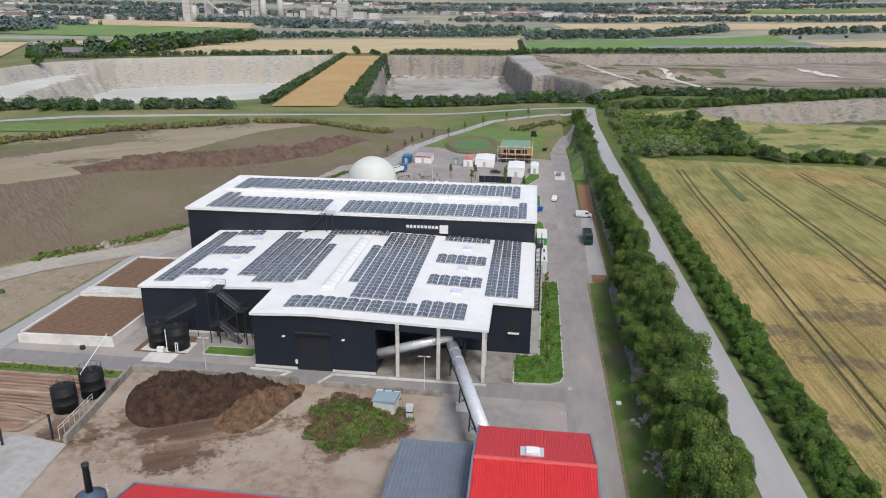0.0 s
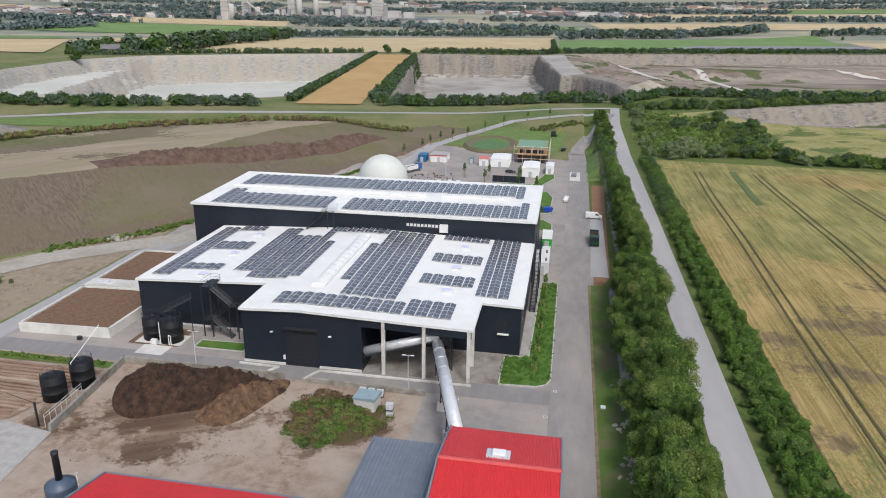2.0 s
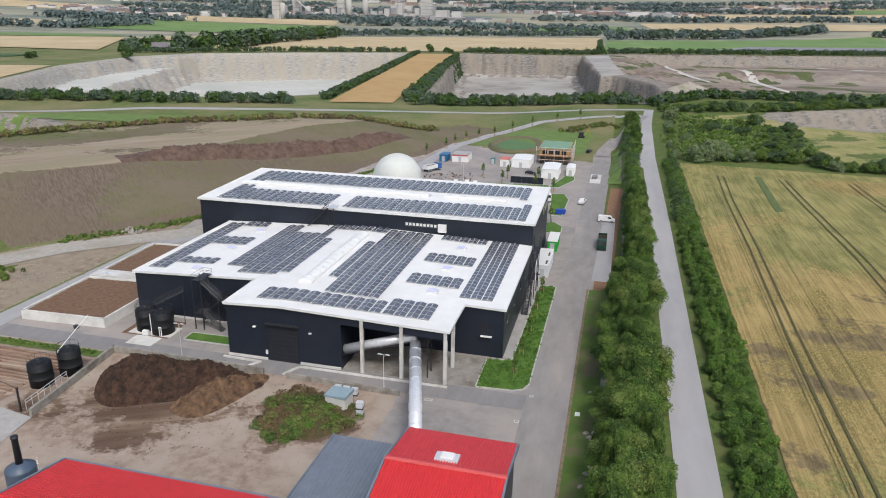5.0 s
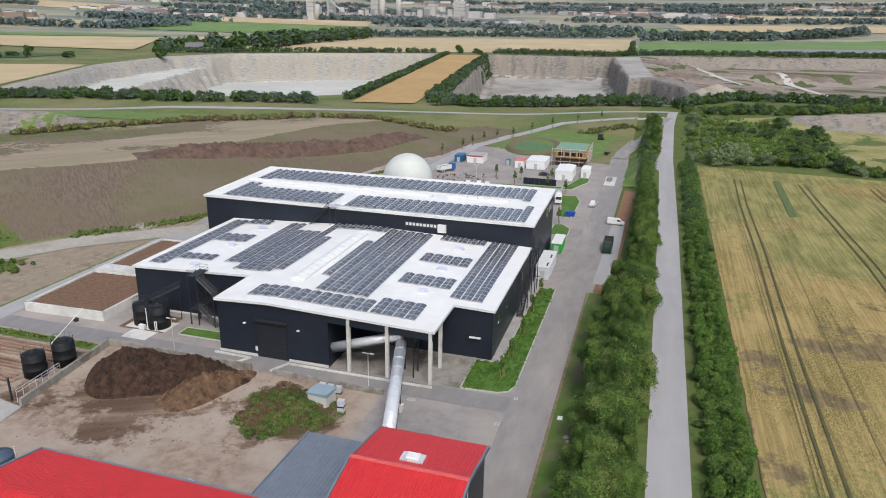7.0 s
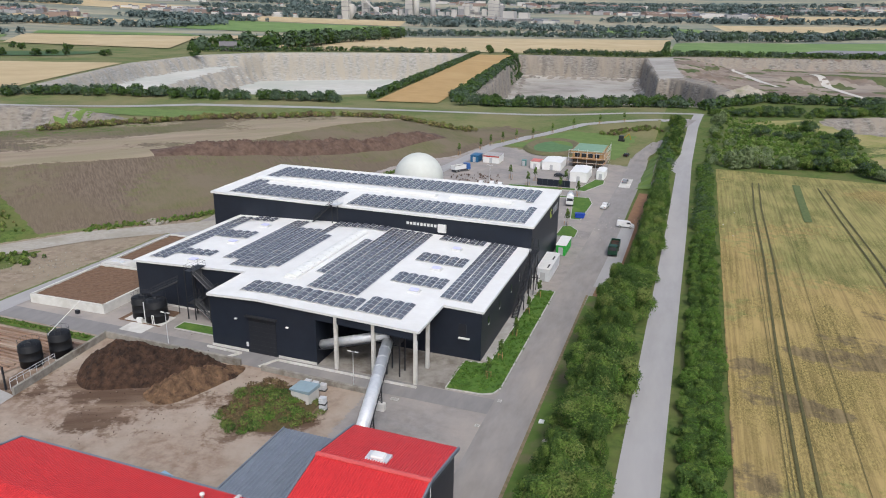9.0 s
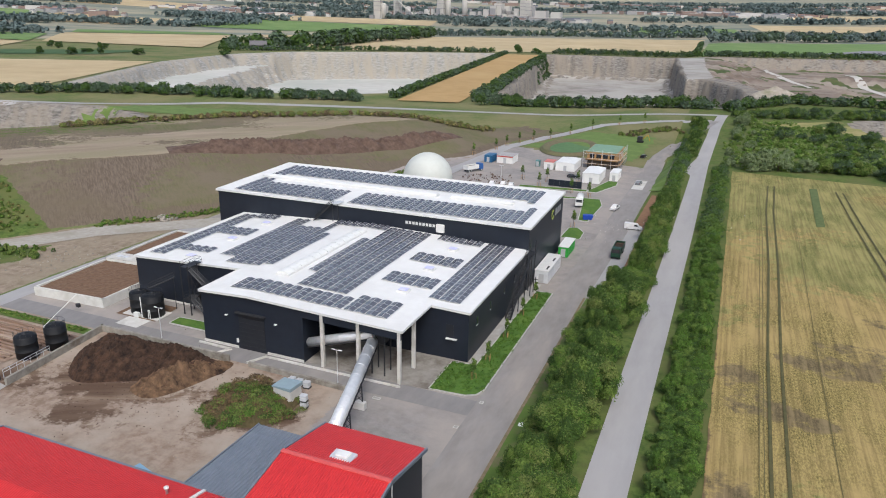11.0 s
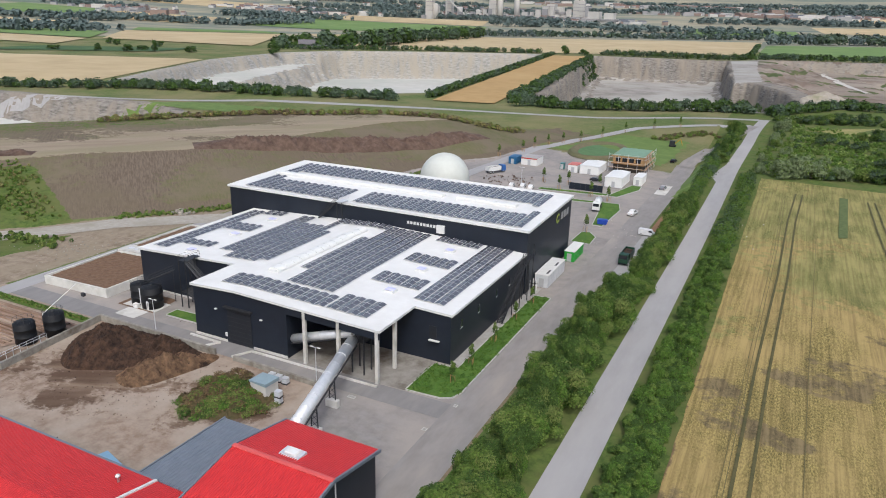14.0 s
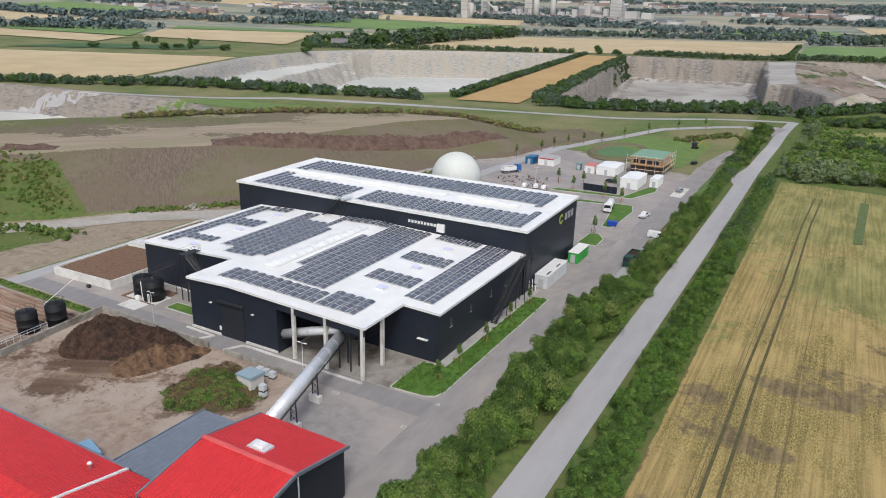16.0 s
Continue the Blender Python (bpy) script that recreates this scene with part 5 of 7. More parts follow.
far_lines = [
    [(-1900, 1500), (-1400, 1640), (-1330, 1880)], [(-1560, 1080), (-1280, 1110)], [(-1760, 1950), (-1330, 2080)], [(-1500, 900), (-1300, 1040)],
    [(-1700, 2300), (-1100, 2440), (-700, 2480)], [(-850, 2230), (-520, 2380)], [(-500, 2250), (-60, 2330)], [(-1950, 2600), (-1350, 2720)],
    [(-2300, 1300), (-1850, 1400), (-1700, 1480)], [(-2500, 1850), (-2100, 1900)], [(60, 2820), (700, 2900), (1600, 2850)], [(-300, 2760), (60, 2860)],
    [(-2700, 1150), (-2350, 1000)], [(100, 3420), (900, 3330)], [(-1000, 3100), (-200, 3300)], [(900, 3700), (2000, 3620)], [(-2200, 3000), (-1300, 3250)],
    [(-2900, 2100), (-2300, 2300)], [(-2600, 650), (-1900, 720), (-1560, 740)], [(-1500, 3700), (200, 3900), (1600, 4100)], [(-3400, 2600), (-2300, 3300)], [(-3300, 1400), (-3000, 1900)],
    [(-600, 3500), (500, 3600)], [(-1700, 2850), (-700, 2900)],
]
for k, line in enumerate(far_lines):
    hedge("distant_wood", line, 70 + 12 * (k % 4), 20, 5.0, 3.2, 70 + k, "distant wood on rising land, tinted with blue haze", [blue_haze_leaf])
hedge("dry_ridge", [(-215, 225), (-198, 252), (-176, 280), (-138, 310), (-98, 338), (-70, 352)], 9, 2.4, 0.42, 80, 20, "ridge of dry grass and weeds on the bank", [mat("dry_weed", (0.22, 0.185, 0.07), (0.15, 0.15, 0.05), 0.4, 0.9, island=0.4), mat("brown_weed", (0.15, 0.105, 0.06), (0.11, 0.085, 0.05), 0.4, 0.9, island=0.4), olive])
hedge("weeds", [(-121, 152), (-104, 173), (-92, 192), (-80, 232), (-70, 268)], 3.5, 0.8, 0.3, 40, 21, "weeds at the foot of the bank", [olive, fresh])
rank = [olive, mid, fresh, mat("dry_weed", (0.22, 0.185, 0.07))]
hedge("weeds", [(-190, 150), (-150, 128)], 30, 1.1, 0.34, 200, 22, "overgrown green slope", rank)
hedge("weeds", [(-170, 154), (-136, 139)], 13, 0.8, 0.3, 130, 24, "overgrown green slope", rank)
hedge("weeds", [(-142, 118), (-128, 127), (-114, 129)], 9, 1.1, 0.3, 110, 25, "rank weeds on a low mound beside the track", [olive, mid, dark])
hedge("weed_mound", [(-6, 372), (6, 384), (20, 393)], 11, 1.7, 0.35, 130, 26, "mound of dry weeds beside the access road", [olive, mat("brown_weed", (0.15, 0.105, 0.06), (0.11, 0.085, 0.05), 0.4, 0.9, island=0.4), mid])

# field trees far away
lone = [bush("field_tree", "single dark tree at a field edge", 90 + k, 6.5, 12, 700, 1.1, [far_haze_leaf, dark], None, "field trees", 10) for k in range(2)]
scatter(lone, [(-262, 1056), (-240, 1070), (-226, 1040), (-214, 1046), (-735, 640), (-700, 655), (-668, 668), (-716, 690), (-640, 700), (-790, 620), (-860, 760), (-820, 740), (-560, 760), (-580, 790), (700, 2060), (840, 2120), (-760, 760), (-640, 870)], 5, 0.6, 1.2)


def sapling(x, y, h=4.2):
    ob = thing("young_tree", "slim young tree tied to wooden stakes", "tree", "young trees", at=(x, y, settle(x, y, 0.02)))
    part("trunk", rodded((0, 0, 0), (0, 0, h * 0.7), 0.06, 6, 0.03), bark, ob)
    c = new("crown", leaf_cloud("crown", [(0, 0, h * 0.55, 0.5, 1.6), (0.15, 0.1, h * 0.72, 0.45, 1.5), (-0.1, 0, h * 0.88, 0.3, 1.6)], 420, 0.13, int(h * 100), [mid, dark]))
    c.parent = ob
    for a in (0.5, 2.6, 4.7):
        part("stake", rodded((0.55 * math.cos(a), 0.55 * math.sin(a), 0), (0.5 * math.cos(a), 0.5 * math.sin(a), 1.3), 0.05, 6), timber, ob)
    part("crossbar", rodded((0.52 * math.cos(0.5), 0.52 * math.sin(0.5), 1.15), (0.52 * math.cos(2.6), 0.52 * math.sin(2.6), 1.15), 0.035, 5), timber, ob)
    return ob


first = sapling(7.0, 113.5)
for x, y in ((7.3, 121.0), (7.4, 131.5), (7.3, 143), (7.5, 153), (3.4, 210.5), (0.5, 249), (-6.5, 252.6), (-18.4, 266), (-28, 266), (-19.1, 256.5), (-6.7, 266), (-55.5, 318), (-54, 330), (-51, 341), (-46.5, 350), (-40, 358), (-33, 373), (-24, 385), (-12, 397), (0, 405), (-62, 250), (-60, 300)):
    m = pose(x, y, settle(x, y, 0.02), 0, 0, (x * 37 + y * 11) % 360) @ Matrix.Scale(1.0 if y < 200 else 1.35, 4)
    copy_thing(first, m)


# ---- yard ----
def wall_run(name, line, thick, height, material, label, z=None):
    ob = thing(name, label, "wall", "", at=(*line[0], 0))
    add = adder(ob)
    for p, q in zip(line, line[1:]):
        d = Vector((q[0] - p[0], q[1] - p[1])).normalized()
        s = Vector((-d.y, d.x)) * thick / 2
        e = d * thick / 2
        pts = [(p[0] - s.x - e.x, p[1] - s.y - e.y), (q[0] - s.x + e.x, q[1] - s.y + e.y), (q[0] + s.x + e.x, q[1] + s.y + e.y), (p[0] + s.x - e.x, p[1] + s.y - e.y)]
        area = sum(a[0] * b[1] - b[0] * a[1] for a, b in zip(pts, pts[1:] + pts[:1]))
        add("segment", slab(bmesh.new(), pts if area > 0 else pts[::-1], 0, height), material)
    return ob


weathered = mat("weathered_wall", (0.33, 0.31, 0.27), (0.22, 0.20, 0.17), 0.8, 0.95, bump=0.1, col3=(0.15, 0.125, 0.10), scale2=0.3)
wall_run("bunker_wall", [(-62.9, 80.5), (-65.2, 102.2), (-35.2, 101.9)], 0.5, 1.3, weathered, "stained low concrete wall round the compost yard")
wall_run("retaining_wall", [(-30.4, 101.9), (-10.5, 101.4)], 0.5, 0.9, weathered, "low pale concrete wall beside the lane")
wall_run("kerb_wall", [(-44.8, 105.9), (-37.6, 105.7), (-39.4, 102.9)], 0.35, 0.35, stained_concrete, "pale concrete kerb in front of the hall")
wall_run("kerb_wall", [(-31.6, 102.6), (-30.0, 105.8), (-3.4, 105.8)], 0.35, 0.35, stained_concrete, "pale concrete kerb in front of the hall")


def heap(name, label, cx, cy, rx, ry, h, material, seed, turn=0.0, rough=0.35, power=1.3, category="heap"):
    """A loose tipped heap with a lumpy skin."""
    n = 150
    r = np.random.RandomState(seed)
    u, v = np.meshgrid(np.linspace(-1.15, 1.15, n), np.linspace(-1.15, 1.15, n))
    wob = 1 + 0.16 * waves(u, v, 0.45, seed)
    rho = np.hypot(u, v) / wob
    z = h * np.clip(1 - rho, 0, 1) ** (1 / power) + np.where(rho < 1, rough * (0.6 * waves(u * rx, v * ry, 0.22, seed + 1) + 0.4 * waves(u * rx, v * ry, 0.6, seed + 2)) * np.clip(3 * (1 - rho), 0, 1), 0) + np.where(rho < 1, r.uniform(-0.14, 0.14, u.shape) + 0.16 * waves(u * rx, v * ry, 1.3, seed + 5), 0)
    z = np.where(rho < 1, np.maximum(z, 0.02), -0.25)
    c, sn = math.cos(radians(turn)), math.sin(radians(turn))
    wx, wy = cx + u * rx * c - v * ry * sn, cy + u * rx * sn + v * ry * c
    z = z + ground_z(wx, wy) + 0.04
    verts = np.stack([wx, wy, z], -1).reshape(-1, 3).tolist()
    k = np.arange(n * n).reshape(n, n)
    faces = np.stack([k[:-1, :-1], k[:-1, 1:], k[1:, 1:], k[1:, :-1]], -1).reshape(-1, 4).tolist()
    return sheet(name, verts, faces, [material], flat=False, kind="stuff", label=label)


heap("compost_heap", "large dark brown compost heap", -52.2, 94.0, 8.7, 8.0, 4.9, dark_soil, 3, 20, 0.85, 1.4)
heap("compost_heap", "dark brown compost heap against the wall", -43.5, 98.2, 9.5, 4.4, 3.0, dark_soil, 4, -5, 0.8)
heap("compost_heap", "lighter brown heap of screened compost", -38.6, 93.4, 8.6, 4.0, 2.6, light_soil, 5, 62, 0.75)
heap("green_waste_base", "heap of cut branches and brown garden waste", -22.4, 92.0, 7.2, 6.6, 1.5, mat("brown_waste", (0.105, 0.075, 0.035), (0.07, 0.06, 0.025), 0.9, 0.97, bump=0.5), 8, 0, 0.4)
rr = random.Random(12)
green, brown_ = [], []
for _ in range(230):
    a, d = rr.uniform(0, 6.28), rr.uniform(0, 1) ** 0.6
    d *= 1 + 0.2 * math.sin(3 * a + 1) + 0.1 * math.sin(7 * a)
    x, y = 7.6 * d * math.cos(a) - 22.6, 6.9 * d * math.sin(a) + 91.8
    rough_ = rr.uniform(0.25, 0.8)
    spot = math.hypot((x + 26.3) / 2.4, (y - 88.6) / 2.6) < 1 or y > 96.2 + rr.uniform(-0.6, 0.6)
    (brown_ if spot else green).append((x, y, max(0.1, 1.7 * (1 - d)) + rr.uniform(0, 0.3), rough_ + 0.3, 0.4))
wilted = mat("wilted", (0.15, 0.092, 0.045), (0.10, 0.065, 0.033), 0.9, 0.9, island=0.5)
brown_pile = leaf_cloud("wilted_waste", brown_, 7000, 0.15, 6, [wilted, mat("rust_leaf", (0.17, 0.115, 0.055), (0.12, 0.085, 0.042), 0.9, 0.9, island=0.4), olive], (0.5, 0.35, 0.15))
tagged(new("wilted_waste", brown_pile), "wilted brown branches on the garden waste", "", "", "stuff")
green_waste = leaf_cloud("green_waste", green, 19000, 0.14, 5, [fresh, olive, mid, dark, wilted], (0.12, 0.3, 0.2, 0.22, 0.16))
tagged(new("green_waste", green_waste), "cut green and wilted brown garden waste", "", "", "stuff")

hut = thing("container_hut", "small white metal hut with a grey-blue lid roof", "hut", at=(-18.4, 95.6, 0), turn=-6)
part("body", boxed(-1.75, 1.75, -1.4, 1.4, 0.3, 2.3, bevel=0.05), stained_concrete, hut)
part("base", boxed(-1.65, 1.65, -1.3, 1.3, 0, 0.3), dark_metal, hut)
part("lid", slab(bmesh.new(), [(-1.9, -1.55), (1.9, -1.55), (1.9, 1.55), (-1.9, 1.55)], 2.3, lambda x, y: 2.55 + 0.08 * (x + 1.9)), paint("lid_blue", (0.27, 0.36, 0.40), 0.6), hut)


def ibc(x, y, z=0.0, turn=0):
    ob = thing("water_tank", "white plastic cube tank in a metal cage on a pallet", "tank", "cube tanks", at=(x, y, z), turn=turn)
    part("bottle", boxed(-0.52, 0.52, -0.45, 0.45, 0.16, 1.1, bevel=0.06), mat("milky_plastic", (0.62, 0.64, 0.66), (0.55, 0.57, 0.6), 1, 0.4), ob)
    part("pallet", boxed(-0.6, 0.6, -0.5, 0.5, 0, 0.14), dark_metal, ob)
    for h in (0.4, 0.75, 1.1):
        part("cage_bar", boxed(-0.55, 0.55, -0.48, 0.48, h, h + 0.03), galvanised, ob)
    return ob


t0 = ibc(-20.4, 99.9)
for x, y, z in ((-18.9, 99.8, 0), (-17.4, 99.7, 0), (-14.4, 94.2, 0), (-14.4, 94.2, 1.14)):
    copy_thing(t0, pose(x, y, z, 0, 0, 4))


def street_lamp(x, y, h, heads=2):
    ob = thing("street_lamp", "slim grey street lamp with two flat heads", "street lamp", "street lamps", at=(x, y, float(ground_z(x, y))))
    part("pole", rodded((0, 0, 0), (0, 0, h), 0.08, 8, 0.05), galvanised, ob)
    for s in ((-1, 1) if heads == 2 else (1,)):
        part("arm", rodded((0, 0, h - 0.05), (0.7 * s, 0, h), 0.035, 6), galvanised, ob)
        part("head", boxed(min(0.35 * s, 1.0 * s), max(0.35 * s, 1.0 * s), -0.12, 0.12, h, h + 0.08), white_metal, ob)
    return ob


lamp = street_lamp(-13.4, 102.9, 6.3)
for x, y in ((-52.5, 104.3), (-62, 262), (-34, 258)):
    copy_thing(lamp, pose(x, y, float(ground_z(x, y)), 0, 0, 0))


def black_tank(x, y, rad, h, label):
    ob = thing("storage_tank", label, "tank", "black tanks", at=(x, y, 0.15))
    part("shell", lathe(bmesh.new(), [(rad, 0), (rad, h * 0.33), (rad + 0.05, h * 0.34), (rad + 0.05, h * 0.36), (rad, h * 0.37), (rad, h * 0.72), (rad + 0.05, h * 0.73), (rad + 0.05, h * 0.75), (rad, h * 0.76), (rad, h), (rad * 0.9, h + 0.18), (rad * 0.3, h + 0.5), (0.3, h + 0.52)], 32), black_plastic, ob)
    part("lid", lathe(bmesh.new(), [(0.4, h + 0.45), (0.4, h + 0.7), (0.1, h + 0.75)], 14), dark_metal, ob)
    bm = bmesh.new()
    for k in range(12):
        a, b = 2 * math.pi * k / 12, 2 * math.pi * (k + 1) / 12
        p, q = (Vector((rad * 0.95 * math.cos(e), rad * 0.95 * math.sin(e), h + 0.1)) for e in (a, b))
        rod(bm, p, p + Vector((0, 0, 0.9)), 0.03, 4)
        rod(bm, p + Vector((0, 0, 0.9)), q + Vector((0, 0, 0.9)), 0.03, 4)
    part("rail", bm, dark_metal, ob)
    return ob


patch("tank_bed", [(-69.2, 109.4), (-59.0, 109.4), (-59.8, 116.8), (-69.2, 116.8)], bark_bed, 0.1, 2, label="brown bark bed beside the tanks")
patch("tank_pad", [(-65.6, 105.7), (-60.2, 105.7), (-60.0, 109.4), (-65.6, 109.4)], stained_concrete, 0.12, 2, label="pale concrete pad")
patch("tank_slab", [(-68.0, 109.8), (-58.8, 109.8), (-58.8, 114.2), (-68.0, 114.2)], stained_concrete, 0.14, 2, label="pale concrete slab under the tanks")
black_tank(-65.5, 112.4, 1.9, 4.1, "tall black plastic tank with a railed top")
black_tank(-61.6, 112.0, 2.15, 4.2, "wide black plastic tank with a railed top")
pipes = thing("tank_pipes", "white pipes and pump cabinet in front of the tanks", "pipes", at=(-63.6, 109.9, 0))
part("cabinet", boxed(-0.9, 0.3, -0.5, 0.2, 0.14, 1.1, bevel=0.04), white_metal, pipes)
for x, h in ((0.9, 4.6), (2.6, 2.0), (3.0, 2.0)):
    part("pipe", rodded((x, 0, 0.14), (x, 0, h), 0.09, 8), white_paint, pipes)
part("pipe", rodded((2.6, 0, 2.0), (3.0, 0, 2.0), 0.09, 8), white_paint, pipes)
gangway = thing("gangway", "sloping dark steel gangway above the tanks", "walkway", at=(-62.5, 113.4, 0))
part("deck", flight(bmesh.new(), (-1.6, 0.4, 4.8), (3.2, 2.8, 7.2), 0.8, (1, -2, 0)), dark_metal, gangway)
for x, y, h in ((-1.6, 0.4, 4.8), (3.0, 2.7, 7.1)):
    part("post", rodded((x, y, 0.1), (x, y, h), 0.08, 6), dark_metal, gangway)
black_tank(-68.6, 88.9, 1.85, 3.9, "black plastic tank beside the compost yard")
black_tank(-66.9, 93.6, 1.85, 4.3, "black plastic tank beside the compost yard")
rail = thing("guard_rail", "white-grey pipe railing beside the tanks", "railing", at=(-64.6, 86, 0))
for k in range(8):
    part("post", rodded((0.35 - 0.1 * k, -5 + 1.35 * k, 0), (0.35 - 0.1 * k, -5 + 1.35 * k, 2.2), 0.04, 6), galvanised, rail)
for h in (1.7, 2.2):
    part("bar", rodded((0.35, -5, h), (-0.35, 4.4, h), 0.04, 6), galvanised, rail)
for x, y, h in ((-65.4, 81.0, 4.2), (-71.5, 78.5, 3.4)):
    mast = thing("loading_post", "dark steel post with hose arm", "post", "loading posts", at=(x, y, 0))
    part("post", boxed(-0.12, 0.12, -0.12, 0.12, 0, h), dark_metal, mast)
    part("arm", rodded((0, 0, h - 0.1), (-5.5, 1.0, h + 0.4), 0.05, 6), dark_metal, mast)
boom = thing("filling_boom", "thin white filling boom above the tanks", "boom", at=(-67.5, 92, 0))
part("boom", rodded((0, 0, 4.8), (0.8, 7, 8.6), 0.06, 6), white_paint, boom)
part("post", rodded((0, 0, 4.4), (0, 0, 4.9), 0.08, 6), white_paint, boom)

# sludge bed west of the compost yard
bed = mat("sludge", (0.34, 0.235, 0.17), (0.17, 0.10, 0.065), 0.55, 0.9, bump=0.5, stretch=(0.18, 1.7, 1), col3=(0.44, 0.35, 0.275), scale2=0.2)
patch("drying_bed", [(-120, 77), (-71.5, 82), (-66.8, 98.4), (-120, 98.6)], bed, 0.16, 1.0, label="drying bed of rippled reddish-brown sludge", kind="stuff")
rr = random.Random(3)
for k in range(15):
    y = 83.5 + k * 1.0
    x1 = -72.5 + (y - 82) * 0.26
    ribbon("sludge_ridge", [(-119, y + rr.uniform(-0.2, 0.2)), (-100, y + rr.uniform(-0.3, 0.3)), (-85, y + rr.uniform(-0.3, 0.3)), (x1, y)], rr.uniform(0.3, 0.55), bed, 0.17, 1.5, label="low ridge of drying sludge", kind="stuff", height=0.3)
patch("apron", [(-82, 60), (-60, 60), (-62.5, 80), (-71.5, 81.5)], concrete, 0.1, 2, label="pale stained concrete apron")
patch("verge_2", [(-110, 99.0), (-66.5, 99.4), (-66, 101.6), (-110, 101.6)], verge, 0.14, 2, label="weedy grass strip beside the lane", kind="stuff")
hedge("weeds", [(-100, 100.4), (-68, 100.6)], 1.6, 0.6, 0.22, 45, 23, "weeds along the lane", [olive, fresh])

silo = thing("fuel_silo", "blue-grey steel silo with a tall dark flue", "silo", at=(-46.7, 62.6, 0))
part("shell", lathe(bmesh.new(), [(1.75, 0), (1.75, 6.0), (1.72, 6.2), (0.6, 6.8), (0.55, 6.82)], 28), paint("silo_blue", (0.075, 0.105, 0.15), 0.4), silo)
part("flue", lathe(bmesh.new(), [(0.42, 6.6), (0.38, 10.2), (0.43, 10.25), (0.43, 10.6), (0.3, 10.62)], 16), dark_metal, silo)
part("ladder", rodded((1.3, 1.3, 0), (1.3, 1.3, 6.6), 0.05, 6), white_paint, silo)
for a in np.linspace(0.2, 1.4, 7):
    part("cage_hoop", rodded((1.2, 1.2, 1.0 + 4.2 * a), (1.42, 1.42, 1.0 + 4.2 * a), 0.03, 5), white_paint, silo)


# ---- filter beds ----
def filter_bed(pts, h, label):
    ob = thing("filter_bed", label, "filter bed", "bark filter beds", at=(*pts[0], 0))
    add = adder(ob)
    for p, q in zip(pts, pts[1:] + pts[:1]):
        d = Vector((q[0] - p[0], q[1] - p[1])).normalized()
        s = Vector((-d.y, d.x)) * 0.45
        o = [(p[0], p[1]), (q[0], q[1]), (q[0] + s.x, q[1] + s.y), (p[0] + s.x, p[1] + s.y)]
        add("wall", slab(bmesh.new(), o, 0, h), mat("bed_wall", (0.66, 0.65, 0.61), (0.58, 0.57, 0.53), 0.7, 0.8, col3=(0.50, 0.485, 0.44), scale2=0.2))
    n = 40
    verts, faces = [], []
    a, b, c, d = (Vector(p) for p in pts)
    for j in range(n + 1):
        for i in range(n + 1):
            u, v = 0.012 + 0.976 * i / n, 0.012 + 0.976 * j / n
            p = (a * (1 - u) + b * u) * (1 - v) + (d * (1 - u) + c * u) * v
            verts.append((p.x, p.y, h - 0.35 + 0.07 * float(waves(np.array(p.x), np.array(p.y), 0.3, 9)) + rr.uniform(-0.04, 0.04)))
    for j in range(n):
        for i in range(n):
            k = j * (n + 1) + i
            faces.append((k, k + 1, k + n + 2, k + n + 1))
    me = bpy.data.meshes.new("bark_fill")
    me.from_pydata(verts, [], faces)
    me.materials.append(bark_bed)
    f = new("bark_fill", me)
    f.parent = ob
    f.matrix_parent_inverse = ob.matrix_world.inverted()
    return ob


filter_bed([(-92.4, 109.6), (-73.6, 110.4), (-73.6, 130.8), (-92.9, 129.6)], 2.0, "open bark filter bed inside pale concrete walls")
filter_bed([(-93.0, 133.8), (-73.6, 134.4), (-73.8, 155.6), (-93.8, 154.8)], 2.0, "open bark filter bed inside pale concrete walls")
walkway = thing("filter_channel", "pale concrete air channel between the filter beds", "channel", at=(-83, 132, 0))
part("cover", slab(bmesh.new(), [(-10.0, -2.2), (9.4, -1.2), (9.4, 2.3), (-10.1, 1.7)], 0, 2.15), stained_concrete, walkway)
part("hatch", boxed(-8.3, -7.0, -0.8, 0.4, 2.15, 2.3), galvanised, walkway)
part("hatch", boxed(-6.5, -5.2, -0.7, 0.5, 2.15, 2.3), galvanised, walkway)
duct = thing("air_duct", "thick white air duct bending into the hall", "duct", at=(-75.5, 143.5, 0))
for p, q in (((-0.6, 0, 1.7), (-0.6, 0, 3.4)), ((-0.6, 0, 3.4), (0.2, 0.3, 4.3)), ((0.2, 0.3, 4.3), (3.5, 0.9, 4.5))):
    part("duct_piece", rodded(p, q, 0.95, 20), white_paint, duct)
bin_ = thing("stone_block", "small dark stone block by the filter bed", "stone", at=(-78.8, 108.7, 0))
part("block", boxed(-0.45, 0.45, -0.35, 0.35, 0, 0.8, bevel=0.12), dark_metal, bin_)


# ---- lawns and kerbs beside the hall ----
def lawn_bed(name, pts, label, kerb=True, mat_=None):
    ob = thing(name, label, "lawn", "planted beds", at=(*pts[0], float(ground_z(*pts[0]))))
    add = adder(ob)
    z = float(ground_z(*pts[0]))
    area = sum(a[0] * b[1] - b[0] * a[1] for a, b in zip(pts, pts[1:] + pts[:1]))
    pts = pts if area > 0 else pts[::-1]
    add("turf", slab(bmesh.new(), pts, z - 0.1, z + 0.16), mat_ or lawn)
    if kerb:
        for p, q in zip(pts, pts[1:] + pts[:1]):
            d = Vector((q[0] - p[0], q[1] - p[1])).normalized()
            s = Vector((d.y, -d.x)) * 0.22
            add("kerb", slab(bmesh.new(), [(p[0] + s.x, p[1] + s.y), (q[0] + s.x, q[1] + s.y), q, p], z - 0.1, z + 0.2), kerbstone)
    return ob


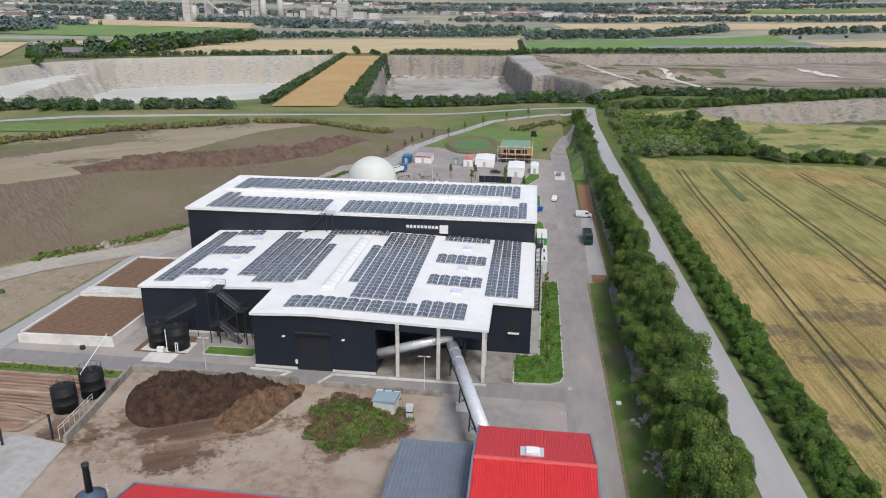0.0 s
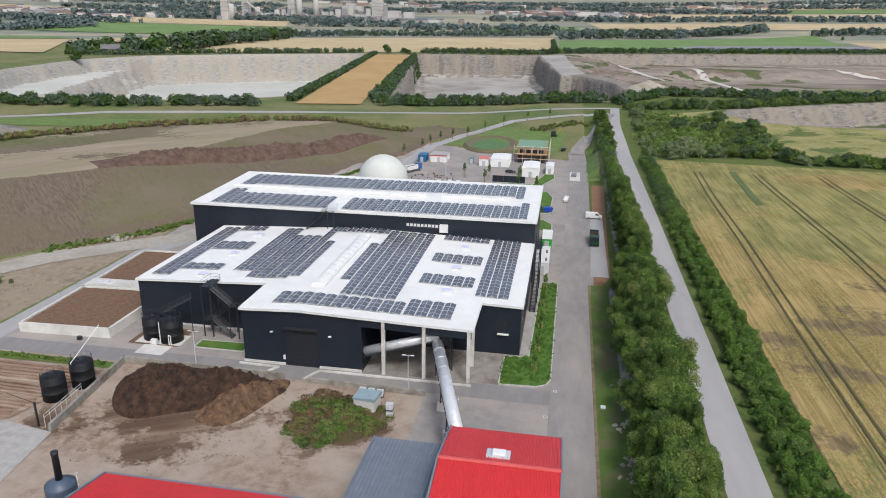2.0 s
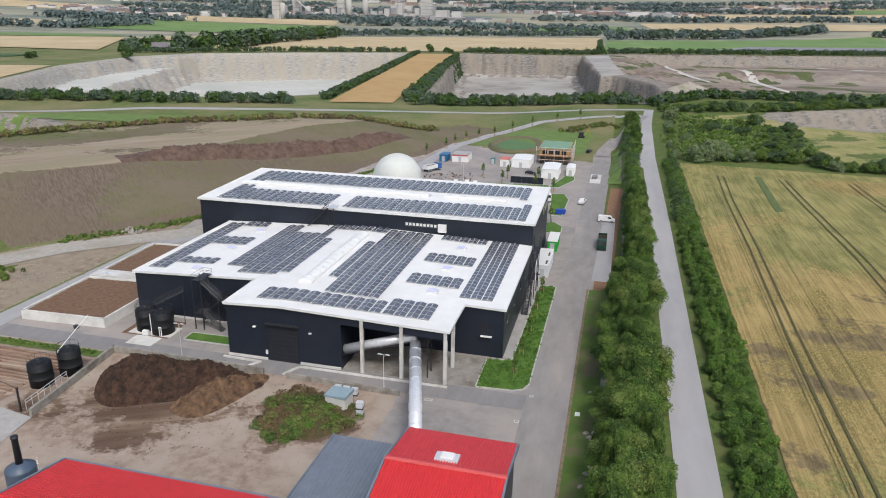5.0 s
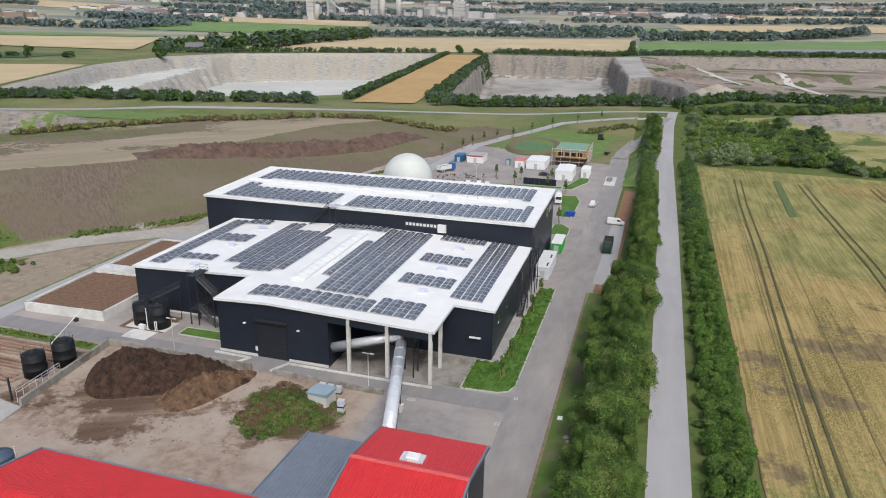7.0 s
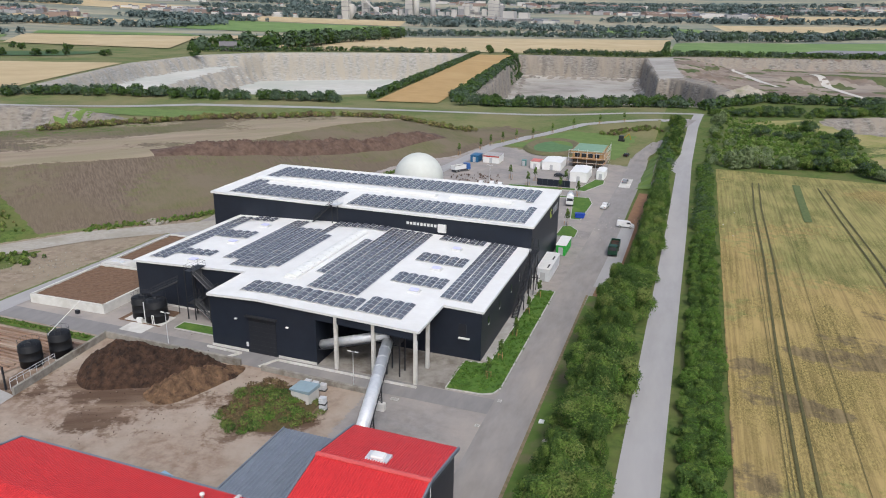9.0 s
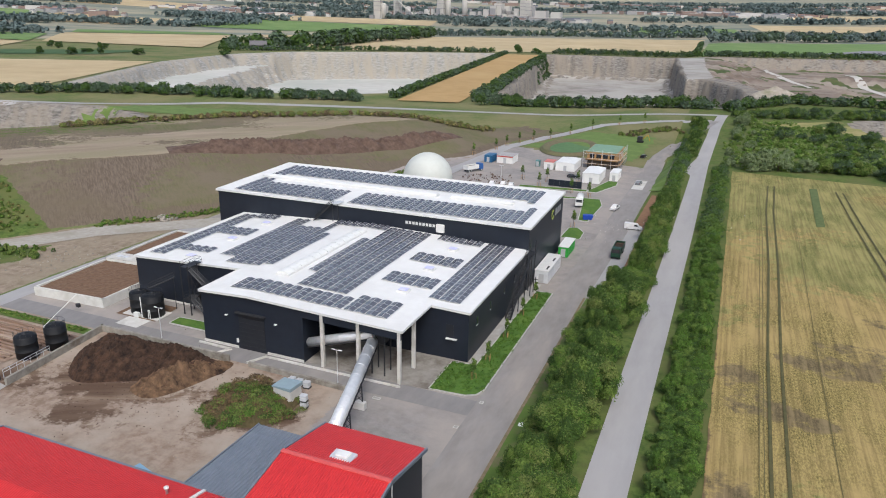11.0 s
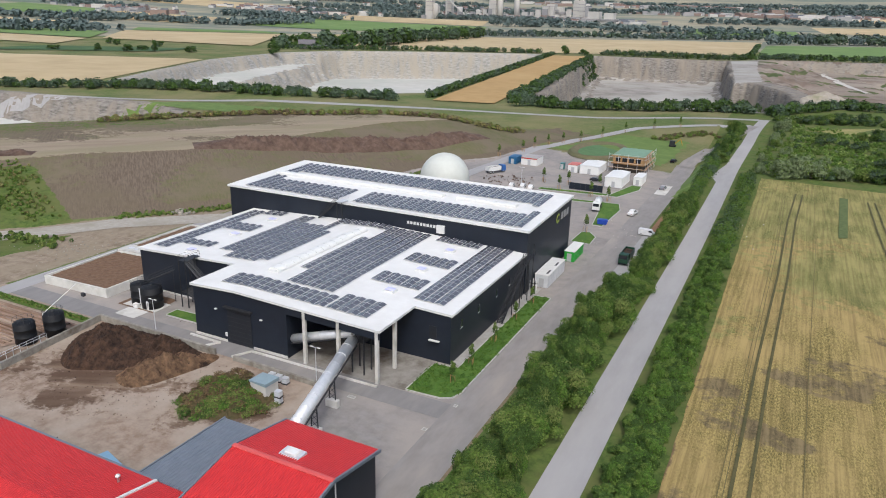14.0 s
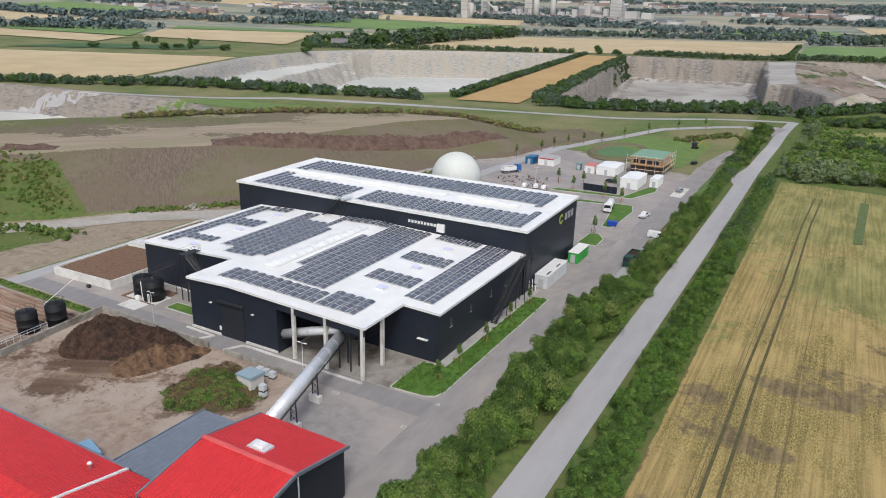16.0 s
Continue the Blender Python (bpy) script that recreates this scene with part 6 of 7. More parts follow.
bed_pts = [(1.4, 107.6), (7.6, 107.9), (9.2, 108.8), (9.9, 110.8), (10.1, 157.3), (6.6, 157.2), (5.9, 118.2), (1.5, 117.8)]
lawn_bed("grass_bed", bed_pts, "lush green grass bed with kerbs beside the hall")
blobs = []
rr = random.Random(5)
while len(blobs) < 420:
    x, y = rr.uniform(1, 10.2), rr.uniform(107.5, 157.4)
    if inside(np.array(x), np.array(y), bed_pts):
        blobs.append((x, y, 0.14, rr.uniform(0.25, 0.55), rr.uniform(0.3, 0.7)))
tagged(new("grass_tufts", leaf_cloud("grass_tufts", blobs, 16000, 0.12, 6, [mat("grass_blade", (0.085, 0.19, 0.022), (0.055, 0.13, 0.016), 0.9, 0.8, island=0.4), fresh])), "tufts of lush grass in the bed", "", "", "stuff")
patch("footpath", [(4.05, 119.2), (5.9, 119.2), (6.6, 162), (4.3, 162)], concrete, 0.1, 2, label="pale paved path along the hall wall")
patch("canopy_floor", [(-22.4, 107.2), (1.3, 107.2), (1.4, 118.9), (-22.4, 118.9)], mat("stained_floor", (0.30, 0.28, 0.25), (0.22, 0.20, 0.175), 0.6, 0.9, col3=(0.11, 0.085, 0.065), scale2=0.16), 0.09, 2, label="stained concrete floor under the canopy")
lawn_bed("grass_plot", [(-55.9, 110.2), (-46.4, 110.2), (-46.4, 113.3), (-55.9, 113.0)], "small rectangular lawn beside the hall")
lawn_bed("grass_island", [(2.2, 200), (7.4, 200), (7.2, 207), (4.6, 211), (2.4, 210)], "grass island with kerb at the parking area")
lawn_bed("grass_island", [(-13, 243), (-1, 245.5), (1.5, 232), (3.2, 219), (6, 219), (6.6, 240), (4.6, 247.5), (-13, 246)], "grass island with kerb at the parking area")
lawn_bed("grass_island", [(-26, 253.6), (-2, 256.6), (-2, 259.4), (-26, 256.6)], "long grass island with kerb")
lawn_bed("grass_island", [(-1.6, 256.8), (1.6, 256.8), (6.4, 271), (6.0, 277), (2.6, 277)], "grass island with kerb at the site entrance")
patch("meadow_far", [(-48, 335), (6, 320), (10, 372), (-28, 378)], mat("meadow_grass", (0.145, 0.185, 0.06)), 0.1, 3, label="grass around the pond basin", kind="stuff", jag=2)
patch("meadow_verge", [(18.6, 268), (23.5, 268), (22.5, 330), (19.8, 330)], mat("meadow_grass", (0.145, 0.185, 0.06)), 0.12, 3, label="grass verge at the site entrance", kind="stuff", jag=0.5)
pond = thing("pond_basin", "oval basin with earth rim and green water plants", "basin", at=(-25.5, 338, float(ground_z(-25.5, 338))))
bm = bmesh.new()
rings = []
for rx, ry, z in ((13.5, 22, 0.0), (12.2, 20.4, 1.3), (11.2, 19, 1.3), (8.6, 15.5, 0.25)):
    rings.append([bm.verts.new((rx * math.cos(a), ry * math.sin(a), z)) for a in np.linspace(0, 2 * math.pi, 40, endpoint=False)])
for p, q in zip(rings, rings[1:]):
    for k in range(40):
        bm.faces.new((p[k], p[(k + 1) % 40], q[(k + 1) % 40], q[k]))
part("rim", bm, bank, pond)
bm = bmesh.new()
bm.faces.new([bm.verts.new((8.9 * math.cos(a), 16 * math.sin(a), 0.35)) for a in np.linspace(0, 2 * math.pi, 40, endpoint=False)])
part("pond_surface", bm, mat("pond_green", (0.10, 0.19, 0.075), (0.08, 0.155, 0.06), 0.4, 0.8), pond)


# ---- site compound ----
def cabin(name, x0, x1, y0, y1, h, body, roof, label, category="container", gable=0.0, group="site containers"):
    z = float(ground_z((x0 + x1) / 2, (y0 + y1) / 2)) + 0.08
    ob = thing(name, label, category, group, at=((x0 + x1) / 2, (y0 + y1) / 2, z))
    a, b = (x1 - x0) / 2, (y1 - y0) / 2
    part("body", boxed(-a, a, -b, b, 0, h, bevel=0.05), body, ob)
    part("roof", slab(bmesh.new(), [(-a - 0.08, -b - 0.08), (0, -b - 0.08), (a + 0.08, -b - 0.08), (a + 0.08, b + 0.08), (0, b + 0.08), (-a - 0.08, b + 0.08)], h, lambda x, y: h + 0.12 + gable * (1 - abs(x) / (a + 0.08))), roof, ob)
    part("door", boxed(-0.6, 0.6, -b - 0.05, -b - 0.004, 0.1, min(2.2, h - 0.2)), mat("door_grey", (0.45, 0.46, 0.47), (0.4, 0.41, 0.42), 1, 0.5), ob)
    n = int(2 * b / 1.2)
    for k in range(1, n):
        for s in (-1, 1):
            part("rib", boxed(min(s * a, s * (a + 0.06)), max(s * a, s * (a + 0.06)), -b + 2 * b * k / n - 0.05, -b + 2 * b * k / n + 0.05, 0.15, h - 0.15), body, ob)
    return ob


fabric = mat("white_tarpaulin", (0.78, 0.78, 0.76), (0.72, 0.72, 0.70), 0.5, 0.55)
cabin("plant_container", 4.5, 7.7, 162.8, 175.8, 3.0, mat("cool_white", (0.62, 0.64, 0.66), (0.55, 0.57, 0.59), 0.6, 0.5), white_metal, "white plant container with roof slots", "container")
for y in (165.2, 171.4):
    slot = thing("roof_slot", "dark air slot in the container roof", "vent", "air slots", at=(7.0, y, 3.21))
    part("grille", boxed(-0.2, 0.2, -1.2, 1.2, 0, 0.06), dark_metal, slot)
rack = thing("gas_rack", "rack of grey pipes and valves beside the container", "pipes", at=(5.0, 160.4, 0.1))
for k in range(5):
    part("pipe", rodded((-0.8 + 0.4 * k, 0, 0), (-0.8 + 0.4 * k, 0, 2.2 + 0.3 * (k % 3)), 0.1, 8), dark_metal if k % 2 else white_paint, rack)
part("manifold", rodded((-1, 0, 1.6), (1, 0, 1.6), 0.12, 8), dark_metal, rack)
cabin("skip_container", 5.3, 7.9, 183.2, 191.8, 2.7, paint("skip_green", (0.03, 0.36, 0.05)), white_paint, "bright green container with a white lid", "container")
cabin("blue_container", -51.6, -48.2, 290, 296.5, 2.8, paint("site_blue", (0.02, 0.12, 0.25)), paint("site_blue", (0.02, 0.12, 0.25)), "blue steel container in the compound")
cabin("site_cabin", -46.4, -39.4, 291, 299, 3.1, white_paint, mat("grey_felt", (0.42, 0.40, 0.39)), "white site cabin with a red roof edge", "cabin")
edge = thing("red_trim", "red edge strip along the cabin roof", "trim", at=(-42.9, 290.9, float(ground_z(-42.9, 295)) + 2.75))
part("strip", boxed(-3.5, 3.5, -0.06, 0.02, 0, 0.35), paint("signal_red", (0.5, 0.04, 0.03)), edge)
cabin("red_cabin", -25.2, -21.3, 287.4, 293.4, 3.0, white_paint, paint("salmon_roof", (0.62, 0.16, 0.12)), "small white cabin with a salmon red roof", "cabin")
cabin("storage_tent", -20.4, -12.7, 287.3, 300, 3.2, fabric, fabric, "white fabric storage tent beside the cabins", "tent", 0.25)
cabin("storage_tent", -6.2, 0.2, 270.5, 284, 3.6, fabric, fabric, "white storage tent with a gable roof", "tent", 0.3)
cabin("storage_tent", 2.7, 5.8, 278.2, 287, 3.0, fabric, fabric, "small white storage tent", "tent", 0.2)
cabin("toilet_cabin", -29.6, -28.0, 291, 293, 2.4, paint("teal", (0.05, 0.2, 0.19)), paint("teal", (0.05, 0.2, 0.19)), "teal portable toilet cabin", "cabin")
fence = thing("black_screen", "long black steel screen beside the car park", "screen", at=(-10.4, 260.4, float(ground_z(-10, 260))))
for k in range(6):
    part("screen_panel", boxed(-6.1 + 2.04 * k, -4.1 + 2.04 * k, -0.06, 0.06, 0.05, 2.5), dark_clad, fence)
part("base", boxed(-6.1, 6.1, -0.1, 0.1, -0.1, 0.05), concrete, fence)


def timber_house():
    z = float(ground_z(-4, 308)) + 0.05
    ob = thing("timber_building", "two-storey timber office under construction with a green flat roof", "building", at=(-4.2, 308.5, z))
    part("lower_wall", boxed(-5.8, 5.6, -8.8, 8.8, 0, 3.2), mat("dark_opening", (0.05, 0.045, 0.04), (0.09, 0.07, 0.05), 0.5, 0.8), ob)
    part("upper_wall", boxed(-6.0, 5.8, -9.0, 9.0, 3.5, 6.2), timber, ob)
    for z0 in (3.2, 6.2):
        part("floor_band", boxed(-6.6, 6.4, -9.6, 9.6, z0, z0 + 0.32), timber, ob)
    part("roof", boxed(-6.2, 6.0, -9.2, 9.2, 6.52, 6.75), mat("roof_green", (0.20, 0.33, 0.23), (0.17, 0.28, 0.2), 0.6, 0.8), ob)
    for k in range(4):
        part("window", boxed(-5.0 + 2.7 * k, -3.1 + 2.7 * k, -9.06, -8.96, 4.1, 5.7), glass_dark, ob)
    for x in (-7.4, -3.6, 0.2, 4.0, 7.2):
        part("scaffold_pole", rodded((x, -10.4, 0), (x, -10.4, 7.6), 0.06, 6), galvanised, ob)
    for y in (-7, -3.5, 0, 3.5, 7, 10):
        part("scaffold_pole", rodded((7.4, y, 0), (7.4, y, 7.6), 0.06, 6), galvanised, ob)
    for h in (2.0, 4.0, 6.0, 7.1):
        part("scaffold_rail", rodded((-7.4, -10.4, h), (7.4, -10.4, h), 0.05, 6), galvanised, ob)
        part("scaffold_rail", rodded((7.4, -10.4, h), (7.4, 10, h), 0.05, 6), galvanised, ob)
    for h in (2.0, 4.0):
        part("scaffold_deck", boxed(-7.4, 7.4, -10.6, -9.7, h - 0.1, h - 0.04), timber, ob)
        part("scaffold_deck", boxed(6.7, 7.5, -9.7, 10, h - 0.1, h - 0.04), timber, ob)
    return ob


timber_house()
dome = thing("gas_dome", "large white membrane dome of a gas store", "dome", at=(-49.8, 225.6, 0))
part("membrane", lathe(bmesh.new(), [(7.9, 0), (8.2, 3), (8.3, 6.4)] + [(8.3 * math.cos(a), 6.9 + 8.3 * math.sin(a)) for a in np.linspace(0.1, 1.565, 18)], 56), mat("membrane", (0.60, 0.62, 0.575), (0.56, 0.575, 0.53), 0.5, 0.5), dome)
part("base_ring", lathe(bmesh.new(), [(8.7, 0), (8.7, 1.2), (8.3, 1.25)], 48), concrete, dome)
gantry = thing("pipe_gantry", "rusty pipe gantry in front of the dome", "pipes", at=(-40, 213, 0))
for k in range(6):
    part("post", rodded((1.8 * k - 5, 0, 0), (1.8 * k - 5, 0, 8.2), 0.1, 6), galvanised, gantry)
for h in (6.6, 7.4, 8.2):
    part("rail", rodded((-5, 0, h), (4, 0, h), 0.07, 6), galvanised, gantry)


# ---- vehicles ----
def wheels(ob, xs, half, rad):
    for x in xs:
        for s in (-1, 1):
            w = part("wheel", rodded((x, s * half - 0.11, rad), (x, s * half + 0.11, rad), rad, 16), tyre_rubber, ob)
            part("rim", rodded((x, s * (half + 0.12) - 0.01, rad), (x, s * (half + 0.12) + 0.01, rad), rad * 0.55, 12), galvanised, w)


def profile(pts, half, taper=0.0):
    """A body with the outline pts (x, z), pulled in towards the top by taper."""
    bm = bmesh.new()
    top = max(z for _, z in pts)
    sides = []
    for s in (-1, 1):
        sides.append([bm.verts.new((x, s * (half - taper * max(0, z - 0.9) / max(0.1, top - 0.9)), z)) for x, z in pts])
    bm.faces.new(sides[0])
    bm.faces.new(sides[1][::-1])
    for k in range(len(pts)):
        j = (k + 1) % len(pts)
        bm.faces.new((sides[0][k], sides[1][k], sides[1][j], sides[0][j]))
    bmesh.ops.recalc_face_normals(bm, faces=bm.faces)
    bmesh.ops.bevel(bm, geom=list(bm.edges), offset=0.05, segments=2, affect="EDGES")
    return bm


def car(name, x, y, turn, colour, label, van=False, pickup=False):
    ob = thing(name, label, "van" if van else "car", "parked vehicles", at=(x, y, float(ground_z(x, y)) + 0.1), turn=turn)
    if van:
        body, glass, length = [(-2.5, 0.35), (2.5, 0.35), (2.5, 0.95), (1.7, 1.15), (1.1, 1.95), (-2.4, 2.0), (-2.5, 1.8)], [(1.2, 1.2), (1.66, 1.2), (1.16, 1.82), (0.3, 1.82), (0.3, 1.2)], 2.5
    elif pickup:
        body, glass, length = [(-2.6, 0.4), (2.6, 0.4), (2.55, 1.0), (1.3, 1.1), (0.6, 1.75), (-0.9, 1.75), (-1.1, 1.1), (-2.6, 1.05)], [(1.2, 1.12), (0.62, 1.68), (-0.8, 1.68), (-0.95, 1.12)], 2.6
    else:
        body, glass, length = [(-2.1, 0.3), (2.1, 0.3), (2.1, 0.75), (1.2, 0.9), (0.5, 1.42), (-1.2, 1.45), (-2.0, 0.95)], [(1.1, 0.92), (0.5, 1.36), (-1.1, 1.38), (-1.7, 0.95)], 2.1
    part("body", profile(body, 0.88, 0.14), paint(colour[0], colour[1], 0.3), ob)
    part("window", profile(glass, 0.9, 0.14), glass_dark, ob)
    wheels(ob, (-length * 0.62, length * 0.62), 0.8, 0.33)
    for s in (-0.6, 0.6):
        part("headlight", boxed(length - 0.02, length + 0.03, s - 0.15, s + 0.15, 0.62, 0.76), white_metal, ob)
        part("tail_light", boxed(-length - 0.03, -length + 0.02, s - 0.12, s + 0.12, 0.7, 0.85), paint("lamp_red", (0.35, 0.01, 0.01)), ob)
    return ob


white_car, black_car = ("car_white", (0.75, 0.75, 0.74)), ("car_black", (0.02, 0.021, 0.025))
grey_car = ("car_grey", (0.22, 0.23, 0.25))
car("panel_van", 19.9, 216.4, 0, white_car, "white panel van parked beside the road", van=True)
car("pickup", 11.4, 236.5, 80, white_car, "white double-cab pickup on the works road", pickup=True)
car("estate_car", 13.8, 277, 85, grey_car, "grey estate car on the works road")
car("estate_car", 9.0, 330, 80, black_car, "black estate car on the works road")
patch("weigh_pad", [(12.2, 268), (16.2, 268), (16.2, 284), (12.2, 284)], stained_concrete, 0.16, 2, label="pale concrete pad in the works road")
car("estate_car", -11.2, 277, 5, black_car, "black car parked behind the screen")
for x, y in ((-35.5, 252), (-31.6, 253), (-28.4, 252.6)):
    car("estate_car", x, y, 100, white_car, "white car parked behind the hall")


def lorry(name, x, y, turn, cab, load, label, kind):
    ob = thing(name, label, "lorry", "parked lorries", at=(x, y, float(ground_z(x, y)) + 0.1), turn=turn)
    c = part("cab", profile([(2.2, 0.6), (4.2, 0.6), (4.25, 1.7), (4.05, 2.9), (2.25, 3.0)], 1.2, 0.1), cab, ob)
    part("windscreen", profile([(4.2, 1.75), (4.27, 1.75), (4.09, 2.7), (4.02, 2.7)], 1.05, 0.05), glass_dark, c)
    part("chassis", boxed(-4.2, 3.0, -0.45, 0.45, 0.65, 0.95), dark_metal, ob)
    if kind == "tank":
        part("tank", rodded((-4.1, 0, 2.0), (1.9, 0, 2.0), 1.15, 24), load, ob)
    else:
        bm = boxed(-4.2, 1.9, -1.22, 1.22, 1.0, 1.15)
        for a in ((-4.2, -4.1, -1.22, 1.22), (1.8, 1.9, -1.22, 1.22), (-4.2, 1.9, -1.22, -1.12), (-4.2, 1.9, 1.12, 1.22)):
            box(bm, *a, 1.15, 2.6)
        part("tipper_body", bm, load, ob)
        part("load", boxed(-4.05, 1.75, -1.1, 1.1, 1.15, 2.2, bevel=0.2), dark_soil, ob)
    wheels(ob, (-3.2, -1.9, 3.2), 1.05, 0.5)
    return ob


dark_green = paint("lorry_green", (0.012, 0.055, 0.03))
lorry("tipper_lorry", 19.4, 191.2, -90, dark_green, dark_green, "dark green tipper lorry parked in the bay", "tipper")
lorry("tank_lorry", -0.4, 238, -82, white_paint, white_paint, "white tank lorry parked behind the hall", "tank")
lorry("blue_lorry", -49.6, 271, 60, paint("lorry_blue", (0.03, 0.11, 0.33)), white_paint, "blue and white lorry in the compound", "tipper")
skip = thing("blue_skip", "small bright blue skip on the parking area", "skip", "", at=(5.6, 221.4, 0.1), turn=12)
part("tub", profile([(-1.4, 0.05), (1.1, 0.05), (1.6, 1.4), (-1.6, 1.4)], 0.9), paint("skip_blue", (0.015, 0.06, 0.36)), skip)
part("lid", boxed(-1.3, 1.3, -0.8, 0.8, 1.4, 1.5), paint("skip_blue", (0.015, 0.06, 0.36)), skip)
digger = thing("excavator", "small dark excavator on the grass", "excavator", "", at=(3.6, 360, float(ground_z(3.6, 360)) + 0.1))
part("track", boxed(-1.6, 1.6, -1.2, -0.7, 0, 0.8, bevel=0.2), tyre_rubber, digger)
part("track", boxed(-1.6, 1.6, 0.7, 1.2, 0, 0.8, bevel=0.2), tyre_rubber, digger)
part("cab", boxed(-1.4, 1.0, -1.0, 1.0, 0.85, 2.8, bevel=0.15), dark_metal, digger)
part("boom", rodded((0.9, 0, 1.6), (3.4, 0, 3.8), 0.2, 6), paint("digger_yellow", (0.5, 0.3, 0.03)), digger)
part("stick", rodded((3.4, 0, 3.8), (4.4, 0, 1.0), 0.16, 6), paint("digger_yellow", (0.5, 0.3, 0.03)), digger)

# loose stones
rr = random.Random(8)


def stones(name, cx, cy, n, spread, low, high, material, label):
    bm = bmesh.new()
    for _ in range(n):
        x, y, s = cx + rr.gauss(0, spread), cy + rr.gauss(0, spread), rr.uniform(low, high)
        z = float(ground_z(x, y))
        m = Matrix.Translation((x, y, z + s * 0.25)) @ Euler((rr.uniform(0, 3), rr.uniform(0, 3), rr.uniform(0, 3))).to_matrix().to_4x4() @ Matrix.Diagonal((s, s * rr.uniform(0.6, 1), s * rr.uniform(0.4, 0.8), 1))
        bmesh.ops.create_icosphere(bm, subdivisions=1, radius=0.6, matrix=m)
    ob = part(name, bm, material)
    return tagged(ob, label, "", "", "stuff")


pale_stone = mat("pale_stone", (0.50, 0.47, 0.42), (0.40, 0.37, 0.32), 0.8, 0.95, island=0.25)
grey_stone = mat("grey_stone", (0.33, 0.305, 0.265), (0.24, 0.215, 0.18), 0.8, 0.95, island=0.3)
stones("boulder_heap", -108.5, 166, 34, 1.2, 0.5, 1.5, grey_stone, "heap of pale boulders at the foot of the bank")
stones("rubble_stones", -108, 128, 150, 6.5, 0.12, 0.4, grey_stone, "scattered pale rubble beside the lane")
stones("roadside_stones", 20.4, 215, 120, 11, 0.15, 0.45, pale_stone, "scattered stones on the bare soil")
stones("clods", -47, 90, 300, 7, 0.05, 0.22, dark_soil, "clods of dark compost strewn over the yard")
stones("clods", -36, 90, 200, 5, 0.05, 0.2, light_soil, "clods of brown compost strewn over the yard")
stones("yard_litter", -25, 88, 160, 9, 0.05, 0.18, grey_stone, "small stones and litter on the yard")
stones("debris", -40, 262, 70, 4, 0.3, 0.9, red_soil, "small heaps of rubble in the compound")
stones("quarry_rubble", 8, 636, 220, 13, 1.2, 4.2, mat("quarry_stone", (0.38, 0.34, 0.285), (0.28, 0.245, 0.20), 0.1, 0.95, island=0.3), "blocks of quarried stone below the ledge")
for k, (x, y) in enumerate(((21.6, 84), (21.6, 88), (21.7, 97), (21.8, 103), (21.6, 110))):
    stones("rock_outcrop", x + 0.5, y, 26, 0.8, 0.4, 1.2, quarry_rock, "weathered rock outcrop below the hedge")
def earth_ridge(line, half, h, seed):
    """A long ridge of tipped earth with a lumpy crest."""
    n, m = 240, 25
    pts = [Vector(p) for p in line]
    cum = [0.0]
    for p, q in zip(pts, pts[1:]):
        cum.append(cum[-1] + (q - p).length)
    verts = []
    for k in range(n):
        at = cum[-1] * k / (n - 1)
        g = max(i for i in range(len(pts) - 1) if cum[i] <= at + 1e-6)
        p, q = pts[g], pts[g + 1]
        d = (q - p).normalized()
        c = p + d * (at - cum[g])
        end = min(1.0, 6 * min(k, n - 1 - k) / n)
        wob = 1 + 0.3 * float(waves(np.array(at), np.array(0.0), 0.05, seed))
        for j in range(m):
            e = 2 * j / (m - 1) - 1
            x, y = c.x - d.y * e * half * wob, c.y + d.x * e * half * wob
            lump = 0.6 * float(waves(np.array(x), np.array(y), 0.12, seed + 1)) + 0.45 * abs(float(waves(np.array(x), np.array(y), 0.22, seed + 2))) + 0.25 * float(waves(np.array(x), np.array(y), 0.7, seed + 3))
            z = h * end * max(0, 1 - e * e) * (1 + 0.95 * lump) - (0.2 if abs(e) > 0.99 else 0)
            verts.append((x, y, float(ground_z(x, y)) + z + 0.03))
    faces = [(a * m + b, a * m + b + 1, (a + 1) * m + b + 1, (a + 1) * m + b) for a in range(n - 1) for b in range(m - 1)]
    sheet("earth_ridge", verts, faces, [red_soil], flat=False, kind="stuff", label="long ridge of red-brown earth on the bank top")


earth_ridge([(-143, 206), (-123, 229), (-103, 256), (-86, 295), (-76, 322)], 5.5, 2.3, 15)
earth_ridge([(-135, 221), (-112, 252), (-98, 282)], 3.5, 1.4, 19)
earth_ridge([(-190, 155), (-176, 167)], 4, 0.9, 23)
heap("sand_heap", "pale sand heap by the quarry", 70, 575, 18, 12, 8, rubble, 18, 0, 0.5)
for x, y, w in ((-5.2, 101.2, 1.3), (9.6, 98.6, 0.7), (10.9, 106.8, 0.6)):
    lid = thing("manhole_cover", "small pale concrete manhole cover in the asphalt", "cover", "manhole covers", at=(x, y, settle(x, y, -0.1)))
    part("frame", boxed(-w / 2, w / 2, -0.35, 0.35, 0, 0.05), stained_concrete, lid)
    part("lid", boxed(-w / 2 + 0.08, w / 2 - 0.08, -0.27, 0.27, 0.05, 0.07), concrete, lid)
marker = thing("shaft_cover", "small white shaft cover in the grass verge", "cover", "", at=(18.6, 103.0, settle(18.6, 103, -0.05)))
part("cover", boxed(-0.4, 0.4, -0.5, 0.5, 0, 0.35, bevel=0.05), white_paint, marker)


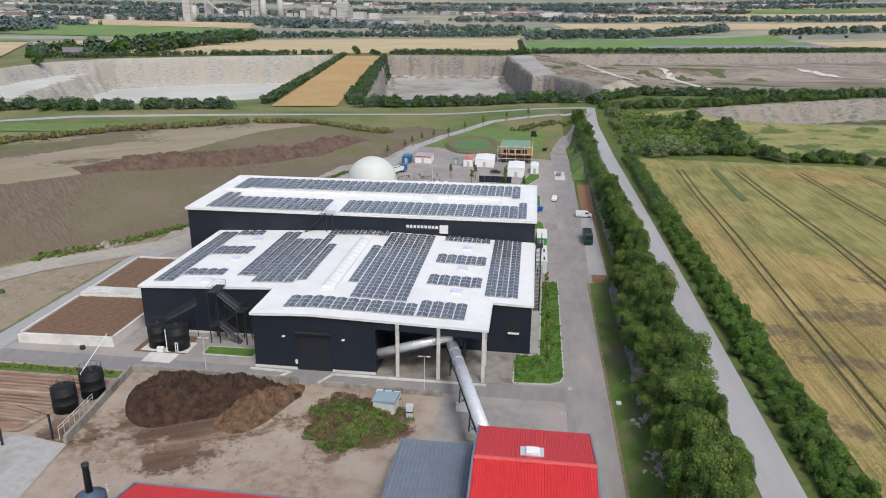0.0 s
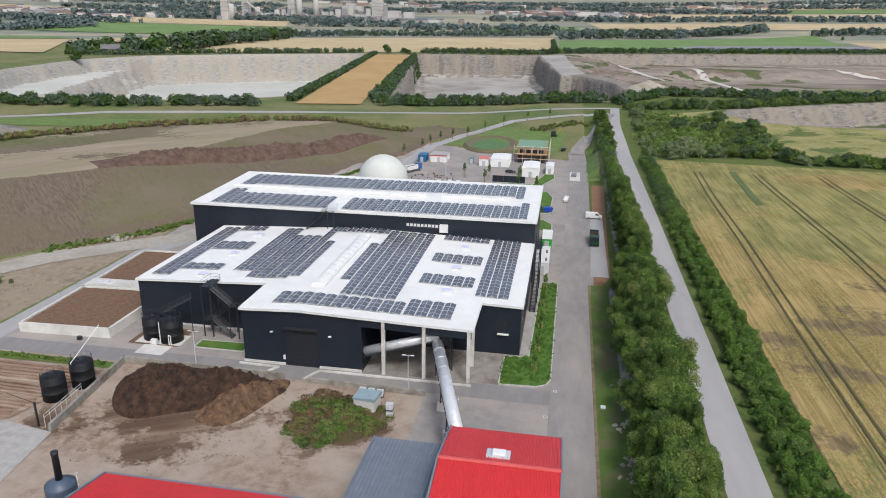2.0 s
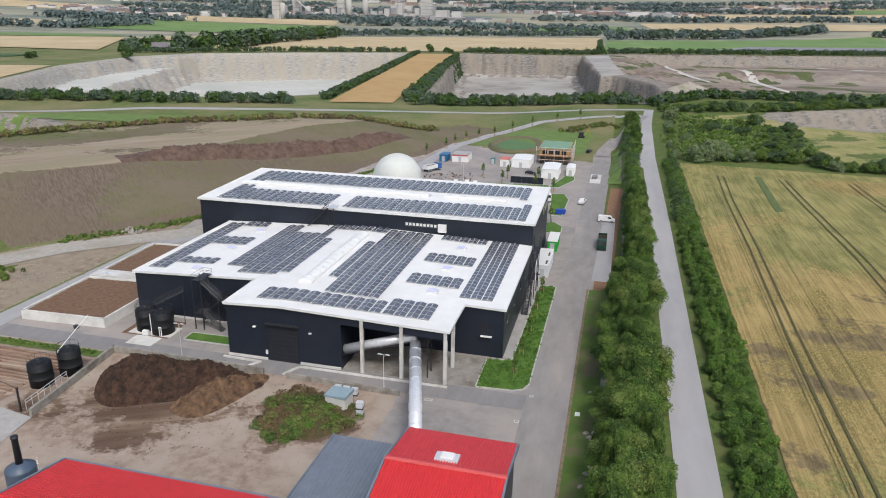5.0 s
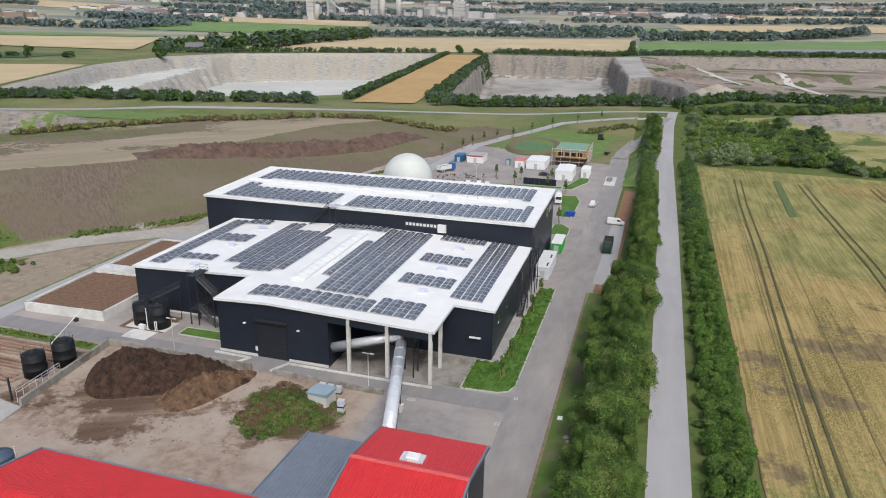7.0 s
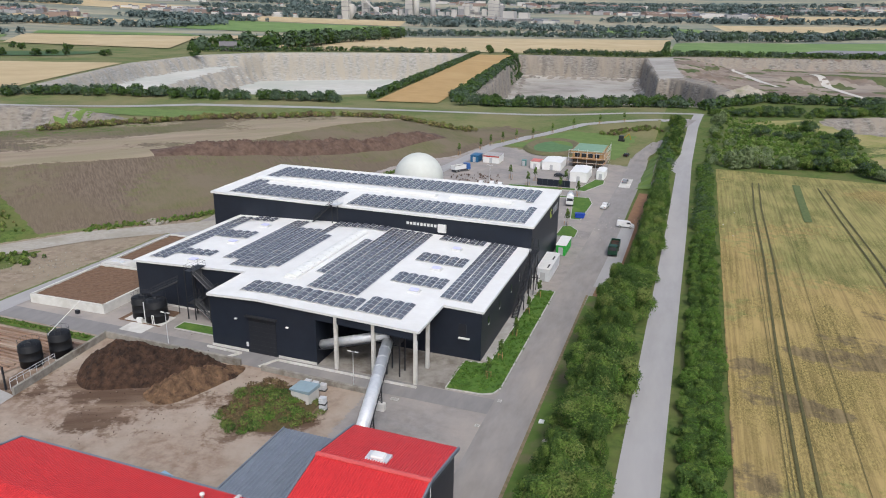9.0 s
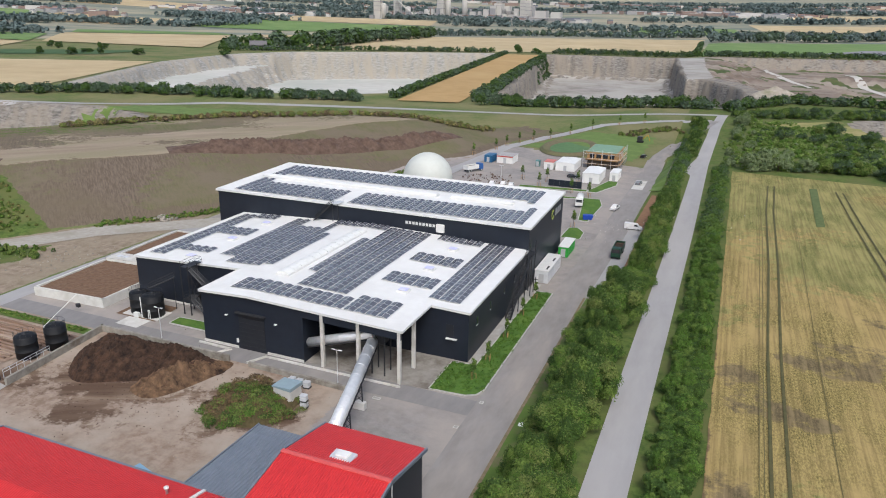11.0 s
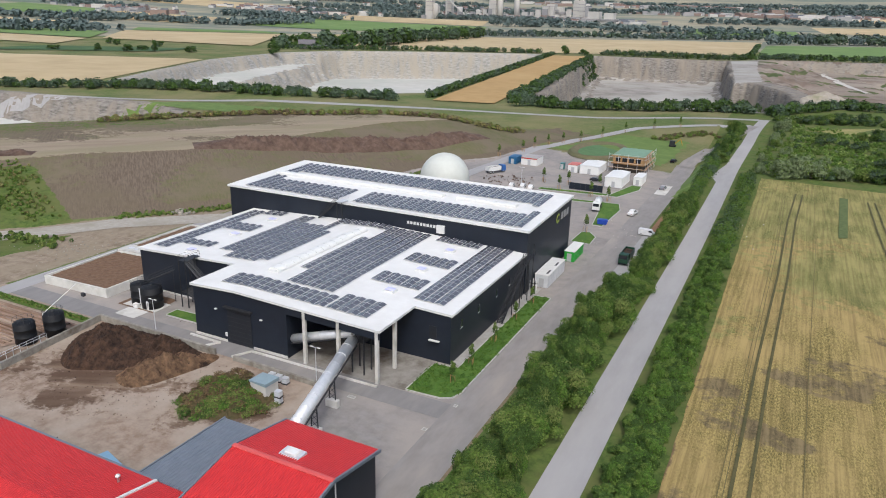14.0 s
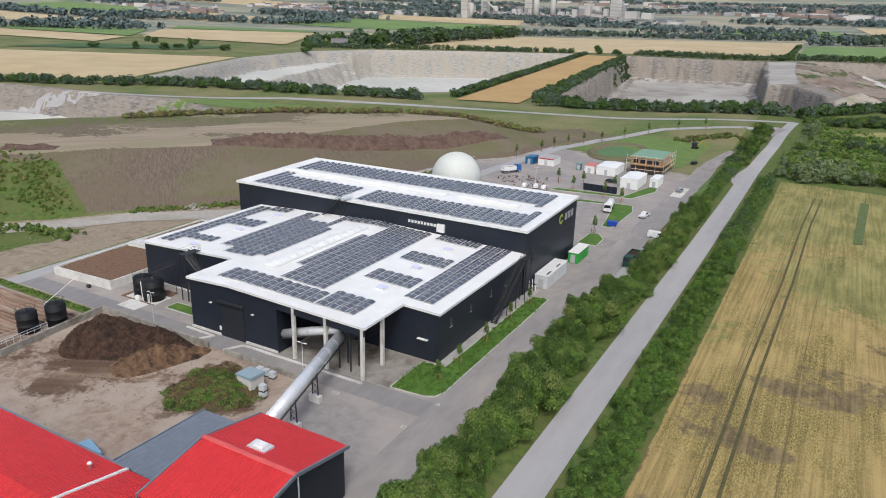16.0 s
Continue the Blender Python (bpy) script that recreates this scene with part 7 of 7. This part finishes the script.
# ---- distance ----
def works():
    pale = mat("works_concrete", (0.52, 0.50, 0.47), (0.44, 0.43, 0.41), 0.02, 0.9)
    rr = random.Random(31)

    def tower(x, y, w, h, rounds=False):
        z = float(ground_z(x, y))
        ob = thing("works_tower", "tall pale concrete tower of a distant cement works", "tower", "cement works", at=(x, y, z))
        if rounds:
            part("shaft", lathe(bmesh.new(), [(w / 2, -5), (w / 2, h), (w / 2.4, h + 2), (0.2, h + 4)], 20), pale, ob)
        else:
            part("shaft", boxed(-w / 2, w / 2, -w / 2, w / 2, -5, h), pale, ob)
            part("head", boxed(-w * 0.35, w * 0.35, -w * 0.35, w * 0.35, h, h + w * 0.4), pale, ob)
            for k in range(3):
                part("platform", boxed(-w * 0.55, w * 0.55, -w * 0.55, w * 0.55, h * (0.4 + 0.2 * k), h * (0.4 + 0.2 * k) + 1.6), mat("works_grey", (0.33, 0.33, 0.34)), ob)

    for x, y, w, h, c in ((-1183, 2403, 26, 72, 0), (-1165, 2410, 20, 50, 1), (-1150, 2496, 24, 84, 0), (-1110, 2500, 20, 38, 1), (-1009, 2578, 26, 84, 0), (-985, 2585, 22, 70, 1), (-940, 2640, 20, 66, 1), (-1045, 2520, 18, 30, 1), (-845, 2773, 46, 32, 0), (-820, 2800, 40, 24, 0), (-770, 2850, 22, 62, 0), (-748, 2850, 22, 60, 0), (-640, 2640, 60, 12, 0), (-580, 2620, 50, 14, 0)):
        tower(x, y, w, h, bool(c))
    for k in range(34):
        x, y = -1190 + 14.5 * k + rr.uniform(-10, 10), 2410 + 12.4 * k + rr.uniform(-30, 30)
        w, dd, h = rr.uniform(8, 26), rr.uniform(8, 18), rr.choice((8, 12, 16, 24, 34, 44))
        ob = thing("works_building", "pale industrial block of a distant cement works", "industrial building", "cement works", at=(x, y, float(ground_z(x, y))))
        part("body", boxed(-w / 2, w / 2, -dd / 2, dd / 2, -5, h), pale if k % 3 else mat("works_grey", (0.33, 0.33, 0.34)), ob)
        part("roof", boxed(-w / 2 - 0.5, w / 2 + 0.5, -dd / 2 - 0.5, dd / 2 + 0.5, h, h + 1.2), mat("works_grey", (0.33, 0.33, 0.34)), ob)
    ob = thing("conveyor_bridge", "long sloping conveyor of the distant cement works", "conveyor", at=(-1120, 2470, float(ground_z(-1120, 2470))))
    part("bridge", rodded((-30, 0, 70), (50, 20, 4), 3.0, 6), pale, ob)
    part("mast", rodded((-30, 0, 0), (-30, 0, 70), 2, 6), pale, ob)


works()


def far_town():
    """Small gabled houses and sheds of the distant town."""
    rr = random.Random(77)
    walls = [mat("town_white", (0.6, 0.58, 0.55)), mat("town_grey", (0.36, 0.36, 0.36)), mat("town_brick", (0.28, 0.21, 0.18))]
    roofs = [mat("town_tile", (0.20, 0.13, 0.11)), mat("town_slate", (0.13, 0.14, 0.16)), mat("town_flat", (0.5, 0.5, 0.5))]
    verts, faces, idx = [], [], []
    zones = [(-1000, 2650, 260, 60, 70), (-640, 2620, 180, 40, 46), (-250, 3250, 420, 90, 130), (60, 3200, 220, 60, 70), (-1700, 2350, 420, 120, 110), (-2100, 1850, 260, 100, 60), (-1250, 3000, 380, 90, 90), (380, 3560, 420, 80, 70), (-600, 3650, 700, 120, 130), (-2500, 2900, 500, 120, 60), (900, 3850, 500, 100, 50), (-1500, 2050, 120, 40, 14)]
    for cx, cy, sx, sy, n in zones:
        for _ in range(n):
            x, y = cx + rr.gauss(0, sx / 2), cy + rr.gauss(0, sy / 2)
            z = float(ground_z(x, y))
            a, b, h, g = rr.uniform(6, 16), rr.uniform(5, 9), rr.uniform(5, 11), rr.uniform(2.5, 5)
            if rr.random() < 0.12:
                a, b, h, g = rr.uniform(20, 45), rr.uniform(12, 20), rr.uniform(7, 16), 0.5
            w, t = rr.randrange(3), rr.randrange(3) if g < 1 else rr.randrange(2)
            c, s = math.cos(rr.uniform(-0.6, 0.6)), 0
            s = math.sin(math.acos(max(-1, min(1, c))))
            k = len(verts)
            for px, py, pz in ((-a, -b, -3), (a, -b, -3), (a, b, -3), (-a, b, -3), (-a, -b, h), (a, -b, h), (a, b, h), (-a, b, h), (-a, 0, h + g), (a, 0, h + g)):
                verts.append((x + px * c - py * s, y + px * s + py * c, z + pz))
            for f, m in (((0, 1, 5, 4), w), ((2, 3, 7, 6), w), ((1, 2, 6, 9, 5), w), ((3, 0, 4, 8, 7), w), ((4, 5, 9, 8), 3 + t), ((6, 7, 8, 9), 3 + t)):
                faces.append([k + i for i in f])
                idx.append(m)
    sheet("far_town", verts, faces, walls + roofs, idx, label="distant town of small gabled houses among trees", kind="stuff")


far_town()
house = thing("farmhouse", "old grey farmhouse with outbuilding before tall trees", "house", at=(-592, 880, float(ground_z(-592, 880))), turn=35)
part("wall", boxed(-14, 8, -5, 5, -1, 7), mat("old_render", (0.33, 0.32, 0.32)), house)
part("roof", slab(bmesh.new(), [(-15, -6), (9, -6), (9, 0), (9, 6), (-15, 6), (-15, 0)], lambda x, y: 7, lambda x, y: 7.3 + 6 * (1 - abs(y) / 6)), mat("old_slate", (0.17, 0.16, 0.17)), house)
part("outbuilding", boxed(8, 26, -4, 4, -1, 6), mat("old_render", (0.33, 0.32, 0.32)), house)
for x in (-10, -5, 0, 5):
    part("window", boxed(x, x + 1.6, -5.1, -4.98, 2, 4.2), glass_dark, house)
